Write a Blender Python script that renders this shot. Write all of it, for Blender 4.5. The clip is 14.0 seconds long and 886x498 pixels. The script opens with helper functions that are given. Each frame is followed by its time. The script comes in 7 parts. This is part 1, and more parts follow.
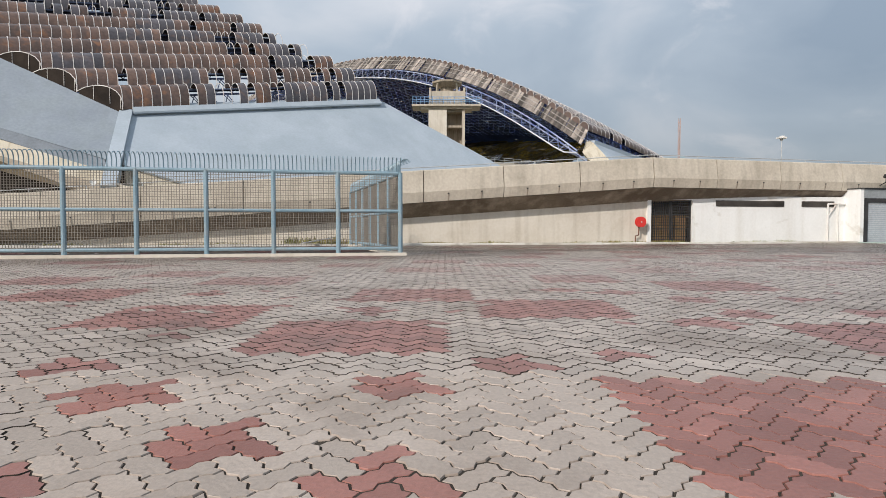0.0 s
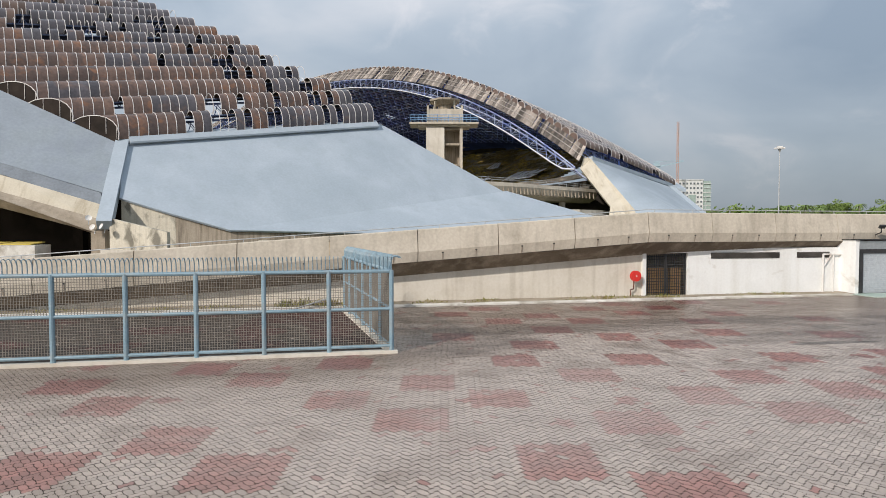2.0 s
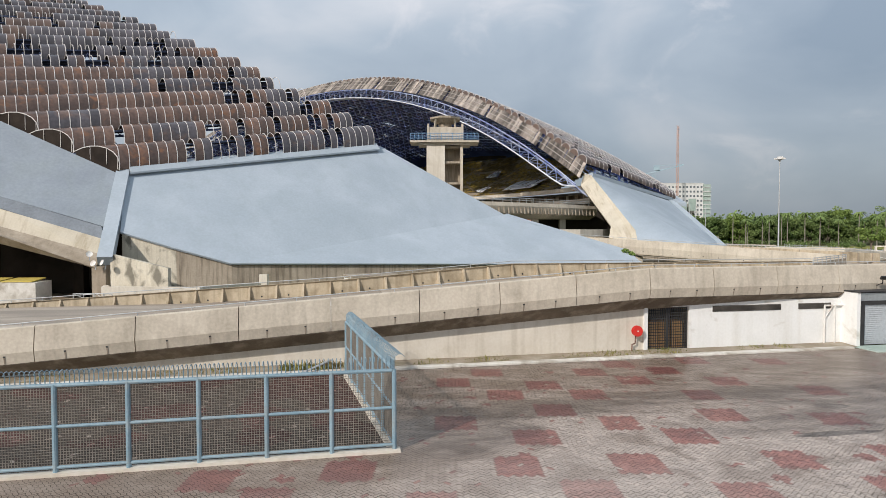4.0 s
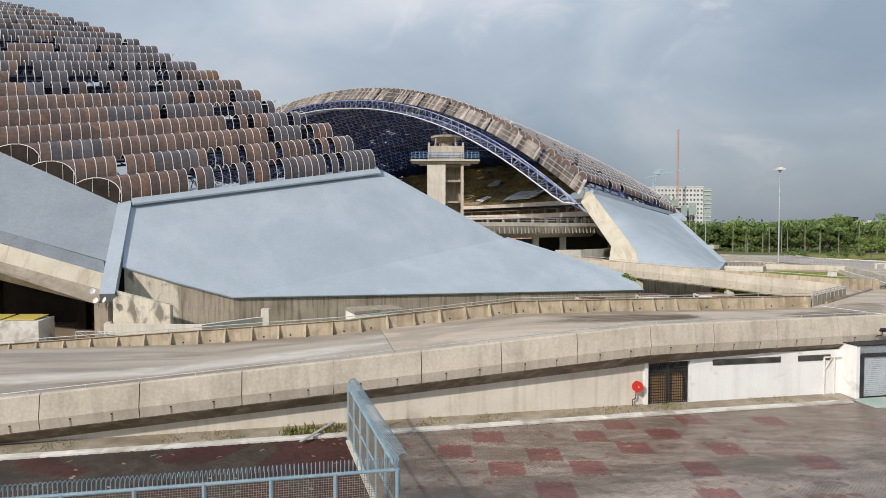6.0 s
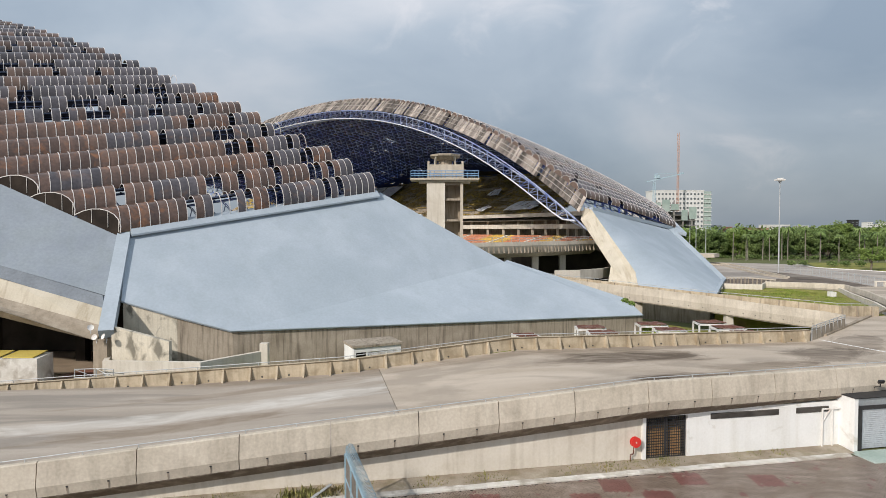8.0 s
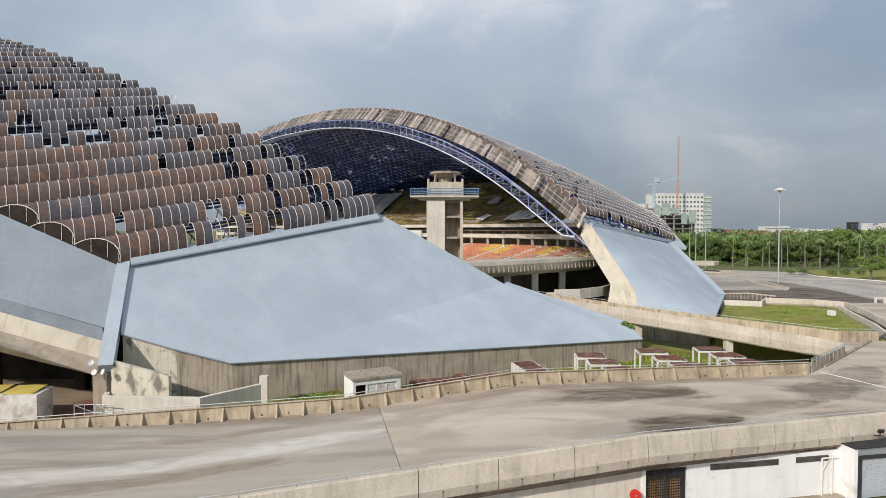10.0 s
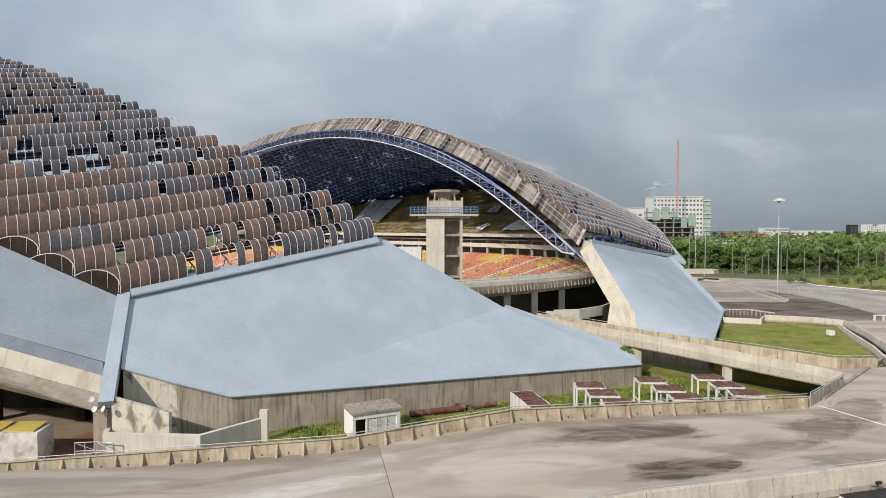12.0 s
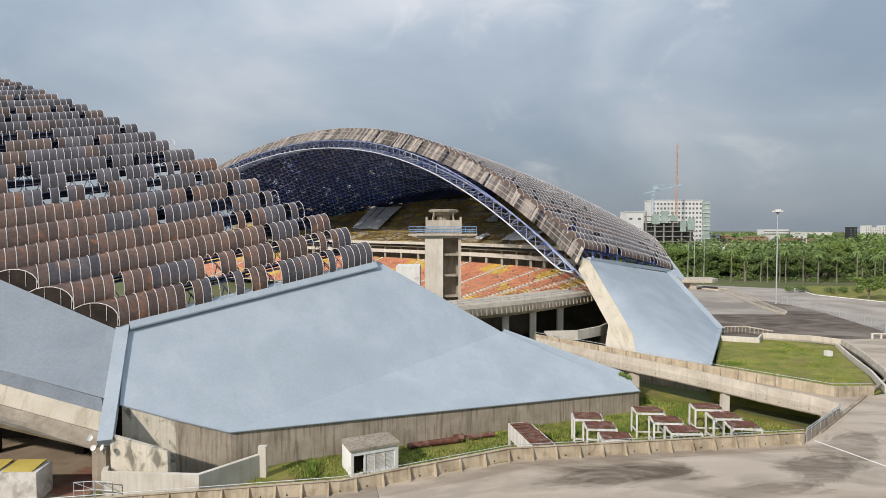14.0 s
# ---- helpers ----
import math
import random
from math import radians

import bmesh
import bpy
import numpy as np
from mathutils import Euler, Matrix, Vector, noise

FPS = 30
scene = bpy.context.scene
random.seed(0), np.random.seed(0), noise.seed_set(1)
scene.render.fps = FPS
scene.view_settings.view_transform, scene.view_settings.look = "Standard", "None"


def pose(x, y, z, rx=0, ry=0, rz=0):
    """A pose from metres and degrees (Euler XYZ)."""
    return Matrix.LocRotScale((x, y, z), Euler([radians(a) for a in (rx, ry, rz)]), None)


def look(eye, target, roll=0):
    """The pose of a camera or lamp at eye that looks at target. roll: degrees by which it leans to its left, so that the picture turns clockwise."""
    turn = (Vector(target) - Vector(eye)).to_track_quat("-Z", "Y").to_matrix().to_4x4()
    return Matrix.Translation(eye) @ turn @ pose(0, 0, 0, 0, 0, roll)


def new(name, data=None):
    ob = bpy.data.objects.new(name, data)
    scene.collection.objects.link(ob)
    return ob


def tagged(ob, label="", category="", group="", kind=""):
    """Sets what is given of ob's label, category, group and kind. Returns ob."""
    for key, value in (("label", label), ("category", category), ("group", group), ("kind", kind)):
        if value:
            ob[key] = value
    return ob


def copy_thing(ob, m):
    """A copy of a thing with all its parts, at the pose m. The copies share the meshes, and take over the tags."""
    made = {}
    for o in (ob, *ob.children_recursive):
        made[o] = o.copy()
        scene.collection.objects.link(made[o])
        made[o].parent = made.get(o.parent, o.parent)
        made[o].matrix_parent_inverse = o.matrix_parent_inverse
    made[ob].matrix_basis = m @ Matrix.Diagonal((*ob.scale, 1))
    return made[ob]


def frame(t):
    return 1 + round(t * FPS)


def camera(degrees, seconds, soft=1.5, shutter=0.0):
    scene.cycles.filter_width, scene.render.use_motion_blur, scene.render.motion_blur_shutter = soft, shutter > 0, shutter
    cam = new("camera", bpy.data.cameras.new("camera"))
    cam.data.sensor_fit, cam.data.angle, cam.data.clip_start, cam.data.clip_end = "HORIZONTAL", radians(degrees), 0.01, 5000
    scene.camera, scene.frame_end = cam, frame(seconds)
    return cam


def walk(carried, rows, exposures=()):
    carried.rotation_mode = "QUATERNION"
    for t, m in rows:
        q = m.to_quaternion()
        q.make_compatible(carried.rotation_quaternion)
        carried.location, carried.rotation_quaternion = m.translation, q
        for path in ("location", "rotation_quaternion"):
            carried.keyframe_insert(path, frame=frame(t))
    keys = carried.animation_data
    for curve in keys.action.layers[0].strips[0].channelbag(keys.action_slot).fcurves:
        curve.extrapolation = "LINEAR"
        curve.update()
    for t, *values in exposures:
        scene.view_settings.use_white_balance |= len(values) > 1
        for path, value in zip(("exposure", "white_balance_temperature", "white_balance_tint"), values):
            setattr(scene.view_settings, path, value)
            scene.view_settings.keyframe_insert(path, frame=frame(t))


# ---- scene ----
cam = camera(73.7, 14.0, soft=0.5)
PATH = [  # seconds, x, y, z, pitch, yaw
    (0.0, -0.059, -0.159, 0.702, 88.029, 0.081),
    (0.5, 0.040, -0.092, 1.270, 88.028, 0.071),
    (1.0, 0.109, -0.053, 1.903, 88.028, 0.047),
    (1.5, 0.129, -0.020, 2.591, 88.026, 0.008),
    (2.0, 0.146, -0.026, 3.244, 88.035, -0.004),
    (2.5, 0.136, 0.024, 3.888, 88.043, 0.000),
    (3.0, 0.135, 0.049, 4.535, 88.048, -0.001),
    (3.5, 0.106, 0.074, 5.171, 88.049, -0.018),
    (6.0, -0.001, -0.001, 8.468, 88.055, -0.000),
    (6.5, 0.036, -0.034, 9.127, 88.067, 0.017),
    (7.0, 0.087, -0.020, 9.794, 88.078, 0.035),
    (7.5, 0.138, 0.034, 10.420, 88.082, 0.043),
    (8.0, 0.129, 0.094, 11.069, 88.087, 0.041),
    (10.5, 0.138, 0.206, 14.211, 88.077, 0.019),
    (11.0, 0.116, 0.226, 14.881, 88.070, 0.009),
    (11.5, 0.142, 0.180, 15.560, 88.067, 0.006),
    (12.0, 0.144, 0.164, 16.244, 88.060, 0.001),
    (12.5, 0.159, 0.125, 16.963, 88.053, -0.006),
    (13.0, 0.211, 0.137, 17.651, 88.048, -0.002),
    (13.5, 0.230, 0.112, 18.377, 88.036, -0.018),
    (14.0, 0.272, 0.122, 19.087, 88.029, -0.044),
]
walk(cam, [(t, pose(x, y, z, rx, 0, rz)) for t, x, y, z, rx, rz in PATH], [(0.0, 0.03, 6500, 14)])

# ---- light and sky ----
SUN = Vector((-0.62, -0.74, 0.60)).normalized()
world = bpy.data.worlds.new("world")
scene.world = world
world.use_nodes = True
wn, wl = world.node_tree.nodes, world.node_tree.links
wn.clear()
sky = wn.new("ShaderNodeTexSky")
sky.sky_type, sky.sun_disc = "NISHITA", False
sky.sun_elevation, sky.sun_rotation = math.asin(SUN.z), math.atan2(SUN.x, SUN.y)
sky.air_density, sky.dust_density, sky.ozone_density = 1.2, 2.5, 1.5
tc = wn.new("ShaderNodeTexCoord")
mp = wn.new("ShaderNodeMapping")
mp.inputs["Scale"].default_value = (1.0, 1.0, 1.9)
n1 = wn.new("ShaderNodeTexNoise")
n1.inputs["Scale"].default_value, n1.inputs["Detail"].default_value, n1.inputs["Roughness"].default_value = 2.3, 6.0, 0.48
n1.inputs["Distortion"].default_value = 0.35
ramp = wn.new("ShaderNodeValToRGB")
ramp.color_ramp.elements[0].position, ramp.color_ramp.elements[0].color = 0.34, (0.33, 0.42, 0.51, 1)
ramp.color_ramp.elements[1].position, ramp.color_ramp.elements[1].color = 0.72, (0.72, 0.76, 0.79, 1)
mid = ramp.color_ramp.elements.new(0.52)
mid.color = (0.47, 0.56, 0.635, 1)
sep = wn.new("ShaderNodeSeparateXYZ")
hz = wn.new("ShaderNodeMapRange")
hz.inputs["From Min"].default_value, hz.inputs["From Max"].default_value = 0.0, 0.40
hz.inputs["To Min"].default_value, hz.inputs["To Max"].default_value = 0.65, 1.16
dim = wn.new("ShaderNodeMix")
dim.data_type, dim.blend_type = "RGBA", "MULTIPLY"
dim.inputs["Factor"].default_value = 1.0
mix = wn.new("ShaderNodeMix")
mix.data_type = "RGBA"
mix.inputs["Factor"].default_value = 0.86
gain = wn.new("ShaderNodeVectorMath")
gain.operation = "SCALE"
gain.inputs["Scale"].default_value = 0.09
bg = wn.new("ShaderNodeBackground")
bg.inputs["Strength"].default_value = 1.0
wo = wn.new("ShaderNodeOutputWorld")
wl.new(tc.outputs["Generated"], mp.inputs["Vector"])
wl.new(mp.outputs["Vector"], n1.inputs["Vector"])
wl.new(n1.outputs["Fac"], ramp.inputs["Fac"])
wl.new(tc.outputs["Generated"], sep.inputs["Vector"])
wl.new(sep.outputs["Z"], hz.inputs["Value"])
side = wn.new("ShaderNodeMapRange")
side.inputs["From Min"].default_value, side.inputs["From Max"].default_value = -0.35, 0.5
side.inputs["To Min"].default_value, side.inputs["To Max"].default_value = 1.01, 0.93
wl.new(sep.outputs["X"], side.inputs["Value"])
both = wn.new("ShaderNodeMath")
both.operation = "MULTIPLY"
wl.new(hz.outputs["Result"], both.inputs[0])
wl.new(side.outputs["Result"], both.inputs[1])
n2 = wn.new("ShaderNodeTexNoise")
n2.inputs["Scale"].default_value, n2.inputs["Detail"].default_value, n2.inputs["Roughness"].default_value = 5.2, 8.0, 0.55
n2.inputs["Distortion"].default_value = 0.6
puff = wn.new("ShaderNodeMapRange")
puff.interpolation_type = "SMOOTHSTEP"
puff.inputs["From Min"].default_value, puff.inputs["From Max"].default_value, puff.inputs["To Max"].default_value = 0.55, 0.74, 0.55
cloud = wn.new("ShaderNodeMix")
cloud.data_type = "RGBA"
cloud.inputs["B"].default_value = (0.80, 0.82, 0.84, 1)
wl.new(mp.outputs["Vector"], n2.inputs["Vector"])
wl.new(n2.outputs["Fac"], puff.inputs["Value"])
wl.new(puff.outputs["Result"], cloud.inputs["Factor"])
wl.new(ramp.outputs["Color"], cloud.inputs["A"])
wl.new(cloud.outputs["Result"], dim.inputs["A"])
wl.new(both.outputs["Value"], dim.inputs["B"])
wl.new(sky.outputs["Color"], gain.inputs[0])
wl.new(gain.outputs["Vector"], mix.inputs["A"])
wl.new(dim.outputs["Result"], mix.inputs["B"])
wl.new(mix.outputs["Result"], bg.inputs["Color"])
wl.new(bg.outputs["Background"], wo.inputs["Surface"])
sun_data = bpy.data.lights.new("sun", "SUN")
sun_data.energy, sun_data.angle, sun_data.color = 3.3, radians(1.2), (1.0, 0.94, 0.84)
sun = new("sun", sun_data)
sun.matrix_world = look((0, 0, 0), -SUN)



# ---- materials ----
def surf(name, c1, c2, scale=1.0, rough=0.85, fine=None, bump=0.15, stain=None, streak=None, vary=0.0, metal=0.0, island=False, fine_amt=0.13, stretch=(1, 1, 1), stain_stretch=(1, 1, 1), spots=(), spec=None):
    """A weathered surface: two colours over a broad noise, a fine grain, optional stains (colour, scale, amount), vertical streaks
    (colour, scale, amount) and a change of tone from piece to piece."""
    m = bpy.data.materials.new(name)
    m.use_nodes = True
    n, l = m.node_tree.nodes, m.node_tree.links
    b = n["Principled BSDF"]
    b.inputs["Roughness"].default_value, b.inputs["Metallic"].default_value = rough, metal
    b.inputs["Specular IOR Level"].default_value = spec if spec is not None else 0.5 if rough < 0.7 else 0.25
    geo = n.new("ShaderNodeNewGeometry")

    def noise_at(sc, detail, st=(1, 1, 1), dist=0.0):
        mpn = n.new("ShaderNodeMapping")
        mpn.inputs["Scale"].default_value = st
        t = n.new("ShaderNodeTexNoise")
        t.inputs["Scale"].default_value, t.inputs["Detail"].default_value, t.inputs["Distortion"].default_value = sc, detail, dist
        l.new(geo.outputs["Position"], mpn.inputs["Vector"])
        l.new(mpn.outputs["Vector"], t.inputs["Vector"])
        return t

    def blend(a, bb, fac, mode="MIX"):
        x = n.new("ShaderNodeMix")
        x.data_type, x.blend_type = "RGBA", mode
        for sock, val in (("A", a), ("B", bb), ("Factor", fac)):
            if isinstance(val, (tuple, float, int)):
                x.inputs[sock].default_value = (*val, 1) if isinstance(val, tuple) else val
            else:
                l.new(val, x.inputs[sock])
        return x.outputs["Result"]

    def step(sock, lo, hi, top=1.0):
        r = n.new("ShaderNodeMapRange")
        r.inputs["From Min"].default_value, r.inputs["From Max"].default_value, r.inputs["To Max"].default_value = lo, hi, top
        l.new(sock, r.inputs["Value"])
        return r.outputs["Result"]

    base = noise_at(scale, 5.0, stretch, 0.3)
    col = blend(c1, c2, step(base.outputs["Fac"], 0.33, 0.67))
    if vary:
        src = geo.outputs["Random Per Island"] if island else n.new("ShaderNodeObjectInfo").outputs["Random"]
        hsv = n.new("ShaderNodeHueSaturation")
        l.new(col, hsv.inputs["Color"])
        rr = n.new("ShaderNodeMapRange")
        rr.inputs["To Min"].default_value, rr.inputs["To Max"].default_value = 1 - vary, 1 + vary
        l.new(src, rr.inputs["Value"])
        l.new(rr.outputs["Result"], hsv.inputs["Value"])
        col = hsv.outputs["Color"]
    if stain:
        t = noise_at(stain[1], 5.0, stain_stretch, 0.6)
        col = blend(col, stain[0], step(t.outputs["Fac"], *(stain[3:] or (0.50, 0.66)), stain[2]))
    if streak:
        t = noise_at(streak[1], 3.0, (1, 1, 0.07))
        col = blend(col, streak[0], step(t.outputs["Fac"], 0.48, 0.70, streak[2]))
    for cx, cy, rx, ry, turn, rag, tone, amount, edge in spots:
        mpn = n.new("ShaderNodeMapping")
        mpn.vector_type = "TEXTURE"
        mpn.inputs["Location"].default_value = (cx, cy, 0)
        mpn.inputs["Rotation"].default_value = (0, 0, radians(turn))
        mpn.inputs["Scale"].default_value = (rx, ry, 1000)
        l.new(geo.outputs["Position"], mpn.inputs["Vector"])
        ln = n.new("ShaderNodeVectorMath")
        ln.operation = "LENGTH"
        l.new(mpn.outputs["Vector"], ln.inputs[0])
        t = n.new("ShaderNodeTexNoise")
        t.inputs["Scale"].default_value, t.inputs["Detail"].default_value, t.inputs["Roughness"].default_value, t.inputs["Distortion"].default_value = 1.15, 9.0, 0.64, 1.1
        l.new(mpn.outputs["Vector"], t.inputs["Vector"])
        ad = n.new("ShaderNodeMath")
        ad.operation = "MULTIPLY_ADD"
        ad.inputs[1].default_value = rag
        l.new(t.outputs["Fac"], ad.inputs[0])
        l.new(ln.outputs["Value"], ad.inputs[2])
        wisp = n.new("ShaderNodeMath")
        wisp.operation = "MULTIPLY"
        l.new(step(ad.outputs[0], 0.8 + edge + rag * 0.5, 0.8 - edge + rag * 0.5, amount), wisp.inputs[0])
        r = n.new("ShaderNodeMapRange")
        r.inputs["From Min"].default_value, r.inputs["From Max"].default_value, r.inputs["To Min"].default_value = 0.36, 0.60, 0.50
        l.new(noise_at(0.55, 9.0, (0.5, 1.5, 1), 1.6).outputs["Fac"], r.inputs["Value"])
        l.new(r.outputs["Result"], wisp.inputs[1])
        col = blend(col, tone, wisp.outputs[0])
    f = noise_at(fine or scale * 14, 6.0)
    col = blend(col, step(f.outputs["Fac"], 0.25, 0.75), fine_amt, "OVERLAY")
    l.new(col, b.inputs["Base Color"])
    if bump:
        bm_ = n.new("ShaderNodeBump")
        bm_.inputs["Strength"].default_value, bm_.inputs["Distance"].default_value = bump, 0.02
        l.new(f.outputs["Fac"], bm_.inputs["Height"])
        l.new(bm_.outputs["Normal"], b.inputs["Normal"])
    return m


GREY, RED = ((0.405, 0.336, 0.283), (0.495, 0.416, 0.355)), ((0.30, 0.132, 0.106), (0.37, 0.172, 0.14))
STAIN, STAIN_R = ((0.20, 0.145, 0.108), 0.9, 0.62, 0.51, 0.66), ((0.16, 0.09, 0.072), 0.9, 0.62, 0.51, 0.66)
MUD = (0.16, 0.113, 0.08)
GRIME = ((4, 26.5, 60, 10.5, 11, 0.9, MUD, 0.85, 0.22), (-7, 13.3, 9.5, 2.6, 11, 1.6, MUD, 0.75, 0.4), (9.0, 5.5, 5.0, 1.6, -10, 2.2, (0.22, 0.17, 0.14), 0.55, 0.4), (0.9, 16.2, 2.6, 1.5, 20, 2.0, (0.10, 0.075, 0.06), 0.75, 0.3),
         (4.0, 19.0, 3.5, 1.2, 8, 2.6, (0.09, 0.066, 0.05), 0.7, 0.2), (0.2, 18.0, 2.5, 1.6, 0, 2.4, (0.08, 0.06, 0.046), 0.7, 0.25), (11.3, 16.7, 1.7, 0.24, 8, 1.3, (0.02, 0.018, 0.016), 1.0, 0.1), (12.8, 19.3, 0.7, 0.4, 0, 1.2, (0.02, 0.018, 0.016), 1.0, 0.1), (9.0, 20.5, 6.0, 0.9, 10, 2.6, (0.10, 0.075, 0.058), 0.7, 0.2), (15.0, 19.5, 7.5, 3.2, 10, 2.4, (0.10, 0.076, 0.062), 0.75, 0.25))
GRIME_R = tuple((*g_[:6], (g_[6][0] * 0.95, g_[6][1] * 0.5, g_[6][2] * 0.62), *g_[7:]) for g_ in GRIME)
# Pale patch: the sheen at grazing angles put into the paver colour.
SHEEN_SPOT = ((0.0, 10.6, 11.0, 4.2, 0, 1.1, (0.50, 0.43, 0.38), 0.5, 0.35),)
M_PAVE = surf("grey paver", *GREY, 1.1, 0.38, 60, 0.15, stain=STAIN, vary=0.17, island=True, spots=SHEEN_SPOT + GRIME, spec=0.65)
M_PAVE_RED = surf("red paver", *RED, 0.9, 0.38, 60, 0.15, stain=STAIN_R, vary=0.2, island=True, spots=SHEEN_SPOT + GRIME_R, spec=0.65)
# Darker pavers for the corner behind the fence.
M_PAVE_DARK = surf("dark grey paver", (0.055, 0.042, 0.034), (0.095, 0.074, 0.058), 0.5, 0.7, 60, 0.35, stain=((0.035, 0.027, 0.022), 0.5, 0.75, 0.47, 0.62), vary=0.25, island=True)
M_PAVE_RED_DARK = surf("dark red paver", (0.062, 0.025, 0.022), (0.09, 0.038, 0.032), 0.5, 0.7, 60, 0.35, stain=((0.04, 0.024, 0.022), 0.3, 0.7), vary=0.2, island=True)
M_PAVE_ONE = surf("grey paver single", *GREY, 1.1, 0.37, 60, 0.15, stain=STAIN, vary=0.12, spec=0.3)
M_PAVE_RED_ONE = surf("red paver single", *RED, 0.9, 0.37, 60, 0.15, stain=STAIN_R, vary=0.2, spec=0.3)
M_JOINT = surf("joint sand", (0.03, 0.024, 0.019), (0.07, 0.057, 0.045), 3.0, 0.95)
M_GROUND = surf("ground", (0.11, 0.13, 0.052), (0.18, 0.18, 0.088), 0.02, 0.95, 0.6)
M_CONC = surf("warm concrete", (0.50, 0.447, 0.365), (0.60, 0.54, 0.45), 0.5, 0.9, 9, 0.2, stain=((0.40, 0.35, 0.285), 0.7, 0.45), streak=((0.29, 0.255, 0.205), 3.2, 0.34), fine_amt=0.12)
M_CONC_PALE = surf("pale concrete", (0.62, 0.57, 0.49), (0.71, 0.665, 0.585), 0.4, 0.9, 9, 0.2, stain=((0.47, 0.41, 0.32), 0.5, 0.3), streak=((0.36, 0.31, 0.235), 3.4, 0.28), fine_amt=0.08)
M_CONC_DARK = surf("stained concrete", (0.305, 0.26, 0.202), (0.43, 0.37, 0.295), 0.6, 0.92, 9, 0.25, streak=((0.12, 0.097, 0.072), 4.5, 0.65), fine_amt=0.1)
M_CONC_OCHRE = surf("ochre-stained concrete", (0.42, 0.35, 0.25), (0.55, 0.47, 0.35), 0.7, 0.92, 9, 0.2, stain=((0.24, 0.19, 0.12), 0.9, 0.5), streak=((0.2, 0.155, 0.1), 3.0, 0.45), fine_amt=0.1)
M_CONC_WASH = surf("washed concrete", (0.525, 0.472, 0.37), (0.615, 0.56, 0.458), 0.5, 0.9, 9, 0.2, stain=((0.36, 0.295, 0.21), 2.2, 0.55, 0.52, 0.68), stain_stretch=(1, 0.15, 0.15), fine_amt=0.08)
M_DRIP = surf("drip stain", (0.26, 0.215, 0.17), (0.38, 0.325, 0.265), 3.0, 0.9)
# Brown base carries the underside's shade; the pale streaks are wash marks.
M_SOFFIT = surf("shade-toned soffit", (0.15, 0.12, 0.092), (0.22, 0.18, 0.14), 0.6, 0.92, 12, 0.2, streak=((0.42, 0.37, 0.30), 1.6, 0.6))
M_MOULD = surf("mouldy concrete", (0.58, 0.53, 0.43), (0.68, 0.63, 0.52), 0.5, 0.9, 9, 0.2, stain=((0.13, 0.12, 0.095), 0.9, 0.8, 0.53, 0.64), stain_stretch=(1, 1, 0.7), streak=((0.25, 0.215, 0.16), 4.0, 0.28), fine_amt=0.12)
M_WHITE = surf("white wall paint", (0.775, 0.78, 0.765), (0.84, 0.845, 0.83), 0.5, 0.8, 9, 0.1, stain=((0.46, 0.42, 0.34), 1.1, 0.5, 0.60, 0.72), streak=((0.55, 0.52, 0.45), 1.6, 0.25))
WET, MID, PALE = (0.10, 0.075, 0.054), (0.255, 0.205, 0.155), (0.60, 0.57, 0.52)
M_DECK = surf("worn deck", (0.435, 0.365, 0.29), (0.55, 0.475, 0.39), 0.3, 0.92, 30, 0.25, stain=((0.31, 0.265, 0.215), 0.25, 0.6, 0.50, 0.60), stretch=(0.4, 1.6, 1), stain_stretch=(0.5, 1.3, 1), fine_amt=0.16,
              spots=((11.5, 39.8, 6.5, 3.0, 8, 2.0, MID, 0.9, 0.25), (12.5, 39.6, 5.6, 1.9, 5, 2.2, WET, 0.85, 0.2), (14.0, 33.6, 4.4, 1.7, 12, 1.5, WET, 1.0, 0.15), (20.0, 36.6, 5.0, 1.6, 15, 2.6, MID, 0.95, 0.22), (26.5, 40.5, 4.0, 2.4, 30, 2.0, WET, 0.7, 0.15),
                     (31.5, 44.5, 5.0, 2.4, 40, 2.6, WET, 0.6, 0.15), (3.0, 40.3, 6.0, 1.1, 16, 2.2, MID, 0.8, 0.25), (24.5, 35.0, 4.0, 1.2, 10, 2.4, MID, 0.8, 0.2), (17.0, 43.0, 13.0, 0.8, 8, 1.6, MID, 0.85, 0.3)))
M_FORE = surf("forecourt asphalt", (0.085, 0.067, 0.054), (0.20, 0.163, 0.132), 0.22, 0.92, 20, 0.25, stain=((0.31, 0.275, 0.235), 0.09, 0.6, 0.52, 0.62), stretch=(1, 2, 1))
M_TARMAC = surf("ramp tarmac", (0.345, 0.30, 0.25), (0.45, 0.395, 0.335), 0.35, 0.92, 30, 0.25, stain=((0.25, 0.225, 0.195), 0.3, 0.7, 0.5, 0.62), stretch=(0.3, 1.8, 1), stain_stretch=(0.3, 1.8, 1), fine_amt=0.18,
                spots=((-7.2, 33.5, 4.6, 1.25, 14, 2.6, PALE, 0.85, 0.3), (-13.4, 31.9, 5.0, 1.1, 13, 2.6, PALE, 0.8, 0.3), (-20.0, 30.5, 5.2, 1.0, 11, 2.6, PALE, 0.8, 0.3), (-3.0, 37.0, 2.6, 0.5, 20, 3.0, PALE, 0.4, 0.3), (-12.0, 30.3, 4.0, 0.9, 13, 3.0, MID, 0.9, 0.25), (-16.5, 29.2, 4.0, 0.9, 12, 3.0, MID, 0.9, 0.25), (-13.0, 35.5, 8.0, 0.7, 12, 3.0, MID, 0.7, 0.3), (-16.0, 37.8, 15.0, 0.75, 1, 1.4, MID, 0.9, 0.35), (-1.0, 39.9, 6.5, 0.75, 16, 1.4, MID, 0.9, 0.35)))
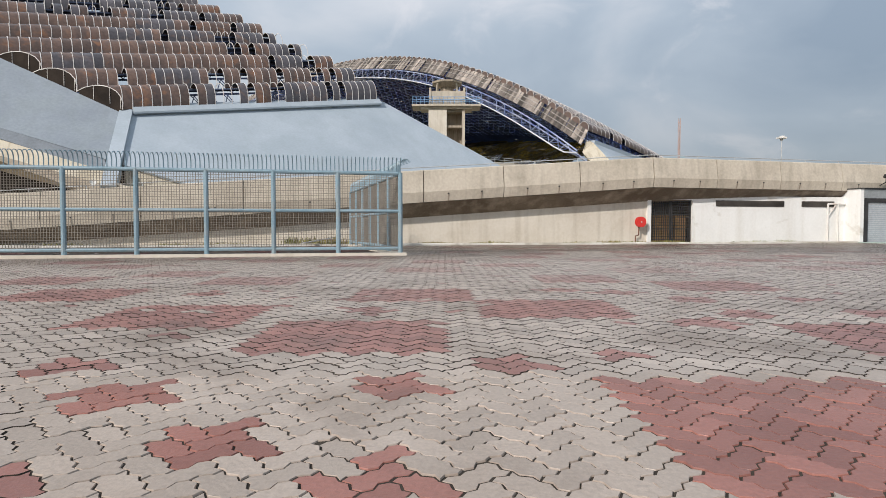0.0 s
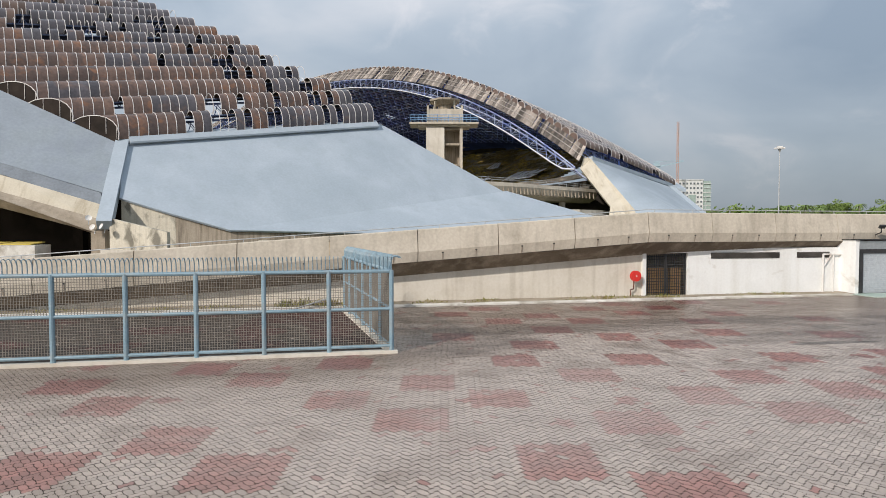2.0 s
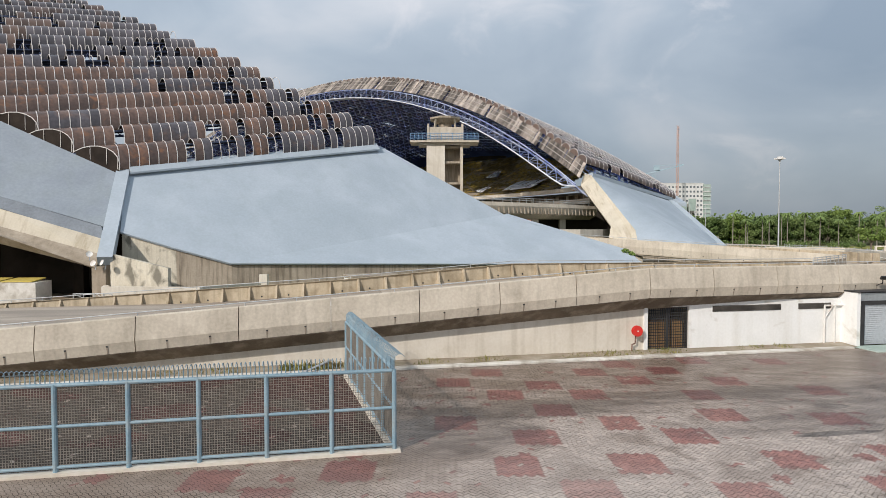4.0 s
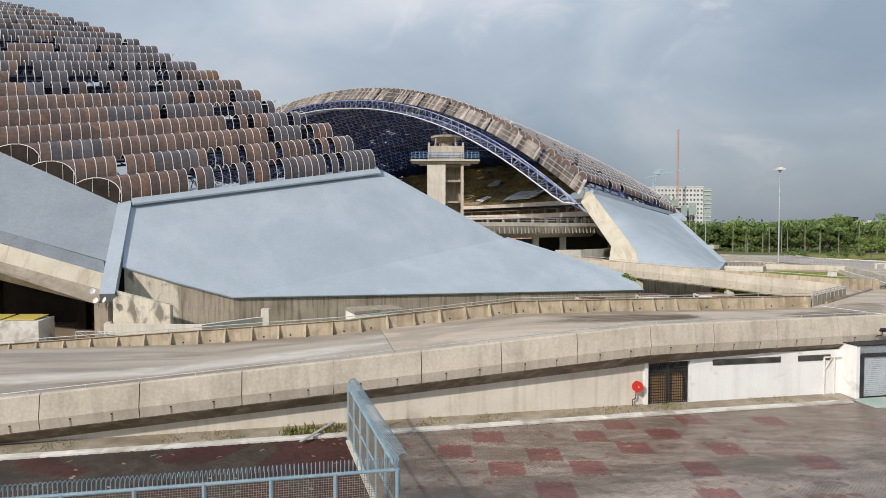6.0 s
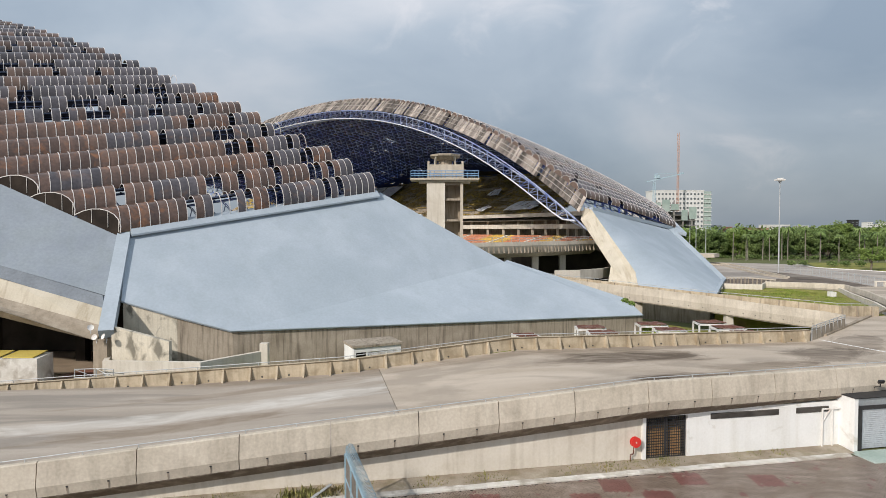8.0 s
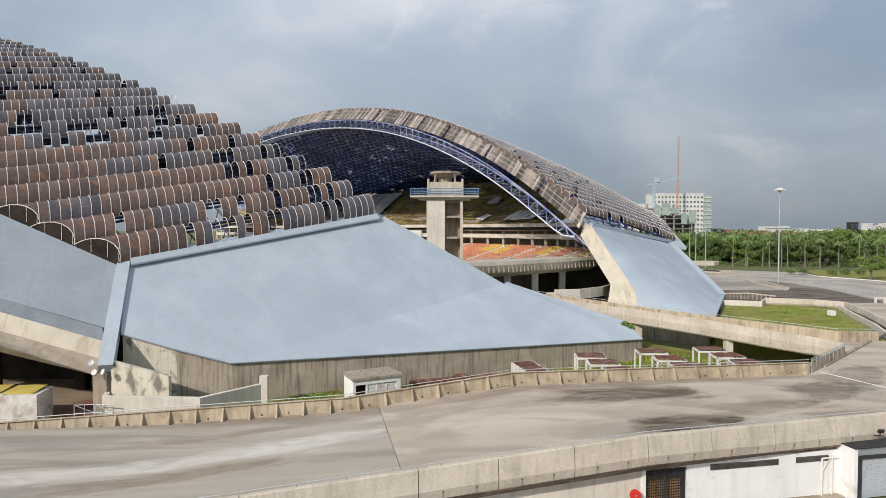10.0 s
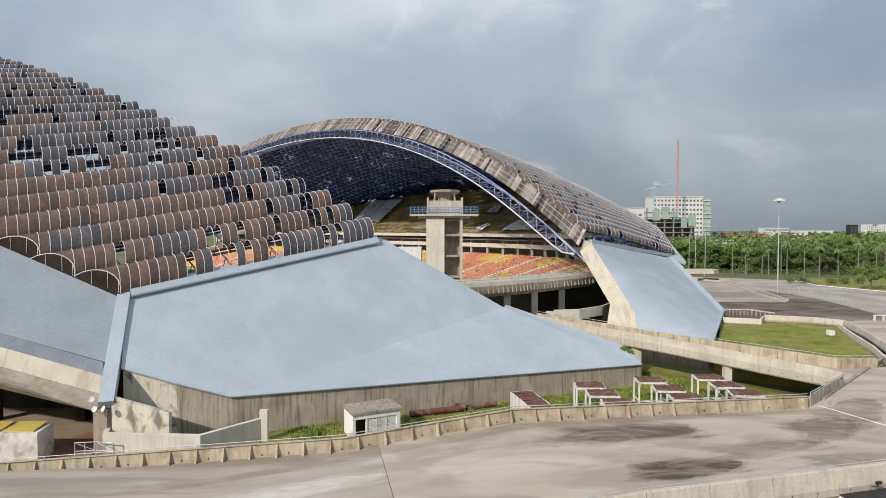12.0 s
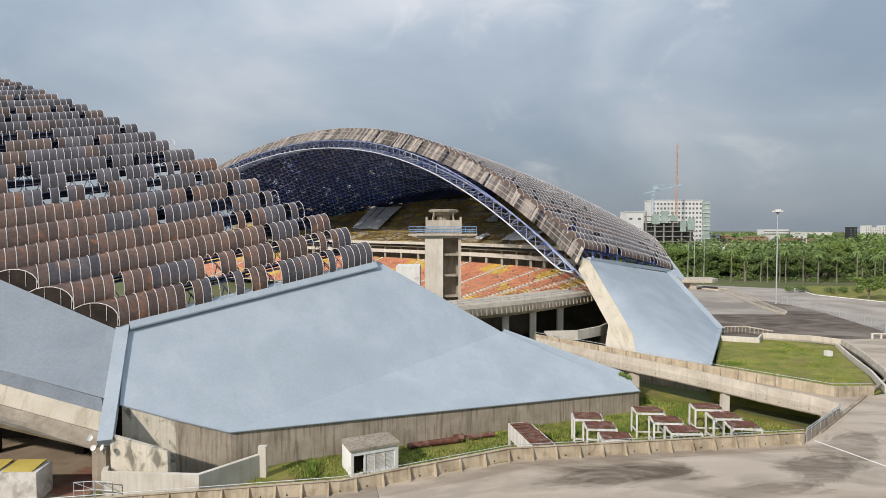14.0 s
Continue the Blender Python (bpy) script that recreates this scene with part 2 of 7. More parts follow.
M_ROAD = surf("far road", (0.34, 0.30, 0.262), (0.47, 0.42, 0.368), 0.14, 0.92, 3, stain=((0.24, 0.215, 0.19), 0.05, 0.75, 0.5, 0.6))
M_SLAB = surf("painted slab", (0.365, 0.424, 0.478), (0.433, 0.493, 0.548), 0.22, 0.7, 5, 0.08, stain=((0.34, 0.40, 0.445), 0.12, 0.4, 0.48, 0.62), streak=((0.335, 0.39, 0.43), 0.9, 0.35), fine_amt=0.06)
# Stains are wear; the darker base stands for weaker light on the left slab.
M_SLAB_DIM_WORN = surf("dimmed weathered slab paint", (0.26, 0.298, 0.342), (0.318, 0.36, 0.406), 0.3, 0.75, 5, 0.1, stain=((0.27, 0.31, 0.335), 0.3, 0.6, 0.48, 0.62), streak=((0.25, 0.29, 0.31), 1.2, 0.5), fine_amt=0.08)
M_CONC_MID = surf("brown-streaked concrete", (0.30, 0.25, 0.19), (0.42, 0.36, 0.285), 0.6, 0.9, 9, 0.2, stain=((0.24, 0.195, 0.145), 0.8, 0.5), streak=((0.22, 0.18, 0.13), 2.5, 0.5), fine_amt=0.1)
M_PANEL_BROWN = surf("rusty brown roof panel", (0.106, 0.066, 0.051), (0.165, 0.10, 0.072), 0.3, 0.23, 3.5, 0.05, vary=0.28, stretch=(1, 1, 0.5), fine_amt=0.25, stain=((0.27, 0.12, 0.055), 0.75, 0.75, 0.55, 0.68), streak=((0.055, 0.042, 0.038), 0.8, 0.6), spec=0.65)
M_PANEL_GREY = surf("mauve grey roof panel", (0.070, 0.062, 0.069), (0.11, 0.097, 0.105), 0.3, 0.23, 3.5, 0.05, vary=0.28, stretch=(1, 1, 0.5), fine_amt=0.25, stain=((0.20, 0.11, 0.065), 0.6, 0.6, 0.56, 0.70), streak=((0.046, 0.042, 0.048), 0.8, 0.5), spec=0.65)
M_FIELD_BROWN = surf("far brown panel", (0.092, 0.064, 0.055), (0.165, 0.108, 0.082), 0.10, 0.33, 2.5, 0.05, vary=0.4, island=True)
M_FIELD_GREY = surf("far grey panel", (0.068, 0.062, 0.069), (0.11, 0.098, 0.106), 0.10, 0.33, 2.5, 0.05, vary=0.4, island=True)
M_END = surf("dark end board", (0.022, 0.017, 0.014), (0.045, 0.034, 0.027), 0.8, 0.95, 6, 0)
# Near-black colour stands for the shade seen through missing panels.
M_GAP = surf("gap shade black", (0.012, 0.013, 0.02), (0.03, 0.032, 0.05), 0.4, 0.95, 5, 0)
M_GUTTER = surf("blue gutter", (0.05, 0.07, 0.14), (0.10, 0.13, 0.22), 0.5, 0.6)
M_BAND = surf("slate band paint", (0.18, 0.205, 0.236), (0.23, 0.258, 0.288), 0.3, 0.75, 6, streak=((0.16, 0.18, 0.2), 0.9, 0.5))
M_RIB = surf("pale roof rib", (0.60, 0.555, 0.525), (0.80, 0.765, 0.735), 0.9, 0.6)
M_RIM = surf("roof rim panel", (0.17, 0.15, 0.135), (0.33, 0.285, 0.248), 0.6, 0.75, 4, vary=0.7)
M_RAIL_TAUPE = surf("taupe rail", (0.36, 0.325, 0.30), (0.48, 0.44, 0.41), 0.6, 0.65)
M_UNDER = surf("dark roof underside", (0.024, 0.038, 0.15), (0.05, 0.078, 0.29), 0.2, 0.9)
M_STEEL = surf("blue steel truss", (0.02, 0.028, 0.07), (0.07, 0.10, 0.22), 0.5, 0.6)
M_FRAME_BLUE = surf("bright blue steel", (0.14, 0.23, 0.70), (0.48, 0.60, 0.95), 0.25, 0.5, vary=0.6, island=True)
M_TRUSS = surf("grey-blue truss", (0.12, 0.17, 0.40), (0.42, 0.47, 0.60), 0.35, 0.6)
M_STEEL_PALE = surf("pale steel truss", (0.55, 0.575, 0.62), (0.70, 0.72, 0.75), 0.5, 0.6)
M_FENCE = surf("pale blue fence paint", (0.18, 0.285, 0.35), (0.25, 0.36, 0.425), 1.5, 0.5, 20, 0.1, stain=((0.30, 0.33, 0.33), 2.0, 0.5))
M_WIRE = surf("fence wire", (0.15, 0.135, 0.115), (0.22, 0.20, 0.17), 3.0, 0.6)
M_GALV = surf("galvanised rail", (0.40, 0.42, 0.43), (0.50, 0.515, 0.52), 2.0, 0.55, metal=0.15)
M_DARK = surf("dark metal", (0.02, 0.02, 0.022), (0.04, 0.04, 0.04), 2.0, 0.6)
M_RUST = surf("rusty metal", (0.10, 0.04, 0.03), (0.20, 0.085, 0.055), 2.0, 0.85, 20, 0.3, stain=((0.36, 0.30, 0.27), 1.5, 0.4))
M_WHITE_METAL = surf("white painted metal", (0.68, 0.67, 0.64), (0.78, 0.77, 0.74), 1.5, 0.55, 12, streak=((0.4, 0.25, 0.17), 2.5, 0.4))
M_RED = surf("red enamel", (0.62, 0.03, 0.022), (0.70, 0.05, 0.04), 2.0, 0.35)
M_ORANGE = surf("orange seats", (0.50, 0.18, 0.095), (0.60, 0.27, 0.15), 0.25, 0.6, 2.0, vary=0.2, island=True)
M_YELLOW = surf("yellow seats", (0.55, 0.33, 0.06), (0.62, 0.42, 0.10), 0.25, 0.6, 2.0, vary=0.2, island=True)
M_MOSS = surf("mossy yellow seats", (0.20, 0.14, 0.035), (0.44, 0.31, 0.065), 0.3, 0.8, 1.5, vary=0.45, island=True, stain=((0.07, 0.052, 0.03), 0.16, 0.8, 0.46, 0.58))
M_GRASS = surf("grass", (0.15, 0.175, 0.033), (0.29, 0.275, 0.075), 0.5, 0.9, 6, 0.4, stain=((0.22, 0.16, 0.08), 0.4, 0.7))
M_BLADE = surf("grass blade", (0.12, 0.20, 0.03), (0.32, 0.34, 0.08), 0.35, 0.8, 4, 0, vary=0.45, island=True, stain=((0.30, 0.25, 0.10), 0.3, 0.6))
M_WEED = surf("dry weed", (0.14, 0.16, 0.04), (0.30, 0.27, 0.10), 1.5, 0.8, 6, 0, vary=0.45, island=True, stain=((0.28, 0.21, 0.11), 0.8, 0.7))
M_LEAF = surf("leaves", (0.092, 0.148, 0.042), (0.18, 0.245, 0.082), 0.16, 0.7, 1.5, 0, vary=0.5, island=True)
M_LEAF_LIGHT = surf("light leaves", (0.13, 0.20, 0.045), (0.21, 0.285, 0.075), 0.12, 0.7, 1.5, 0, vary=0.4, island=True)
M_BARK = surf("bark", (0.12, 0.095, 0.07), (0.21, 0.18, 0.145), 1.0, 0.9)
M_PALM_TRUNK = surf("palm trunk", (0.20, 0.18, 0.15), (0.30, 0.275, 0.235), 1.0, 0.9)


# ---- building helpers ----
def mesh_ob(name, verts, faces, mats, parent=None, label="", mat_idx=None, smooth=False):
    me = bpy.data.meshes.new(name)
    me.from_pydata([tuple(v) for v in verts], [], faces)
    for m in mats if isinstance(mats, (list, tuple)) else [mats]:
        me.materials.append(m)
    if mat_idx is not None:
        me.polygons.foreach_set("material_index", mat_idx)
    if smooth:
        me.polygons.foreach_set("use_smooth", [True] * len(me.polygons))
    me.update()
    ob = new(name, me)
    if parent is not None:
        ob.parent = parent
        if parent.type == "EMPTY" and parent.get("base_set"):
            ob.matrix_parent_inverse = Matrix.Translation(-parent.location)
    if label:
        ob["label"] = label
    return ob


class Geo:
    """A heap of vertices and faces that becomes one mesh."""

    def __init__(self):
        self.v, self.f, self.m = [], [], []

    def face(self, pts, mi=0):
        k = len(self.v)
        self.v += [tuple(p) for p in pts]
        self.f.append(tuple(range(k, k + len(pts))))
        self.m.append(mi)

    def raw(self, verts, faces, mi=0):
        k = len(self.v)
        self.v += [tuple(p) for p in verts]
        self.f += [tuple(i + k for i in f) for f in faces]
        self.m += [mi] * len(faces)

    def box(self, x0, y0, z0, x1, y1, z1, mi=0, mat=None):
        vs = [Vector((x, y, z)) for z in (z0, z1) for x, y in ((x0, y0), (x1, y0), (x1, y1), (x0, y1))]
        if mat is not None:
            vs = [mat @ v for v in vs]
        self.raw(vs, [(3, 2, 1, 0), (4, 5, 6, 7), (0, 1, 5, 4), (1, 2, 6, 5), (2, 3, 7, 6), (3, 0, 4, 7)], mi)

    def prism(self, poly, vec, mi=0, mi_side=None):
        n, vec = len(poly), Vector(vec)
        poly = [Vector(p) for p in poly]
        k = len(self.v)
        self.v += [tuple(p) for p in poly] + [tuple(p + vec) for p in poly]
        self.f += [tuple(range(k, k + n)), tuple(range(k + 2 * n - 1, k + n - 1, -1))]
        self.m += [mi, mi if mi_side is None else mi_side]
        for i in range(n):
            j = (i + 1) % n
            self.f.append((k + j, k + i, k + n + i, k + n + j))
            self.m.append(mi if mi_side is None else mi_side)

    def beam(self, p, q, w, h, mi=0):
        """A rectangular bar from p to q, w wide and h high, centred."""
        p, q = Vector(p), Vector(q)
        d = (q - p).normalized()
        side = d.cross(Vector((0, 0, 1)))
        side = side.normalized() if side.length > 1e-3 else Vector((1, 0, 0))
        up = side.cross(d)
        a, b = side * w / 2, up * h / 2
        vs = [e + s * a + t * b for e in (p, q) for s, t in ((-1, -1), (1, -1), (1, 1), (-1, 1))]
        self.raw(vs, [(0, 1, 2, 3), (7, 6, 5, 4), (0, 4, 5, 1), (1, 5, 6, 2), (2, 6, 7, 3), (3, 7, 4, 0)], mi)

    def tube(self, p, q, r, n=6, r2=None, mi=0, cap=True):
        p, q = Vector(p), Vector(q)
        d = (q - p).normalized()
        side = d.cross(Vector((0, 0, 1)))
        side = side.normalized() if side.length > 1e-3 else Vector((1, 0, 0))
        up = side.cross(d)
        r2 = r if r2 is None else r2
        vs = [e + (side * math.cos(a) + up * math.sin(a)) * rad for e, rad in ((p, r), (q, r2)) for a in [2 * math.pi * i / n for i in range(n)]]
        fs = [(i, (i + 1) % n, n + (i + 1) % n, n + i) for i in range(n)]
        if cap:
            fs += [tuple(range(n - 1, -1, -1)), tuple(range(n, 2 * n))]
        self.raw(vs, fs, mi)

    def pipe(self, pts, r, n=5, mi=0):
        for a, b in zip(pts, pts[1:]):
            self.tube(a, b, r, n, mi=mi)

    def sweep(self, profile, path, mi=0, closed=True, scale=None):
        """profile: (outward, up) pairs; path: (x, y, z). Outward is to the right of the path's way."""
        path = [Vector(p) for p in path]
        rings = []
        for i, p in enumerate(path):
            a, b = path[max(i - 1, 0)], path[min(i + 1, len(path) - 1)]
            d0 = (p - a).xy if i else (b - p).xy
            d1 = (b - p).xy if i < len(path) - 1 else d0
            d0, d1 = d0.normalized(), d1.normalized()
            d = (d0 + d1).normalized()
            right = Vector((d.y, -d.x)) / max(0.4, d.dot(d0))
            sc = 1 if scale is None else scale[i]
            rings.append([(p.x + right.x * o, p.y + right.y * o, p.z + u * sc) for o, u in profile])
        k, n = len(self.v), len(profile)
        for r in rings:
            self.v += r
        for i in range(len(rings) - 1):
            for j in range(n if closed else n - 1):
                j2 = (j + 1) % n
                self.f.append((k + i * n + j, k + i * n + j2, k + (i + 1) * n + j2, k + (i + 1) * n + j))
                self.m.append(mi)
        if closed:
            self.f += [tuple(range(k + n - 1, k - 1, -1)), tuple(range(k + (len(rings) - 1) * n, k + len(rings) * n))]
            self.m += [mi, mi]

    def make(self, name, mats, parent=None, label="", smooth=False):
        return mesh_ob(name, self.v, self.f, mats, parent, label, self.m if isinstance(mats, (list, tuple)) else None, smooth)


def empty(name, loc=(0, 0, 0)):
    ob = new(name)
    ob.location = loc
    ob["base_set"] = 1
    ob.empty_display_size = 0.1
    return ob


def local_empty(name):
    """The root of a thing that is built round the origin and then copied."""
    ob = new(name)
    ob.empty_display_size = 0.1
    return ob


def lerp_path(path, x):
    """The point of a polyline at a given x."""
    for a, b in zip(path, path[1:]):
        if a[0] <= x <= b[0]:
            k = (x - a[0]) / (b[0] - a[0])
            return Vector([a[i] + (b[i] - a[i]) * k for i in range(3)])
    return Vector(path[-1])


# ---- ground ----
g = Geo()
ring = [0, 40, 120, 300, 800, 2000, 4500]
for i in range(len(ring) - 1):
    for k in range(24):
        a0, a1 = 2 * math.pi * k / 24, 2 * math.pi * (k + 1) / 24
        pts = [(r * math.cos(a), 60 + r * math.sin(a), -0.06) for r, a in ((ring[i], a0), (ring[i + 1], a0), (ring[i + 1], a1), (ring[i], a1))]
        g.face(pts if i else pts[:3])
ground = tagged(g.make("ground", M_GROUND), "flat green and earthy land reaching the horizon", "ground", kind="structure")

# ---- ramp: front parapet, deck, walls ----
TOP = [(-44, 17.0, 0.1), (-16.8, 22.3, 2.03), (9.6, 27.35, 4.0), (23.2, 30.7, 4.0), (60, 39.7, 4.0)]   # outer top edge of the front parapet
BACK = [(-60, 36.5, 0.05), (-29, 38.3, 0.05), (-6.5, 38.6, 1.6), (5.0, 42.0, 2.45), (28.3, 45.3, 2.45)]   # foot of the rear parapet
joints = [-33.4, -29.8, -26.2, -22.6, -19.0, -15.5, -12.0, -8.2, -4.6, -0.95, 2.55, 6.05, 9.6, 12.9, 16.4, 20.0, 23.2, 27, 31, 35, 39, 43, 47, 51, 55, 59]
parapet = tagged(empty("parapet", (9.6, 27.9, 0)), "long precast concrete parapet along the edge of a raised ramp, streaked with dirt", "parapet", kind="structure")
for x0, x1 in zip(joints, joints[1:]):
    a, b = lerp_path(TOP, x0), lerp_path(TOP, x1)
    d = (b - a).normalized()
    a, b = a + d * 0.018, b - d * 0.018
    g = Geo()
    g.sweep([(0, 0), (0.06, -0.04), (0.20, -0.95), (0.10, -1.38), (-0.10, -1.40), (-0.22, -0.04), (-0.18, 0)], [a, b])
    panel_ob = g.make("parapet_panel", M_CONC, parapet)
    for k in (0.3, 0.72):
        p = a.lerp(b, k)
        right = Vector((d.y, -d.x, 0)).normalized()
        h = Geo()
        c = p + right * 0.165 + Vector((0, 0, -1.06))
        h.tube(c + right * -0.03, c + right * 0.014, 0.045, 10)
        h.make("weep_hole", M_DARK, panel_ob)
        q = Geo()
        top_c, low_c = p + right * 0.178 + Vector((0, 0, -1.1)), p + right * 0.116 + Vector((0, 0, -1.37))
        q.prism([top_c - d * 0.03, top_c + d * 0.03, low_c + d * 0.015, low_c - d * 0.02], right * 0.004)
        q.make("drip_mark", M_DRIP, panel_ob)
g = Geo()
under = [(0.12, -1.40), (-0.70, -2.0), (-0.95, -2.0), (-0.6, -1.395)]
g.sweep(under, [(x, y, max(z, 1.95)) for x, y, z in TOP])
g.make("soffit", M_SOFFIT, parapet, "sloping concrete soffit, coloured dark for the underside's shade")
rail = tagged(empty("handrail", (9.6, 27.6, 3.9)), "thin grey steel handrail fixed along the parapet top", "railing", group="parapet rails")
g = Geo()
g.pipe([Vector(p) + Vector((0, 0.12, 0.13)) for p in TOP], 0.022, 6)
g.make("rail", M_GALV, rail)
for i in range(42):
    x = -42 + i * 2.0
    p = lerp_path(TOP, x) + Vector((0, 0.12, 0))
    g = Geo()
    g.tube(p + Vector((0, 0, -0.05)), p + Vector((0, 0, 0.13)), 0.02, 5)
    g.make("post", M_GALV, rail)

front = [Vector(p) + Vector((0.05, 0.2, -1.5)) for p in TOP]


def deck_strip(name, x0, x1, y0, y1, n, mat, label):
    """A stretch of the ramp between two cross lines, given by their x on the front and on the rear edge."""
    g = Geo()
    rows = 6
    fr = [lerp_path(front, x0 + (x1 - x0) * i / n) for i in range(n + 1)]
    bk = [lerp_path(BACK, y0 + (y1 - y0) * i / n) for i in range(n + 1)]
    for p in fr + bk:
        p.z = max(p.z, 0.03)
    for i in range(n + 1):
        g.v += [tuple(fr[i].lerp(bk[i], j / rows)) for j in range(rows + 1)]
    w = rows + 1
    g.f = [(i * w + j, (i + 1) * w + j, (i + 1) * w + j + 1, i * w + j + 1) for i in range(n) for j in range(rows)]
    g.m = [0] * len(g.f)
    ob = tagged(g.make(name, mat), label, "ramp", kind="structure")
    mod = ob.modifiers.new("thickness", "SOLIDIFY")
    mod.thickness, mod.offset = 0.1, -1
    return ob


deck_strip("road_ramp", -44, -1.2, -60, -4.2, 18, M_TARMAC, "sloping grey tarmac ramp with pale scuffed bands")
deck_strip("road_deck", -1.17, 23.3, -4.17, 28.3, 10, M_DECK, "worn pale concrete deck with dark water stains")

# wall under the ramp: concrete, then white-painted
WALL = [(-44, 17.9, 0), (-17, 22.9, 0), (9.75, 28.15, 0)]
g = Geo()
for a, b in zip(WALL, WALL[1:]):
    za = max(0.1, lerp_path(TOP, a[0]).z - 1.9)
    zb = max(0.1, lerp_path(TOP, b[0]).z - 1.9)
    a, b = Vector(a), Vector(b)
    n = Vector((-(b - a).y, (b - a).x, 0)).normalized() * 0.3
    g.raw([a, b, b + n, a + n, a + Vector((0, 0, za)), b + Vector((0, 0, zb)), b + n + Vector((0, 0, zb)), a + n + Vector((0, 0, za))],
          [(3, 2, 1, 0), (4, 5, 6, 7), (0, 1, 5, 4), (1, 2, 6, 5), (2, 3, 7, 6), (3, 0, 4, 7)])
tagged(g.make("wall_ramp", M_CONC_PALE), "pale concrete wall under the ramp with water streaks", "wall", kind="structure")

# ---- upper plaza ----
g = Geo()
g.prism([(x, y, 2.445) for x, y in ((28.33, 45.3), (23.28, 30.9), (60, 39.9), (120, 54.4), (120, 90), (65, 89), (55.6, 88.3), (58.2, 85.4), (54.8, 76), (51.1, 67.5), (46.4, 59.6), (43.3, 58.6), (38.8, 58.0), (35.2, 53.6))], (0, 0, -0.6))
tagged(g.make("pavement", M_DECK), "worn concrete forecourt deck with dark water stains", "forecourt", kind="structure")

# ---- near stand: painted slabs ----
stand = tagged(empty("stadium_stand", (-10, 56, 0)), "near stadium stand with blue-grey sloping slabs and rusty barrel-vault roof", "stadium")
S, C, LOW = (-24.5, 45.1, 5.6), (-20.5, 45.4, 4.35), (-16.4, 45.93, 3.15)
K, T2, T1, TIP = (7.1, 66.6, 7.34), (-7.1, 68.2, 15.3), (-26.8, 50.4, 10.3), (20.9, 61.3, 2.16)
g = Geo()
loop = [Vector(p) for p in (S, C, LOW, K, T2, T1)]
back = Vector((-0.04, 0.08, -0.14))
g.raw(loop, [(2, 3, 4), (2, 4, 5), (1, 2, 5), (0, 1, 5)])
for a, b in zip(loop, loop[1:] + loop[:1]):
    g.face([b, a, a + back, b + back])
g.raw([p + back for p in loop], [(4, 3, 2), (5, 4, 2), (5, 2, 1), (5, 1, 0)])
slab_ob = g.make("sloping_slab", M_SLAB, stand)
slab_ob.data.polygons.foreach_set("use_smooth", [k < 4 for k in range(len(slab_ob.data.polygons))])
g = Geo()
g.prism([LOW, TIP, (19.8, 63.6, 3.62), (7.39, 67.6, 7.56), (7.02, 66.5, 7.44)], (0, 0.08, -0.14))
g.make("sloping_slab", M_SLAB, stand)
g = Geo()
for a, b in ((S, C), (C, LOW), (LOW, TIP)):
    a, b = Vector(a), Vector(b)
    g.beam(a + Vector((0, 0.1, -0.01)), b + Vector((0, 0.1, -0.01)), 0.24, 0.06)
g.make("slab_edge", M_SLAB, stand)
g = Geo()
EA, EB, INW = Vector((-26.45, 50.49, 10.22)), Vector((-7.1, 66.95, 14.42)), Vector((-0.649, 0.761, 0))
g.prism([EA + INW * 0.42 - Vector((0, 0, 0.42)), EA + INW * 0.22 + Vector((0, 0, 0.22)), EA - INW * 0.16 + Vector((0, 0, 0.25)), EA - INW * 0.16 + Vector((0, 0, 0.40)), EA + INW * 0.55 + Vector((0, 0, 1.12)), EA + INW * 0.9 + Vector((0, 0, 1.12)), EA + INW * 0.9 - Vector((0, 0, 0.42))], EB - EA)
g.make("eaves_beam", M_SLAB, stand)
g = Geo()
g.beam((-27.2, 50.75, 10.55), (-24.25, 42.6, 3.5), 1.0, 0.8)
g.make("rib_beam", M_SLAB, stand)
# left slab
g = Geo()
tops = [Vector(p) for p in ((-26.9, 50.1, 10.3), (-36.2, 49.6, 14.55), (-62, 48.2, 26.4))]
bots = [Vector(p) for p in ((-25.9, 45.4, 6.0), (-33.5, 45.0, 8.3), (-62, 43.0, 17.0))]
g.raw(tops + bots, [(0, 1, 4, 3), (1, 2, 5, 4)])
back = Vector((0.1, 0.5, -0.5))
loop = tops + bots[::-1]
for a, b in zip(loop, loop[1:] + loop[:1]):
    g.face([a, b, b + back, a + back])
g.raw([p + back for p in tops + bots], [(3, 4, 1, 0), (4, 5, 2, 1)])
slab_ob = g.make("sloping_slab", M_SLAB_DIM_WORN, stand, "weathered blue-grey slab, base darkened for its dimmer side")
slab_ob.data.polygons.foreach_set("use_smooth", [k < 2 for k in range(len(slab_ob.data.polygons))])
g = Geo()
g.prism([(-26.1, 45.4, 6.0), (-33.5, 45.0, 8.3), (-62, 43.0, 17.0), (-62, 42.4, 16.0), (-33.24, 44.5, 7.4), (-25.6, 44.85, 4.92)], (0, 0.4, -0.2))
g.make("slab_band", M_BAND, stand)
g = Geo()
g.prism([(-25.2, 44.8, 4.9), (-33.24, 44.5, 7.35), (-62, 42.4, 15.9), (-62, 42.3, 14.6), (-33.2, 43.9, 6.1), (-25.0, 43.9, 3.75)], (0, 0.6, 0))
g.make("edge_wall", M_CONC_WASH, stand, "cream concrete edge wall with streaks")
g = Geo()
g.prism([(-25.0, 43.6, 3.9), (-33.2, 43.6, 6.2), (-62, 42.0, 14.7), (-62, 40.5, 13.0), (-31.5, 41.2, 5.6), (-25.0, 42.6, 3.0)], (0, 1.2, -0.4))
g.make("edge_beam", M_CONC_MID, stand)
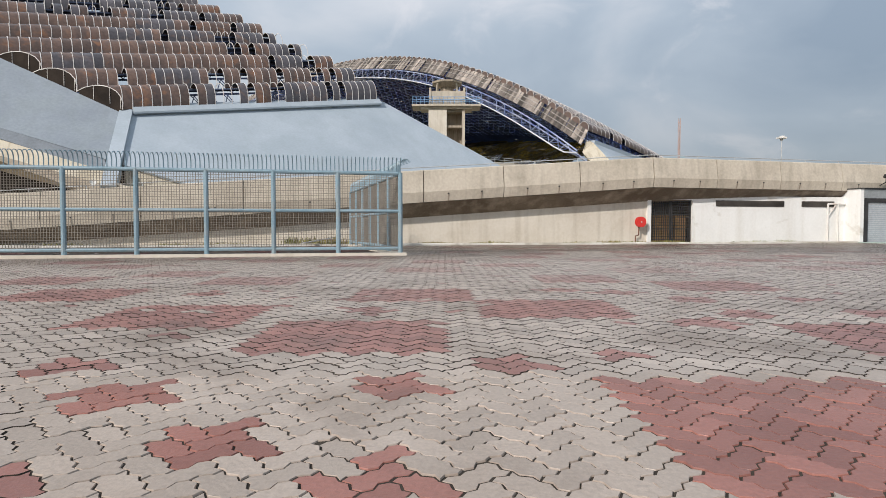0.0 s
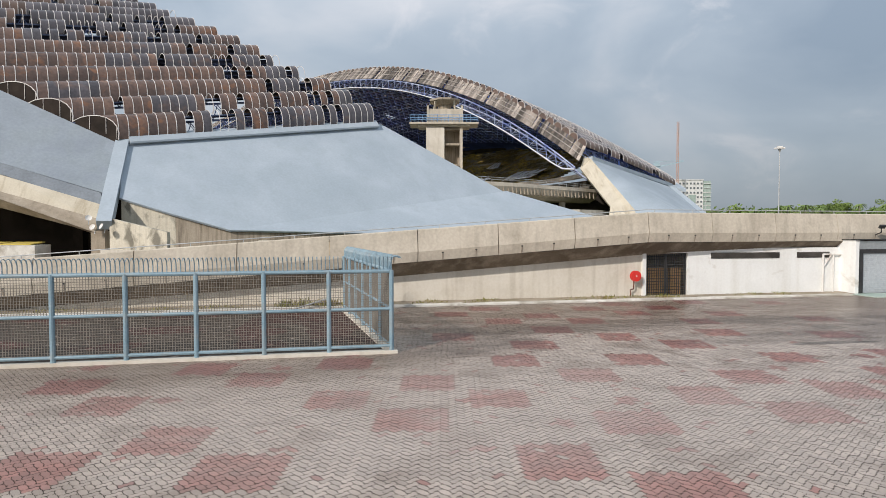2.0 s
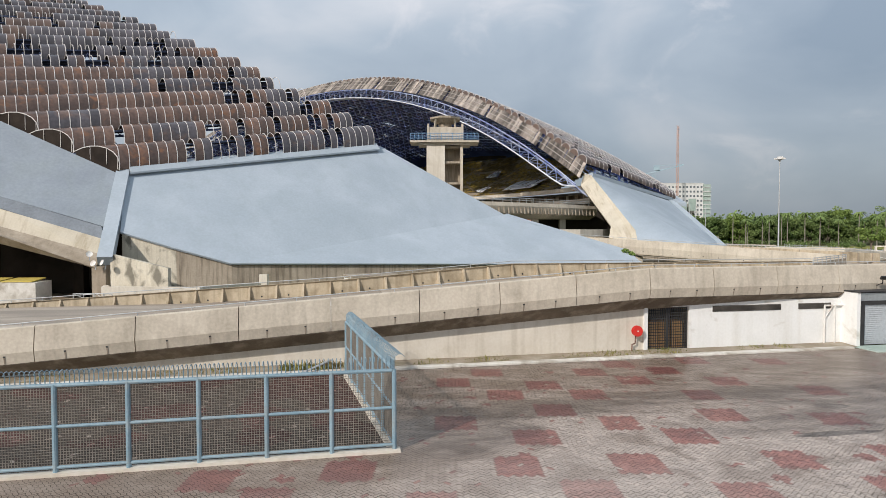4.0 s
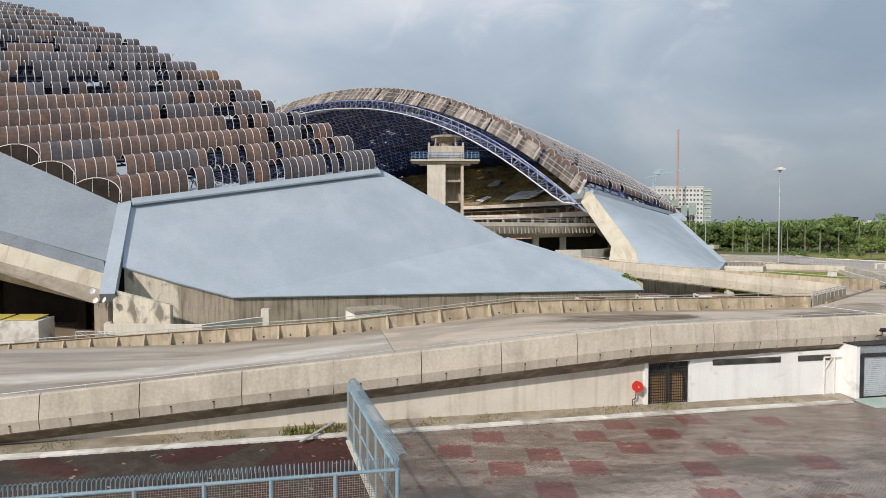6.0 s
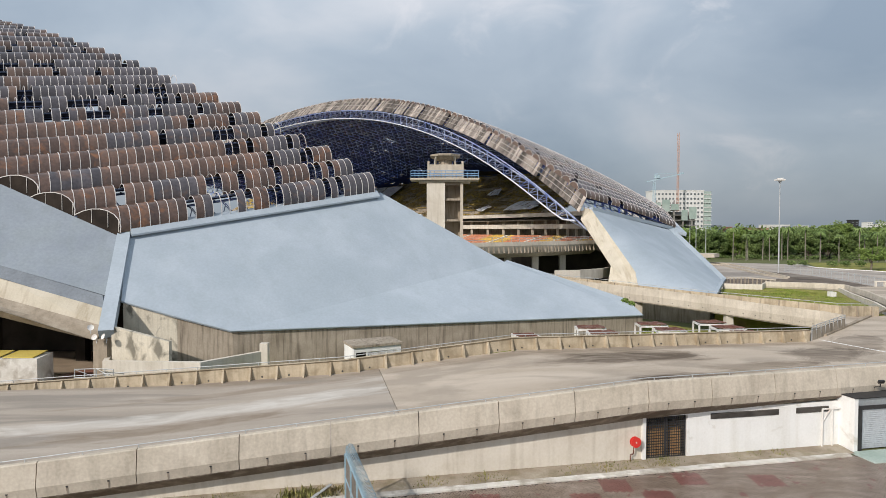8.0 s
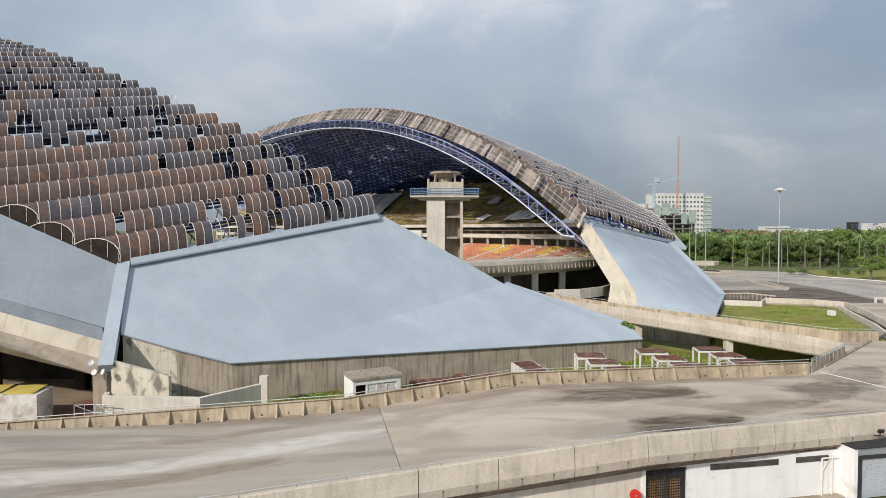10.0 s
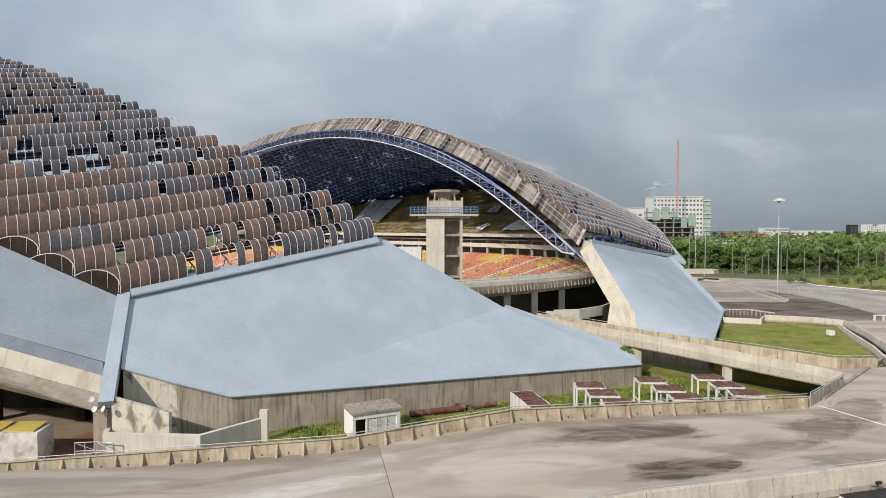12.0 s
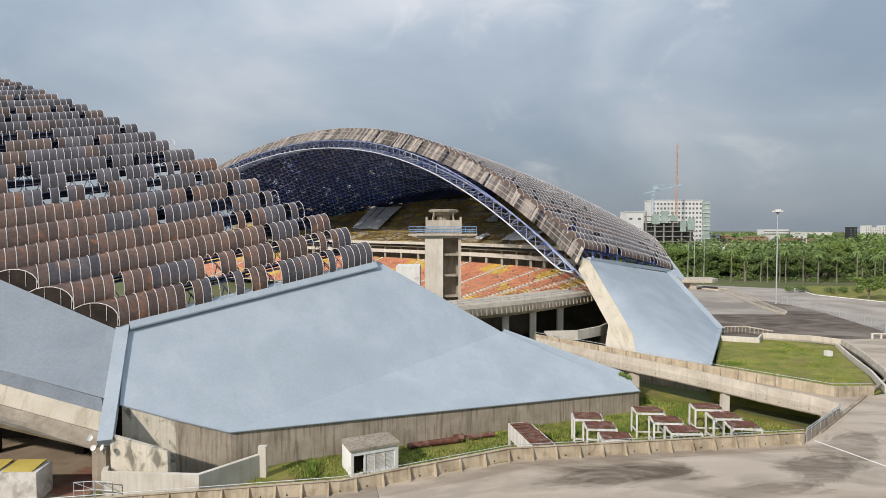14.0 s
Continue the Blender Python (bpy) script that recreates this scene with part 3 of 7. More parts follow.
# walls below the slabs
for a, b, mat, lab in ((S, C, M_MOULD, "cream concrete base wall with black mould"), (C, LOW, M_CONC_DARK, "dirt-streaked concrete base wall"), (LOW, TIP, M_CONC_DARK, "dirt-streaked concrete base wall"), (TIP, (19.5, 66.5, 2.8), M_CONC_DARK, "")):
    g = Geo()
    a, b = Vector(a) + Vector((0, 0.25, -0.1)), Vector(b) + Vector((0, 0.25, -0.1))
    n = Vector((-(b - a).y, (b - a).x, 0)).normalized() * 0.4
    g.prism([a, b, Vector((b.x, b.y, -0.06)), Vector((a.x, a.y, -0.06))], n)
    g.make("base_wall", mat, stand, lab)

# ---- barrel roofs ----
D, PV = Vector((0.761, 0.649, 0)), Vector((-0.649, 0.761, 0))


def roof_z(u, v):
    s = v - 55.9
    return 12.2 + 0.175 * (u - 20) + 0.885 * s - 0.0055 * s * s


def rim_u(s):
    return float(np.interp(s, [1.1, 5.6, 10.1, 14.7, 19.2, 23.7, 28.2, 32.7, 37.3, 46.3, 62], [37.6, 34.8, 30.7, 27.8, 24.1, 21.0, 18.0, 15.3, 12.6, 8.4, 2.0]))


def vault_profile(dz, dv, n):
    """A vault that rises steeply from its lower edge and rounds over to the gutter of the next one."""
    first, last = radians(-12), radians(122)
    turn = [first + (last - first) * i / n for i in range(n + 1)]
    return [(dv * (math.cos(first) - math.cos(a)) / (math.cos(first) - math.cos(last)), dz * 0.98 * (math.sin(a) - math.sin(first))) for a in turn]


PITCH = 2.26
# missing panels: for each row, (first bay from the rim, number of bays)
GAPS = {0: ((5, 1), (7, 1), (14, 2), (18, 1), (20, 3), (25, 1)), 1: ((3, 1), (5, 2), (11, 1), (16, 1), (19, 2), (30, 1)), 2: ((3, 2), (9, 1)),
        3: ((0, 1), (2, 1), (8, 1), (10, 2)), 4: ((0, 1), (2, 1), (7, 3), (16, 1)), 5: ((4, 1), (10, 1)), 6: ((6, 1), (12, 2), (19, 3), (24, 1), (26, 1))}
GAPS.update({7: ((6, 1), (8, 2), (14, 1), (18, 4), (25, 4)), 8: ((5, 3), (9, 1), (13, 1), (24, 2)), 9: ((0, 1), (30, 3)), 10: ((9, 1), (15, 1), (22, 3)), 11: ((2, 1), (13, 3), (18, 3)), 12: ((20, 2),), 14: ((2, 1), (11, 1)), 16: ((5, 2),)})
rng = random.Random(5)
roof_root = tagged(empty("stadium_roof", (-20, 66, 12)), "steep roof of rusty brown barrel vaults with pale ribs and missing panels", "roof", group="stadium roofs")
fields = {M_FIELD_BROWN: Geo(), M_FIELD_GREY: Geo()}
truss = Geo()
for i in range(26):
    v0 = 55.9 + PITCH * i
    s = v0 - 55.9
    seg = float(np.interp(i, [4, 8], [0.78, 0.68]))
    ul, ur = max(11.5 - 1.18 * s, -30), rim_u(s + 1.1)
    dz = roof_z(20, v0 + PITCH) - roof_z(20, v0)
    prof = vault_profile(dz, PITCH, 8)
    n_seg = int((ur - ul) / seg)

    def at(u, pv, pz, lift=0.0):
        b = D * u + PV * (v0 + pv)
        return Vector((b.x, b.y, roof_z(u, v0) + pz + lift))

    ribs = Geo()
    for k in range(n_seg + 1):
        u = ur - k * seg
        pts = [at(u, pv, pz) for pv, pz in prof]
        for a, b in zip(pts, pts[1:]):
            ribs.beam(a, b, 0.055, 0.04)
    barrel = ribs.make("barrel_vault", M_RIB, roof_root)
    if i:
        gut = Geo()
        gut.beam(at(ur, -0.02, -0.1), at(ur - n_seg * seg, -0.02, -0.1), 0.2, 0.14)
        gut.make("gutter", M_GUTTER, barrel, "dull blue gutter")
    # Board added under each vault, near-black so that open bays look shaded.
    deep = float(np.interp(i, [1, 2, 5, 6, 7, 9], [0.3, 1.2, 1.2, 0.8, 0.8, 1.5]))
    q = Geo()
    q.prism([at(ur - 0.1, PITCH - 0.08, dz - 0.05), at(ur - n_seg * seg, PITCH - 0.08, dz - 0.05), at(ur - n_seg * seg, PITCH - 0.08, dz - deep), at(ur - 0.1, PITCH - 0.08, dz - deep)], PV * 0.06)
    q.make("lining_board", M_GAP, barrel, "added near-black board that darkens the gaps under the next vault")
    gone = {b0 + m for b0, cnt in GAPS.get(i, ()) for m in range(cnt)}
    if i > 11:
        gone |= {k for k in range(n_seg) if rng.random() < 0.05}
    shared = {}
    brown, left_in_run = True, 0
    for k in range(n_seg):
        u = ur - (k + 1) * seg
        if left_in_run <= 0:
            brown = rng.random() < (0.3 if k < 8 and i < 6 else 0.85 if i < 6 else 0.34)
            left_in_run = rng.choice((1, 2, 3, 4, 6, 8) if brown or i > 5 else (1, 1, 2, 5))
        left_in_run -= 1
        sag = rng.uniform(-0.015, 0.02)
        if k in gone:
            continue
        if i < 8:
            mat = M_PANEL_BROWN if brown else M_PANEL_GREY
            o = at(u, 0, 0)
            if mat not in shared:
                q = Geo()
                rows2 = [[at(u + du, pv * 0.994 + 0.005, pz * 0.994) - o for pv, pz in prof] for du in (0.02, seg - 0.02)]
                q.raw(rows2[0] + rows2[1], [(a, a + 9, a + 10, a + 1) for a in range(8)])
                pan = q.make("roof_panel", mat, barrel, smooth=True)
                shared[mat] = pan.data
            else:
                pan = new("roof_panel", shared[mat])
                pan.parent = barrel
            pan.location = o + Vector((0, 0, sag))
        else:
            q = fields[M_FIELD_BROWN if brown else M_FIELD_GREY]
            rows2 = [[at(u + du, pv * 0.994 + 0.005, pz * 0.994, sag) for pv, pz in prof] for du in (0.02, seg - 0.02)]
            kk = len(q.v)
            q.v += [tuple(p) for r in rows2 for p in r]
            q.f += [(kk + a, kk + 9 + a, kk + 10 + a, kk + a + 1) for a in range(8)]
            q.m += [0] * 8
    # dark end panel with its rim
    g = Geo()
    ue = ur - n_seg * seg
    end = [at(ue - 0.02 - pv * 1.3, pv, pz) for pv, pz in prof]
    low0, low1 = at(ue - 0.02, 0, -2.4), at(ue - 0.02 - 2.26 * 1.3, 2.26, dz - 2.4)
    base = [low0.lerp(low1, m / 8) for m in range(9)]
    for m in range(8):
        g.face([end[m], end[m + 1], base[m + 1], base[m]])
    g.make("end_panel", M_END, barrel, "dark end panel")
    g = Geo()
    body = [at(ue - 0.02, pv, pz) for pv, pz in prof]
    for m in range(8):
        g.face([body[m], body[m + 1], end[m + 1], end[m]])
    g.make("end_cover", M_PANEL_BROWN, barrel, smooth=True)
    g = Geo()
    for a, b in zip(end, end[1:]):
        g.beam(a, b, 0.06, 0.06)
    for m in (2, 4, 6):
        g.beam(end[m] + Vector((0, -0.04, 0)), Vector((end[m].x, end[m].y - 0.04, end[0].lerp(end[8], m / 8).z - 0.3)), 0.028, 0.028)
    g.make("end_rim", M_RIB, barrel)
    # steel frame under the vault
    for k in range(0, n_seg, 2):
        u = ur - k * seg
        a, b, c, d = at(u, 0.1, -0.5), at(u - 2 * seg, 0.1, -0.5), at(u - seg, 1.1, 0.5 * dz + 0.15), at(u - seg, 2.2, dz - 0.6)
        truss.tube(a, b, 0.06, 4, cap=False)
        truss.tube(d, at(u - 3 * seg, 2.2, dz - 0.6), 0.06, 4, cap=False)
        for p in (a, b, d):
            truss.tube(p, c, 0.045, 4, cap=False)
        truss.tube(a, d, 0.04, 4, cap=False)
for mat, q in fields.items():
    tagged(q.make("roof_panel_field", mat, roof_root, smooth=True), kind="stuff")
tagged(truss.make("roof_truss", M_STEEL, roof_root, "blue-grey steel frame under the vaults"), kind="stuff")

# ---- far roof ----
far = tagged(empty("stadium_roof", (22, 95, 8)), "far stadium roof, a great arch edged with pale panels over a blue steel truss", "roof", group="stadium roofs")


def rim(s):
    """The far roof's edge: it turns slowly to the left in plan and rises as an arch."""
    h0, c = radians(116.0), radians(0.2)
    x = 22.4 + (math.sin(h0 + c * s) - math.sin(h0)) / c
    y = 92.6 - (math.cos(h0 + c * s) - math.cos(h0)) / c
    return Vector((x, y, 47.0 - 31.5 * ((105 - s) / 105) ** 2))


def far_pt(s, w, lift=0.0):
    p = rim(s)
    return Vector((p.x + D.x * w, p.y + D.y * w, p.z + 0.5 - 0.008 * s - 0.12 * w - 0.0018 * w * w + lift))


def rim_width(s):
    """The share of the rim's full width at s: it narrows towards the foot."""
    return float(np.interp(s, [0, 25, 60], [0.68, 0.74, 1.0]))


FP = 2.05
sheet = Geo()
rng = random.Random(9)
for k in range(88):
    s0 = k * FP
    back = max(0.0, min(6.0, (s0 - 50) * 0.15))
    wmax = min(28.5 + 1.1 * s0, 64) + back
    nw = int(wmax / 1.15)
    q = Geo()
    left_in_run, gap = 0, False
    for j in range(nw):
        left_in_run -= 1
        if left_in_run <= 0:
            gap = rng.random() < 0.38
            left_in_run = rng.choice((1, 1, 1, 2)) if gap else rng.choice((2, 3, 5, 8))
        if j * 1.15 + 1.5 < min(27 + 1.1 * s0, 63) + back:
            w0, w1 = j * 1.15, (j + (1.0 if not gap or rng.random() < 0.3 else rng.uniform(0.35, 0.7))) * 1.15
            sheet.face([far_pt(s0, w0, -0.25), far_pt(s0 + FP, w0, -0.25), far_pt(s0 + FP, w1, -0.25), far_pt(s0, w1, -0.25)])
        if gap:
            continue
        for_w = (j * 1.15 + 0.03, (j + 1) * 1.15 - 0.03)
        rows2 = []
        for w in for_w:
            pa, pb = far_pt(s0, w), far_pt(s0 + FP, w)
            nrm = (pb - pa).cross(D).normalized()
            nrm = nrm if nrm.z > 0 else -nrm
            rows2.append([pa.lerp(pb, (1 - math.cos(t)) / 2) + nrm * 0.9 * math.sin(t) for t in [math.pi * m / 6 for m in range(7)]])
        kk = len(q.v)
        q.v += [tuple(p) for r in rows2 for p in r]
        q.f += [(kk + a, kk + 7 + a, kk + 8 + a, kk + a + 1) for a in range(6)]
        q.m += [0] * 6
    bar = q.make("barrel_vault", M_FIELD_GREY if k % 3 else M_FIELD_BROWN, far, smooth=True)
    q = Geo()
    pa, pb = far_pt(s0, 0.05), far_pt(s0 + FP, 0.05)
    nrm = (pb - pa).cross(D).normalized()
    nrm = nrm if nrm.z > 0 else -nrm
    q.face([pa.lerp(pb, (1 - math.cos(t)) / 2) + nrm * 0.88 * math.sin(t) for t in [math.pi * m / 8 for m in range(9)]])
    q.make("end_cap", M_FIELD_BROWN, bar)
    q = Geo()
    for j in range(0, nw + 1):
        w = j * 1.15
        pa, pb = far_pt(s0, w), far_pt(s0 + FP, w)
        nrm = (pb - pa).cross(D).normalized()
        nrm = nrm if nrm.z > 0 else -nrm
        pts = [pa.lerp(pb, (1 - math.cos(t)) / 2) + nrm * 0.94 * math.sin(t) for t in [math.pi * m / 5 for m in range(6)]]
        for a, b in zip(pts, pts[1:]):
            q.beam(a, b, 0.052, 0.052)
    q.make("ribs", M_RIB, bar)
for k in range(290):
    s0 = k * 0.66
    a, b = rim(s0), rim(s0 + 0.58)
    inn = (D * -2.6 + Vector((0, 0, -2.6))) * rim_width(s0)
    a2, b2 = a + inn, b + inn
    up = Vector((0, 0, 0.5)) + (D * 1.0 + Vector((0, 0, 0.55))) * rng.choice((0, 0, 0.15, 0.35, 0.6))
    if rng.random() < 0.035:
        continue
    g = Geo()
    g.prism([a + up, b + up, b2, a2], (0.05, 0.05, -0.1))
    g.make("rim_panel", M_RIM, far)
g = Geo()
for frac in (0.33, 0.66):
    for k in range(100):
        a, b = rim(k * 2.0), rim(k * 2 + 2.0)
        o = (D * -2.6 + Vector((0, 0, -2.6))) * frac * rim_width(k * 2.0) + Vector((-0.05, -0.05, 0.1 + 0.5 * (1 - frac)))
        g.beam(a + o, b + o, 0.09, 0.09)
g.make("rim_rail", M_RAIL_TAUPE, far)
chord1, chord2, web = Geo(), Geo(), Geo()


def chord(s, low):
    f = float(np.interp(s, [0, 3, 10, 30, 80], [0.1, 0.62, 0.7, 0.72, 0.82]))
    return rim(s) + D * -2.6 + Vector((0, 0, -2.9)) + (D * -1.4 + Vector((0, 0, -2.7))) * (f if low else 0)


def chord_back(s):
    return rim(s) + D * 0.5 + Vector((0, 0, -4.6))


for k in range(80):
    s0, s1 = k * 2.5, (k + 1) * 2.5
    chord1.tube(chord(s0, 0), chord(s1, 0), 0.12, 6, cap=False)
    chord2.tube(chord(s0, 1), chord(s1, 1), 0.12, 6, cap=False)
    chord1.tube(chord_back(s0), chord_back(s1), 0.16, 6, cap=False)
    web.tube(chord(s0, 0), chord((s0 + s1) / 2, 1), 0.075, 4, cap=False)
    web.tube(chord((s0 + s1) / 2, 1), chord(s1, 0), 0.075, 4, cap=False)
    web.tube(chord_back(s0), chord((s0 + s1) / 2, 1), 0.075, 4, cap=False)
    web.tube(chord((s0 + s1) / 2, 1), chord_back(s1), 0.075, 4, cap=False)
chord1.make("top_chord", M_TRUSS, far)
chord2.make("bottom_chord", M_STEEL_PALE, far)
web.make("truss_web", M_TRUSS, far)
# Sheet added below the vaults to block sky dots; its darkness reads as shade.
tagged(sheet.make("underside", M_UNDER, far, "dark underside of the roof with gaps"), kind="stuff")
lat = Geo()
LP = 2.3
for k in range(0, 80):
    s0 = k * LP
    wmax = min(22 + 1.0 * s0, 56)
    for j in range(int(wmax / LP)):
        w = j * LP
        a, b, c, d2 = far_pt(s0, w, -1.6), far_pt(s0 + LP, w, -1.6), far_pt(s0, w + LP, -1.6), far_pt(s0 + LP / 2, w + LP / 2, -0.4)
        lat.tube(a, b, 0.09, 3, cap=False)
        lat.tube(a, c, 0.09, 3, cap=False)
        if (k + j) % 3:
            lat.tube(a, d2, 0.19, 3, cap=False)
        lat.tube(d2, far_pt(s0 + LP, w + LP, -1.6), 0.09, 3, cap=False)
tagged(lat.make("space_frame", M_FRAME_BLUE, far, "blue steel space frame under the roof"), kind="stuff")

# far slab
stand2 = tagged(empty("stadium_stand", (30, 85, 0)), "far stand's sloping blue-grey slab with a pale concrete flank", "stadium")
g = Geo()
P1, P2, P3 = Vector((23.3, 92.8, 14.1)), Vector((42.0, 109.0, 10.9)), Vector((45.0, 94.7, 2.9))
P4, P5, P6 = Vector((31.2, 68.4, 2.8)), Vector((24.4, 73.4, 3.6)), Vector((24.7, 75.7, 5.6))
rim_pts = [P1, P6, P5, P4, P3, P2]
drop = Vector((0.3, 0.5, -0.6))
g.raw(rim_pts, [(0, 1, 3), (1, 2, 3), (0, 3, 4), (0, 4, 5)])
for a, b in zip(rim_pts, rim_pts[1:] + rim_pts[:1]):
    g.face([b, a, a + drop, b + drop])
g.face([p + drop for p in reversed(rim_pts)])
slab_ob = g.make("sloping_slab", M_SLAB, stand2)
slab_ob.data.polygons.foreach_set("use_smooth", [k < 4 for k in range(len(slab_ob.data.polygons))])
g = Geo()
g.prism([(22.2, 92.7, 14.6), (23.3, 92.8, 14.15), P6 + Vector((0, 0, 0.05)), P5 + Vector((0, 0, 0.05)), (21.6, 74.5, 1.4), (21.6, 77.0, 4.0), (22.5, 79.0, 6.2), (21.5, 92.3, 12.6)], (0.6, 1.0, -0.6))
g.make("flank", M_CONC_WASH, stand2, "pale concrete flank")
g = Geo()
g.beam(P2, P3, 1.0, 0.6)
g.beam(P3, P4, 0.5, 0.4)
g.beam((23.3, 93.4, 14.3), (42.2, 109.9, 11.3), 0.9, 0.6)
g.make("edge_beam", M_SLAB, stand2)
g = Geo()
g.prism([(41.0, 110.2, 11.4), (43.8, 106.2, 10.4), (46.8, 123, 14.0), (48.9, 141, 17.1), (45.0, 141, 17.6), (42.5, 122, 14.2)], (0, 0.3, -0.6))
g.make("outer_slab", M_SLAB, stand2)
g = Geo()
for a, b in ((P5, P4), (P4, P3)):
    a, b = Vector(a) + Vector((0, 0.3, -0.2)), Vector(b) + Vector((-0.2, 0.3, -0.2))
    g.prism([a, b, Vector((b.x, b.y, -0.06)), Vector((a.x, a.y, -0.06))], (-0.3, 0.3, 0))
g.make("base_wall", M_CONC_DARK, stand2)

# ---- terraces ----
def smooth_line(pts, n):
    out = []
    P = [Vector(p) for p in pts]
    for i in range(1, len(P) - 2):
        for k in range(n):
            t = k / n
            a, b, c, d = P[i - 1], P[i], P[i + 1], P[i + 2]
            out.append(0.5 * ((2 * b) + (c - a) * t + (2 * a - 5 * b + 4 * c - d) * t * t + (3 * b - a - 3 * c + d) * t ** 3))
    out.append(P[-2])
    return out


BOWL = smooth_line([(-130, 255), (-95, 247), (-50, 226), (-19.8, 199), (7.5, 170), (24.2, 144), (30.4, 124), (31, 104), (28, 95)], 10)
normals = []
for i in range(len(BOWL)):
    d = (BOWL[min(i + 1, len(BOWL) - 1)] - BOWL[max(i - 1, 0)]).normalized()
    normals.append(Vector((-d.y, d.x)))


def bowl(i, out, z):
    p = BOWL[i] + normals[i] * out
    return Vector((p.x, p.y, z))


terrace = tagged(empty("seating_terrace", (20, 150, 0)), "far two-tier seating bowl with orange and mossy yellow seats", "grandstand")
NB = len(BOWL)
UP_END = int(NB * 0.70)
LROWS, UROWS = 30, 32
for r in range(LROWS):
    steps = Geo()
    o0, o1 = -27 + 27 * r / LROWS, -27 + 27 * (r + 1) / LROWS
    z = 1.6 + 7.4 * (r + 1) / LROWS
    for i in range(NB - 1):
        steps.face([bowl(i, o0, z), bowl(i + 1, o0, z), bowl(i + 1, o1, z), bowl(i, o1, z)])
        steps.face([bowl(i, o0, z - 0.25), bowl(i + 1, o0, z - 0.25), bowl(i + 1, o0, z), bowl(i, o0, z)])
    steps.make("terrace_step", M_CONC, terrace)
seats = Geo()
for r in range(LROWS):
    o = -27 + 27 * (r + 0.55) / LROWS
    z = 1.6 + 7.4 * (r + 1) / LROWS
    for i in range(NB - 1):
        n_c = max(1, int((bowl(i, o, z) - bowl(i + 1, o, z)).length / 0.55))
        blk = noise.noise(Vector((i * 0.22, r * 0.11, 3))) > 0.16
        for c in range(n_c):
            if i % 5 == 0 and c < 2 or rng.random() < 0.03:
                continue
            a, b = bowl(i, o, z).lerp(bowl(i + 1, o, z), (c + 0.06) / n_c), bowl(i, o, z).lerp(bowl(i + 1, o, z), (c + 0.94) / n_c)
            n2 = normals[i].to_3d() * 0.3
            up = Vector((0, 0, 0.3))
            k = len(seats.v)
            seats.v += [tuple(p) for p in (a - n2 + up, b - n2 + up, b + up, a + up, b + n2 * 0.4 + up * 2.0, a + n2 * 0.4 + up * 2.0)]
            seats.f += [(k, k + 1, k + 2, k + 3), (k + 3, k + 2, k + 4, k + 5)]
            seats.m += [int(blk)] * 2
tagged(seats.make("seating", [M_ORANGE, M_YELLOW], terrace, "rows of orange seats with yellow blocks"), kind="stuff")
seats = Geo()
for r in range(UROWS):
    steps = Geo()
    o0, o1 = 32 * r / UROWS, 32 * (r + 1) / UROWS
    z = 14.4 + 15.0 * (r + 1) / UROWS
    for i in range(UP_END):
        if o1 > np.interp(i, [0, 27, 42], [32, 32, 12]):
            continue
        steps.face([bowl(i, o0, z), bowl(i + 1, o0, z), bowl(i + 1, o1, z), bowl(i, o1, z)])
        steps.face([bowl(i, o0, z - 0.48), bowl(i + 1, o0, z - 0.48), bowl(i + 1, o0, z), bowl(i, o0, z)])
        n_c = max(1, int((bowl(i, o0, z) - bowl(i + 1, o0, z)).length / 0.6))
        om = (o0 + o1) / 2
        for c in range(n_c):
            if i % 5 == 0 and c < 2 or noise.noise(Vector((i * 0.5 + c * 0.1, r * 0.35, 9))) > 0.3 or rng.random() < 0.1:
                continue
            a, b = bowl(i, om, z).lerp(bowl(i + 1, om, z), (c + 0.06) / n_c), bowl(i, om, z).lerp(bowl(i + 1, om, z), (c + 0.94) / n_c)
            n2 = normals[i].to_3d() * 0.3
            up = Vector((0, 0, 0.3))
            k = len(seats.v)
            seats.v += [tuple(p) for p in (a - n2 + up, b - n2 + up, b + up, a + up, b + n2 * 0.4 + up * 2.0, a + n2 * 0.4 + up * 2.0)]
            seats.f += [(k, k + 1, k + 2, k + 3), (k + 3, k + 2, k + 4, k + 5)]
            seats.m += [0, 0]
    steps.make("terrace_step", M_CONC_DARK, terrace)
tagged(seats.make("seating", M_MOSS, terrace, "rows of mossy yellow seats"), kind="stuff")
g = Geo()
for i in range(0, NB - 1, 5):
    for r in range(LROWS):
        o0, o1 = -27 + 27 * r / LROWS, -27 + 27 * (r + 1) / LROWS
        z = 1.6 + 7.4 * (r + 1) / LROWS + 0.5
        d = (bowl(i + 1, o0, z) - bowl(i, o0, z)).normalized() * 1.05
        a, b = bowl(i, o0, z), bowl(i, o1, z)
        g.prism([a, a + d, b + d, b], (0, 0, -0.6))
tagged(g.make("aisle_steps", M_CONC_PALE, terrace), kind="stuff")
g = Geo()
for o, z0, z1, th in ((-0.6, 14.1, 15.0, 1.0), (0.4, 11.2, 12.3, 1.2)):
    for i in range(UP_END + 8):
        g.face([bowl(i, o, z0), bowl(i + 1, o, z0), bowl(i + 1, o, z1), bowl(i, o, z1)])
        g.face([bowl(i, o, z1), bowl(i + 1, o, z1), bowl(i + 1, o + th, z1), bowl(i, o + th, z1)])
        g.face([bowl(i, o, z0), bowl(i + 1, o, z0), bowl(i + 1, o + th, z0), bowl(i, o + th, z0)])
g.make("fascia", M_CONC_PALE, terrace, "pale concrete fascia bands")
g = Geo()
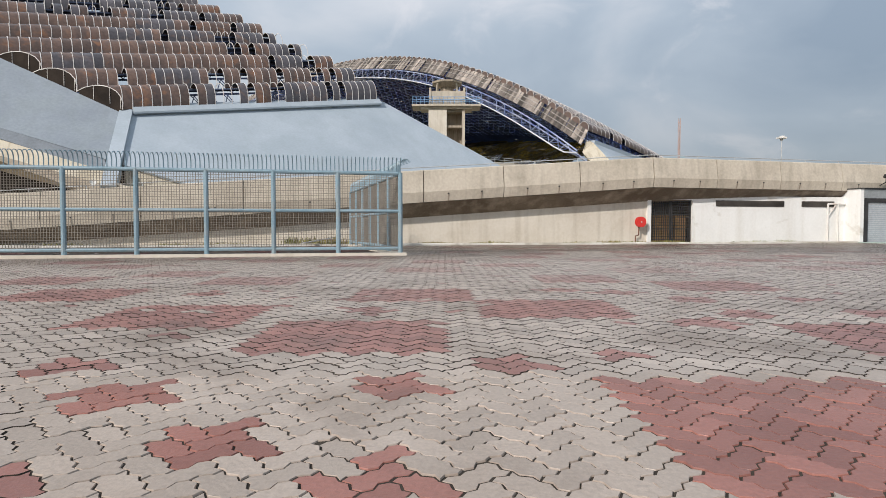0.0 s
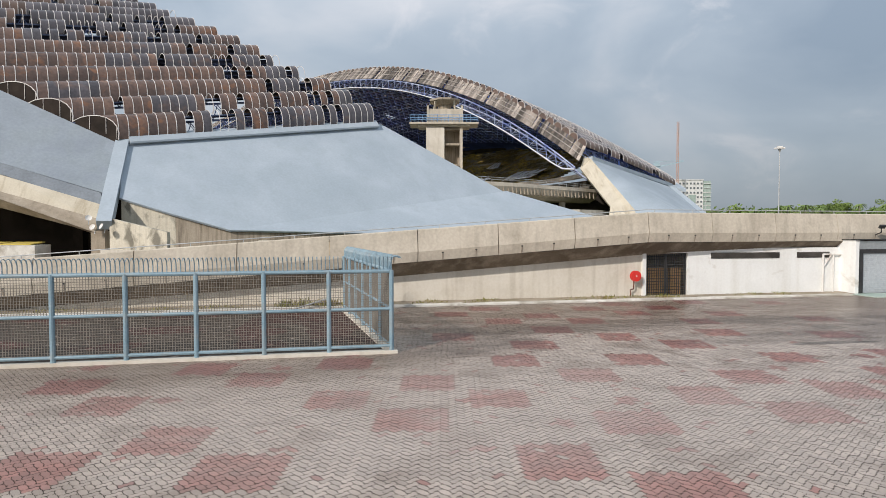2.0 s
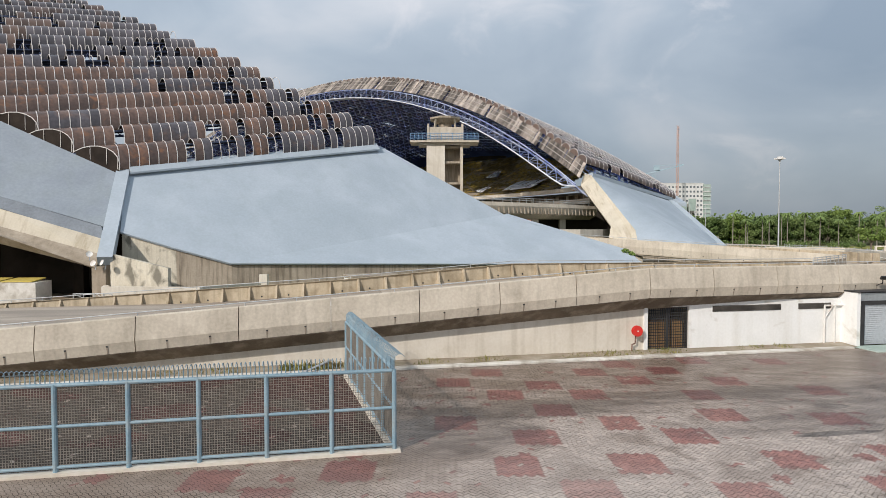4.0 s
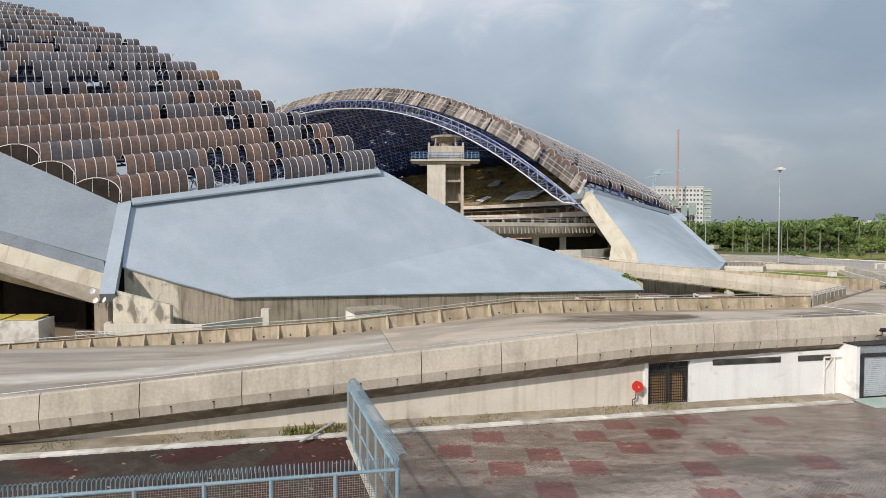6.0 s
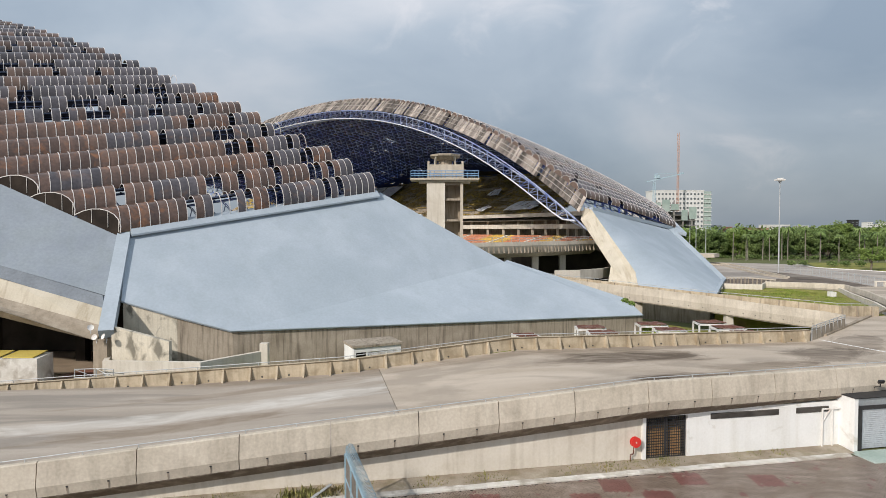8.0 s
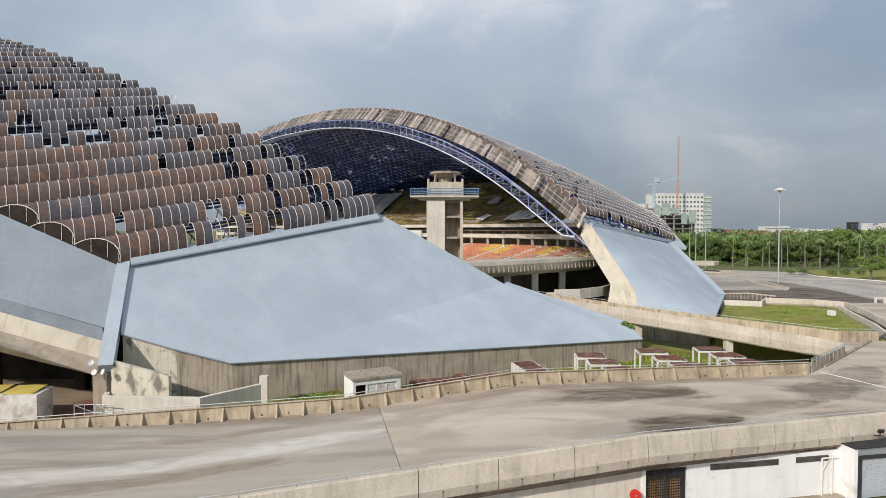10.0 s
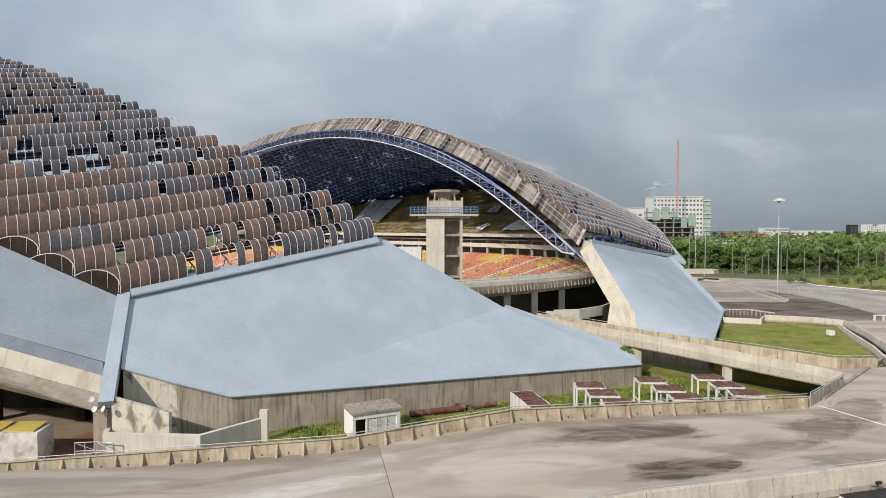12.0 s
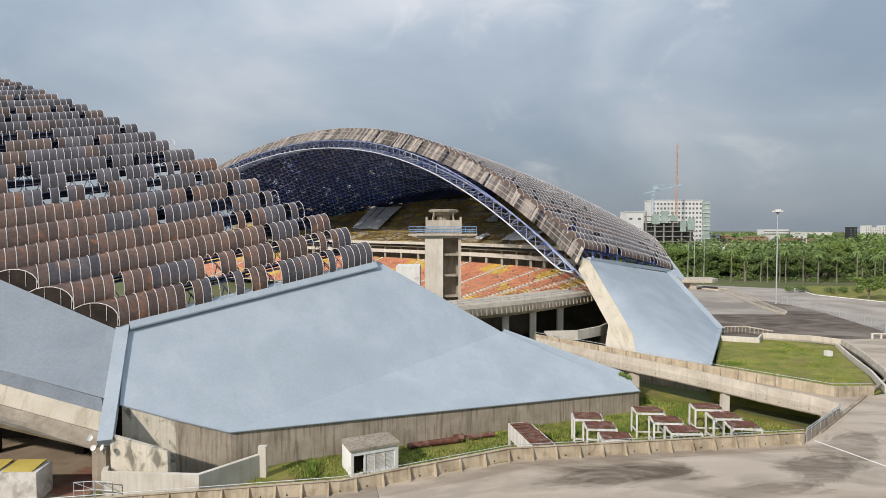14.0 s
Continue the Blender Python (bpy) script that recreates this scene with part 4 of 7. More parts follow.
for i in range(UP_END + 8):
    g.face([bowl(i, 6, 8.9), bowl(i + 1, 6, 8.9), bowl(i + 1, 6, 14.4), bowl(i, 6, 14.4)])
    g.face([bowl(i, -0.2, 9.0), bowl(i + 1, -0.2, 9.0), bowl(i + 1, 6, 9.0), bowl(i, 6, 9.0)])
    g.face([bowl(i, -0.6, 13.2), bowl(i + 1, -0.6, 13.2), bowl(i + 1, 6, 14.2), bowl(i, 6, 14.2)])
g.make("concourse", M_CONC_DARK, terrace)
for i in range(0, UP_END + 8, 2):
    g = Geo()
    p = bowl(i, 1.0, 0)
    g.box(p.x - 0.3, p.y - 0.3, 9, p.x + 0.3, p.y + 0.3, 13.4)
    g.make("column", M_CONC, terrace)
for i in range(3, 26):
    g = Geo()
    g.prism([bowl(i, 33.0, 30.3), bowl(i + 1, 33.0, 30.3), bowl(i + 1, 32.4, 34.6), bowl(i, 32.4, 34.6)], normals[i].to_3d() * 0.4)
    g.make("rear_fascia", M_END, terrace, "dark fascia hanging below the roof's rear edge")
# fallen roof sheets on the upper tier
M_SHEET = surf("pale roof sheet", (0.82, 0.84, 0.86), (0.90, 0.91, 0.92), 0.3, 0.45, 4, stain=((0.30, 0.38, 0.52), 0.35, 0.55, 0.54, 0.66))


def tier_point(i, o):
    """A place on the upper tier, between two of the bowl's stations."""
    z = 15.9 + 15 * o / 32
    return bowl(int(i), o, z).lerp(bowl(int(i) + 1, o, z), i % 1)


for corners in (((13.5, 7), (17.25, 6.5), (15.25, 25.5), (11.75, 25)), ((34.2, 0.3), (38, 0.3), (38.25, 5.5), (34.25, 5.5)), ((30.5, 1), (31.5, 0.4), (31.75, 3.2), (30.9, 4.2)), ((28.75, 11.5), (30, 11.5), (29.25, 16), (28.5, 16))):
    pts = [tier_point(i, o) for i, o in corners]
    sheet_root = tagged(empty("roof_sheet", pts[0]), "fallen pale roof sheeting lying on the upper tier", "roof sheet", group="fallen sheets")
    for a in range(4):
        for b in range(2):
            g = Geo()
            q = [pts[0].lerp(pts[1], t).lerp(pts[3].lerp(pts[2], t), u) for t, u in ((a / 4, b / 2), ((a + 0.96) / 4, b / 2), ((a + 0.96) / 4, (b + 0.97) / 2), (a / 4, (b + 0.97) / 2))]
            g.prism([p + Vector((0, 0, rng.uniform(-0.15, 0.25))) for p in q], (0, 0, 0.08))
            g.make("sheet_panel", M_SHEET, sheet_root)

# Near-black concrete: the shade below the deck is put in the colour.
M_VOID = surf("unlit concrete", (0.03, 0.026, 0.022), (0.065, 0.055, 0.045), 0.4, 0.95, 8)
# ---- ring concourse and voids ----
RING = smooth_line([(-6, 68.5), (0.5, 72.6), (4, 75.2), (9.3, 78.7), (13.7, 82.4), (18.3, 86.5), (24, 92.2), (31, 99)], 4)
conc = tagged(empty("concourse_deck", (10, 82, 0)), "curved raised concrete walkway deck on columns", "walkway")
g = Geo()
g.sweep([(0, 0), (0.15, -0.5), (-0.1, -1.5), (-1.2, -2.1), (-7, -2.1), (-7, -0.2), (-0.25, -0.2), (-0.25, 0)], [(p.x, p.y, 9.35) for p in RING])
g.make("deck", M_CONC, conc)
for i in range(len(RING) - 1):
    a, b = RING[i].to_3d(), RING[i + 1].to_3d()
    for k in range(2):
        p, d = a.lerp(b, k / 2), (b - a).normalized()
        n = Vector((d.y, -d.x, 0))
        g = Geo()
        g.prism([p + n * 0.13 + Vector((0, 0, 8.75)), p + n * 0.28 + Vector((0, 0, 7.95)), p + n * 0.1 + Vector((0, 0, 7.8)), p + Vector((0, 0, 8.6))], d * 0.12)
        g.make("fin", M_CONC_DARK, conc)
ring_rail = Geo()
for z in (9.65, 9.95):
    ring_rail.pipe([(p.x - 0.1, p.y + 0.1, z) for p in RING], 0.03, 4)
for p in RING:
    ring_rail.tube((p.x - 0.1, p.y + 0.1, 9.3), (p.x - 0.1, p.y + 0.1, 9.97), 0.03, 4)
ring_rail.make("railing", M_GALV, conc, "thin steel railing")
for i in range(1, len(RING) - 1, 4):
    g = Geo()
    p = RING[i] + Vector((-1.5, 1.8))
    g.box(p.x - 0.45, p.y - 0.45, -0.06, p.x + 0.45, p.y + 0.45, 7.3)
    g.make("column", M_CONC_PALE, conc)
g = Geo()
g.sweep([(0, 0), (0, -1.3), (-0.25, -1.3), (-0.25, 0)], [(14.6, 76.4, 5.75), (18.0, 77.2, 5.75), (21.9, 80.6, 5.75), (23.9, 83.6, 5.75)])
g.prism([(14.6, 76.7, 4.7), (18.0, 77.5, 4.7), (21.7, 80.8, 4.7), (23.5, 83.8, 4.7), (14.6, 83, 4.7)], (0, 0, -0.3))
g.make("lower_deck", M_CONC_PALE, conc)
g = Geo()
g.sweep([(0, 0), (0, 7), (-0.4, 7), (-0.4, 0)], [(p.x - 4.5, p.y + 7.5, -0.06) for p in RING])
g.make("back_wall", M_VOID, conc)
# Near-black wall added to hide lit ground below the stand.
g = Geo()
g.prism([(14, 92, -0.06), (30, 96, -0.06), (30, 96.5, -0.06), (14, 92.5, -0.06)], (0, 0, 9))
g.make("void_wall", M_VOID, conc, "added near-black wall standing for the shade below the stand")

# ---- control tower ----
tower = tagged(empty("control_tower", (0.4, 86, 0)), "concrete control tower with a blue-railed platform and open stair shaft", "tower")
g = Geo()
g.box(-2.25, 84.8, -0.06, 0.35, 87.4, 18.1)
g.make("pier", M_CONC_PALE, tower)
g = Geo()
g.box(2.55, 85.0, -0.06, 2.95, 87.4, 18.1)
g.make("pier", M_CONC, tower)
g = Geo()
g.box(0.35, 87.1, -0.06, 2.55, 87.4, 18.1)
g.make("back_wall", M_CONC_DARK, tower)
for z in (3, 6.1, 9.2, 12.2, 15.2, 17.4):
    g = Geo()
    g.box(0.36, 85.2, z, 2.54, 87.1, z + 0.3)
    g.make("landing", M_CONC_DARK, tower)
g = Geo()
g.prism([(-4.6, 84.2, 18.1), (5.2, 84.2, 18.1), (5.2, 88, 18.1), (-4.6, 88, 18.1)], (0, 0, 0.25))
g.prism([(-3.4, 84.6, 18.09), (4.0, 84.6, 18.09), (4.0, 87.8, 18.09), (-3.4, 87.8, 18.09)], (0, 0, -0.3))
g.make("platform", M_CONC, tower)
g = Geo()
g.box(-2.1, 84.7, 18.35, 2.9, 87.6, 20.3)
for x in (-2.1, 2.75):
    g.box(x - 0.05, 84.6, 18.35, x + 0.25, 84.75, 20.75)
g.make("cabin", M_CONC, tower, "weathered concrete cabin")
g = Geo()
c8 = [(0.4 + r * math.cos(a), 86.1 + r * math.sin(a)) for r in (1.0,) for a in [math.pi / 8 + k * math.pi / 4 for k in range(8)]]
g.prism([(x, y, 20.3) for x, y in c8], (0, 0, 0.9))
rings = []
for r, z in ((1.2, 21.0), (2.3, 21.5), (2.3, 21.75), (1.9, 21.85)):
    rings.append([(0.4 + r * math.cos(a), 86.1 + r * math.sin(a), z) for a in [math.pi / 8 + k * math.pi / 4 for k in range(8)]])
vs = [p for r in rings for p in r]
g.raw(vs, [(j * 8 + k, j * 8 + (k + 1) % 8, (j + 1) * 8 + (k + 1) % 8, (j + 1) * 8 + k) for j in range(3) for k in range(8)] + [tuple(range(24, 32)), tuple(range(7, -1, -1))])
g.make("cap", M_CONC_DARK, tower, "stained flared cap")
for a in (0.8, 2.3, 3.95, 5.45):
    g = Geo()
    g.beam((0.4 + 2.2 * math.cos(a), 86.1 + 1.4 * math.sin(a), 20.25), (0.4 + 1.9 * math.cos(a), 86.1 + 1.9 * math.sin(a), 21.5), 0.2, 0.2)
    g.make("strut", M_CONC, tower)
M_BLUE = surf("blue rail paint", (0.12, 0.27, 0.50), (0.2, 0.36, 0.58), 1.0, 0.5)
for x0, x1 in ((-4.5, -2.2), (3.0, 5.1), (-2.2, 3.0)):
    g = Geo()
    for z in (18.65, 18.95, 19.35):
        g.tube((x0, 84.25, z), (x1, 84.25, z), 0.05, 5)
    n_p = int((x1 - x0) / 0.5)
    for k in range(n_p + 1):
        x = x0 + (x1 - x0) * k / n_p
        g.tube((x, 84.25, 18.35), (x, 84.25, 19.4), 0.035, 5)
    g.make("railing", M_BLUE, tower, "blue steel railing")
g = Geo()
g.box(-6.8, 90.0, 0, -3.2, 95, 13.4)
tagged(g.make("stair_block", M_WHITE), "white stair block behind the tower", "building")

# ---- bridge over the yard ----
bridge = tagged(empty("footbridge", (27, 66, 0)), "concrete footbridge with panelled parapets across the grassy yard", "bridge")
near_e = [Vector(p) for p in ((12.2, 75.0, 5.25), (18.0, 69.6, 4.75), (23.0, 65.0, 4.5), (27.7, 60.7, 4.15), (31.2, 57.45, 3.8), (34.8, 54.1, 3.55), (35.7, 52.4, 3.45))]
far_e = [Vector(p) for p in ((12.6, 78.0, 5.15), (18.9, 73.2, 4.8), (24.4, 69.0, 4.35), (29.4, 65.1, 4.05), (33.8, 61.7, 3.85), (38.8, 57.85, 3.6), (43.3, 58.7, 3.4))]
for k in range(len(near_e) - 1):
    a, b = near_e[k], near_e[k + 1]
    n_p = 2 if (b - a).length > 3.5 else 1
    for m in range(n_p):
        p, q = a.lerp(b, m / n_p), a.lerp(b, (m + 1) / n_p)
        d = (q - p).normalized() * 0.005
        g = Geo()
        g.sweep([(0, 0), (0.1, -0.8), (0.02, -1.5), (-0.16, -1.72), (-1.0, -1.72), (-1.0, -1.0), (-0.2, -0.95), (-0.2, 0)], [p + d, q - d])
        pan = g.make("parapet_panel", M_CONC, bridge)
        side = Vector((d.y, -d.x, 0)).normalized()
        for t in (0.28, 0.74):
            c = p.lerp(q, t) + side * 0.06 + Vector((0, 0, -1.25))
            h = Geo()
            h.tube(c - side * 0.03, c + side * 0.012, 0.045, 8)
            h.make("weep_hole", M_DARK, pan)
g = Geo()
g.sweep([(0, 0), (0.2, 0), (0.2, -1.05), (0, -1.05)], far_e)
g.make("parapet", M_CONC_OCHRE, bridge)
g = Geo()
n_e = len(near_e)
strip = [p + Vector((0, 0, z)) for z in (-1.0, -1.6) for e in (near_e, far_e) for p in e]
top_q = [(k, k + 1, n_e + k + 1, n_e + k) for k in range(n_e - 1)]
low_q = [tuple(i + 2 * n_e for i in q[::-1]) for q in top_q]
rim_loop = list(range(n_e)) + list(range(2 * n_e - 1, n_e - 1, -1))
g.raw(strip, top_q + low_q + [(b, a, a + 2 * n_e, b + 2 * n_e) for a, b in zip(rim_loop, rim_loop[1:] + rim_loop[:1])])
g.make("deck", M_DECK, bridge)
run = 0.0
for a, b in zip(far_e, far_e[1:]):
    ln = (b - a).length
    d = (b - a) / ln
    n = Vector((d.y, -d.x, 0)).normalized()
    while run < ln:
        p = a + d * run + n * 0.2
        g = Geo()
        g.prism([p + Vector((0, 0, -0.02)), p + n * 0.1 + Vector((0, 0, -0.06)), p + n * 0.24 + Vector((0, 0, -1.0)), p + Vector((0, 0, -1.0))], d * 0.09)
        g.make("post", M_CONC_DARK, bridge)
        run += 1.75
    run -= ln
g = Geo()
g.pipe([p + Vector((-0.03, 0.05, 0.2)) for p in far_e], 0.03, 5)
for a, b in zip(far_e, far_e[1:]):
    for t in (0.0, 0.35, 0.7):
        p = a.lerp(b, t) + Vector((-0.03, 0.05, -0.02))
        g.tube(p, p + Vector((0, 0, 0.22)), 0.022, 5)
g.make("rail", M_GALV, bridge)
g = Geo()
g.box(28.9, 59.9, -0.06, 29.6, 60.6, 2.35)
g.make("pier", M_CONC_PALE, bridge)
g = Geo()
g.box(21.6, 66.6, -0.06, 22.6, 69.6, 2.75)
g.make("pier", M_CONC, bridge)
barrier = tagged(empty("end_barrier", (32, 49, 2.4)), "dark steel rail barrier at the end of the footbridge", "barrier")
g = Geo()
g.sweep([(0, 0), (0.05, -0.8), (-0.15, -0.8), (-0.15, 0)], [(28.7, 45.7, 3.2), (35.2, 51.5, 3.25)])
g.make("upstand", M_CONC_DARK, barrier)
g = Geo()
for z in (3.38, 3.55):
    g.pipe([(28.7, 45.7, z), (35.2, 51.5, z + 0.05)], 0.035, 5)
for k in range(9):
    p = Vector((28.7, 45.7, 2.42)).lerp(Vector((35.2, 51.5, 2.46)), k / 8)
    g.tube(p, p + Vector((0, 0, 1.15)), 0.035, 5)
g.make("rail", M_GALV, barrier)

# ---- rear parapet of the ramp ----
rear = tagged(empty("parapet", (0, 40.5, 1.5)), "low rear concrete parapet with upright fins and a steel handrail", "parapet", kind="structure")
g = Geo()
g.sweep([(0, 0), (0, 0.82), (0.12, 0.9), (-0.2, 0.9), (-0.2, 0)], BACK)
g.make("coping_wall", M_CONC_OCHRE, rear)
x = -58.0
while x < 28:
    p = lerp_path(BACK, x)
    q = lerp_path(BACK, x + 0.1)
    d = (q - p).normalized()
    g = Geo()
    rot = Matrix.Translation(p) @ Matrix.Rotation(math.atan2(d.y, d.x), 4, "Z")
    g.raw([rot @ Vector(v) for v in ((-0.09, 0, 0), (0.09, 0, 0), (0.07, -0.36, 0), (-0.07, -0.36, 0), (-0.09, 0, 0.84), (0.09, 0, 0.84), (0.05, -0.07, 0.84), (-0.05, -0.07, 0.84))],
          [(3, 2, 1, 0), (4, 5, 6, 7), (0, 1, 5, 4), (1, 2, 6, 5), (2, 3, 7, 6), (3, 0, 4, 7)])
    g.make("fin", M_CONC_OCHRE, rear)
    if int(x * 4) % 3:
        c = p + d * 0.75 + Vector((d.y, -d.x, 0)) * 0.002 + Vector((0, 0, 0.16))
        g = Geo()
        g.tube(c, c + Vector((d.y, -d.x, 0)) * 0.012, 0.06, 8)
        g.make("drain_hole", M_DARK, rear)
    x += 1.75
rail = tagged(empty("handrail", (0, 40.5, 2.4)), "thin grey steel handrail fixed along the parapet top", "railing", group="parapet rails")
g = Geo()
g.pipe([Vector(p) + Vector((0, 0.1, 1.08)) for p in BACK], 0.028, 5)
g.make("rail", M_GALV, rail)
for i in range(36):
    p = lerp_path(BACK, -44 + i * 2.0) + Vector((0, 0.1, 0.88))
    g = Geo()
    g.tube(p, p + Vector((0, 0, 0.2)), 0.02, 5)
    g.make("post", M_GALV, rail)

# ---- fence ----
fence = tagged(empty("steel_fence", (-1.2, 15.35, 0)), "pale blue steel mesh fence with curved spikes on a concrete plinth", "fence")
FA, FB, FC = Vector((-1.2, 15.35, 0)), Vector((-13.8, 12.95, 0)), Vector((-3.75, 23.3, 0))
H0, H1, HS = 0.14, 2.14, 0.40


def fence_run(a, b, n, out, first):
    d = (b - a).normalized()
    ln = (b - a).length
    st = ln / n
    g = Geo()
    g.sweep([(-0.13, 0), (-0.13, 0.075), (0.13, 0.075), (0.13, 0)], [a + d * (0.16 if first else -0.15), b])
    g.make("plinth", M_CONC_PALE, fence, "whitish concrete plinth")
    for z, r in ((H0 + 0.05, 0.042), (1.16, 0.042), (H1, 0.05)):
        g = Geo()
        g.tube(a + d * 0.05 + Vector((0, 0, z)), b + Vector((0, 0, z)), r, 8)
        g.make("rail", M_FENCE, fence)
    for k in range(first, n + 1):
        p = a + d * st * k
        g = Geo()
        g.tube(p, p + Vector((0, 0, H1 + 0.02)), 0.06, 10)
        g.make("post", M_FENCE, fence)
    cell, wire = 0.062, 0.011
    for k in range(n):
        g = Geo()
        p = a + d * (st * k + 0.05)
        w = st - 0.1
        m = int(w / cell)
        for j in range(1, m):
            q = p + d * (w * j / m)
            g.beam(q + Vector((0, 0, H0 + 0.06)), q + Vector((0, 0, H1 - 0.04)), wire, wire)
        z = H0 + 0.1
        while z < H1 - 0.05:
            g.beam(p + Vector((0, 0, z)), p + d * w + Vector((0, 0, z)), wire, wire)
            z += cell
        g.make("mesh_panel", M_WIRE, fence)
    o = Vector((d.y, -d.x, 0)) * out
    c = int(ln / 0.105)
    mesh = None
    for k in range(first, c + 1):
        p = a + d * (ln * k / c)
        if mesh is None:
            g = Geo()
            pts = [Vector((0, 0, 0)), Vector((0, 0, HS * 0.6)), o * 0.04 + Vector((0, 0, HS * 0.84)), o * 0.13 + Vector((0, 0, HS * 0.99)), o * 0.23 + Vector((0, 0, HS * 0.97)), o * 0.31 + Vector((0, 0, HS * 0.8))]
            for r0, r1, (s0, s1) in zip((0.014, 0.014, 0.013, 0.012, 0.01), (0.014, 0.013, 0.012, 0.01, 0.006), zip(pts, pts[1:])):
                g.tube(s0, s1, r0, 5, r1)
            ob = g.make("spike", M_FENCE, fence)
            ob.matrix_parent_inverse = Matrix.Translation(-fence.location)
            mesh = ob.data
        else:
            ob = new("spike", mesh)
            ob.parent = fence
            ob.matrix_parent_inverse = Matrix.Translation(-fence.location)
        ob.location = p + Vector((0, 0, H1))


fence_run(FA, FB, 8, -1, 0)
fence_run(FA, FC, 6, 1, 1)

# ---- along the wall under the ramp ----
MW = Matrix.Translation((9.75, 28.05, 0)) @ Matrix.Rotation(radians(10.8), 4, "Z")   # along the wall, into it, up
M_GREEN_CONC = surf("greenish apron", (0.36, 0.45, 0.40), (0.46, 0.53, 0.48), 0.6, 0.85, 10)
M_SHUTTER = surf("grey shutter", (0.40, 0.44, 0.47), (0.48, 0.51, 0.54), 0.6, 0.5, 8)
M_BOARD = surf("brown boards", (0.42, 0.24, 0.09), (0.55, 0.34, 0.15), 1.2, 0.8)
M_VENT = surf("weathered louvre", (0.05, 0.045, 0.04), (0.10, 0.09, 0.08), 1.5, 0.7)
g = Geo()
g.box(2.25, 0, -0.05, 10.8, 0.25, 2.3, mat=MW)
g.box(0.02, 0.0, 2.08, 2.25, 0.25, 2.3, mat=MW)
g.box(-0.12, -0.03, -0.05, 0.06, 0.25, 2.3, mat=MW)
tagged(g.make("wall_white", M_WHITE), "white-painted wall below the ramp, dirty along the foot", "wall", kind="structure")
g = Geo()
g.box(-0.1, 2.0, -0.05, 2.4, 2.2, 2.3, mat=MW)
g.box(-0.1, 0.26, -0.05, 0.0, 2.0, 2.3, mat=MW)
g.box(2.3, 0.26, -0.05, 2.4, 2.0, 2.3, mat=MW)
g.box(-0.1, 0.26, 2.2, 2.4, 2.2, 2.3, mat=MW)
tagged(g.make("wall_recess", M_CONC_DARK), "dark recess behind the gate", "wall", kind="structure")
for k in range(6):
    g = Geo()
    g.box(0.2 + (k % 3) * 0.65, 0.32, 0.68 * (k // 3), 0.8 + (k % 3) * 0.65, 0.9, 0.68 * (k // 3) + 0.66, mat=MW)
    tagged(g.make("crate", M_BOARD), "brown wooden crate stored behind the gate", "crate", group="crates behind the gate")
gate = tagged(empty("gate", MW @ Vector((1.1, 0.1, 0))), "closed black steel lattice gate in the wall", "gate")
for x0, x1 in ((0.08, 1.13), (1.15, 2.2)):
    g = Geo()
    for a, b in (((x0, 0.03), (x1, 0.09)), ((x0, 2.0), (x1, 2.06))):
        g.box(a[0], 0.08, a[1], b[0], 0.13, b[1], mat=MW)
    for x in (x0, x1 - 0.05):
        g.box(x, 0.08, 0.03, x + 0.05, 0.13, 2.06, mat=MW)
    leaf = g.make("gate_leaf", M_DARK, gate)
    g = Geo()
    for k in range(1, 9):
        x = x0 + (x1 - x0) * k / 9
        g.box(x - 0.016, 0.095, 0.05, x + 0.016, 0.115, 2.03, mat=MW)
    for k in range(1, 15):
        z = 0.05 + 2.0 * k / 15
        g.box(x0 + 0.03, 0.09, z - 0.016, x1 - 0.03, 0.12, z + 0.016, mat=MW)
    g.make("lattice", M_DARK, leaf)
for x0, x1 in ((3.5, 7.3), (8.3, 10.2)):
    vent = tagged(empty("wall_vent", MW @ Vector((x0, 0, 1.9))), "long dark louvred vent high in the white wall", "vent", group="wall vents")
    g = Geo()
    g.box(x0, -0.012, 1.79, x1, 0.0, 2.08, mat=MW)
    g.make("backing", M_VENT, vent)
    for k in range(5):
        g = Geo()
        z = 1.81 + k * 0.052
        g.raw([MW @ Vector(p) for p in ((x0 + 0.03, -0.05, z), (x1 - 0.03, -0.05, z), (x1 - 0.03, -0.014, z + 0.045), (x0 + 0.03, -0.014, z + 0.045), (x0 + 0.03, -0.05, z + 0.012), (x1 - 0.03, -0.05, z + 0.012), (x1 - 0.03, -0.014, z + 0.057), (x0 + 0.03, -0.014, z + 0.057))],
              [(3, 2, 1, 0), (4, 5, 6, 7), (0, 1, 5, 4), (1, 2, 6, 5), (2, 3, 7, 6), (3, 0, 4, 7)])
        g.make("slat", M_VENT, vent)
reel = tagged(empty("hose_reel", (9.05, 27.9, 1.0)), "red fire hose reel on a bracket on the wall", "hose reel")
MR = Matrix.Translation((9.2, 27.72, 1.02)) @ Matrix.Rotation(radians(10.8), 4, "Z")
for r, y0, y1, nm in ((0.25, -0.10, -0.07, "disc"), (0.25, 0.04, 0.07, "disc"), (0.18, -0.07, 0.04, "drum")):
    g = Geo()
    g.tube(MR @ Vector((0, y0, 0)), MR @ Vector((0, y1, 0)), r, 20)
    g.make(nm, M_RED, reel)
g = Geo()
g.tube(MR @ Vector((0, -0.12, 0)), MR @ Vector((0, 0.26, 0)), 0.035, 10)
g.make("hub", M_WHITE_METAL, reel, "white hub")
g = Geo()
g.pipe([MR @ Vector(p) for p in ((0, 0.13, -0.1), (0, 0.16, -0.62), (-0.16, 0.16, -0.66), (-0.16, 0.16, -1.0))], 0.03, 6)
g.make("supply_pipe", M_RUST, reel, "rusty supply pipe")
g = Geo()
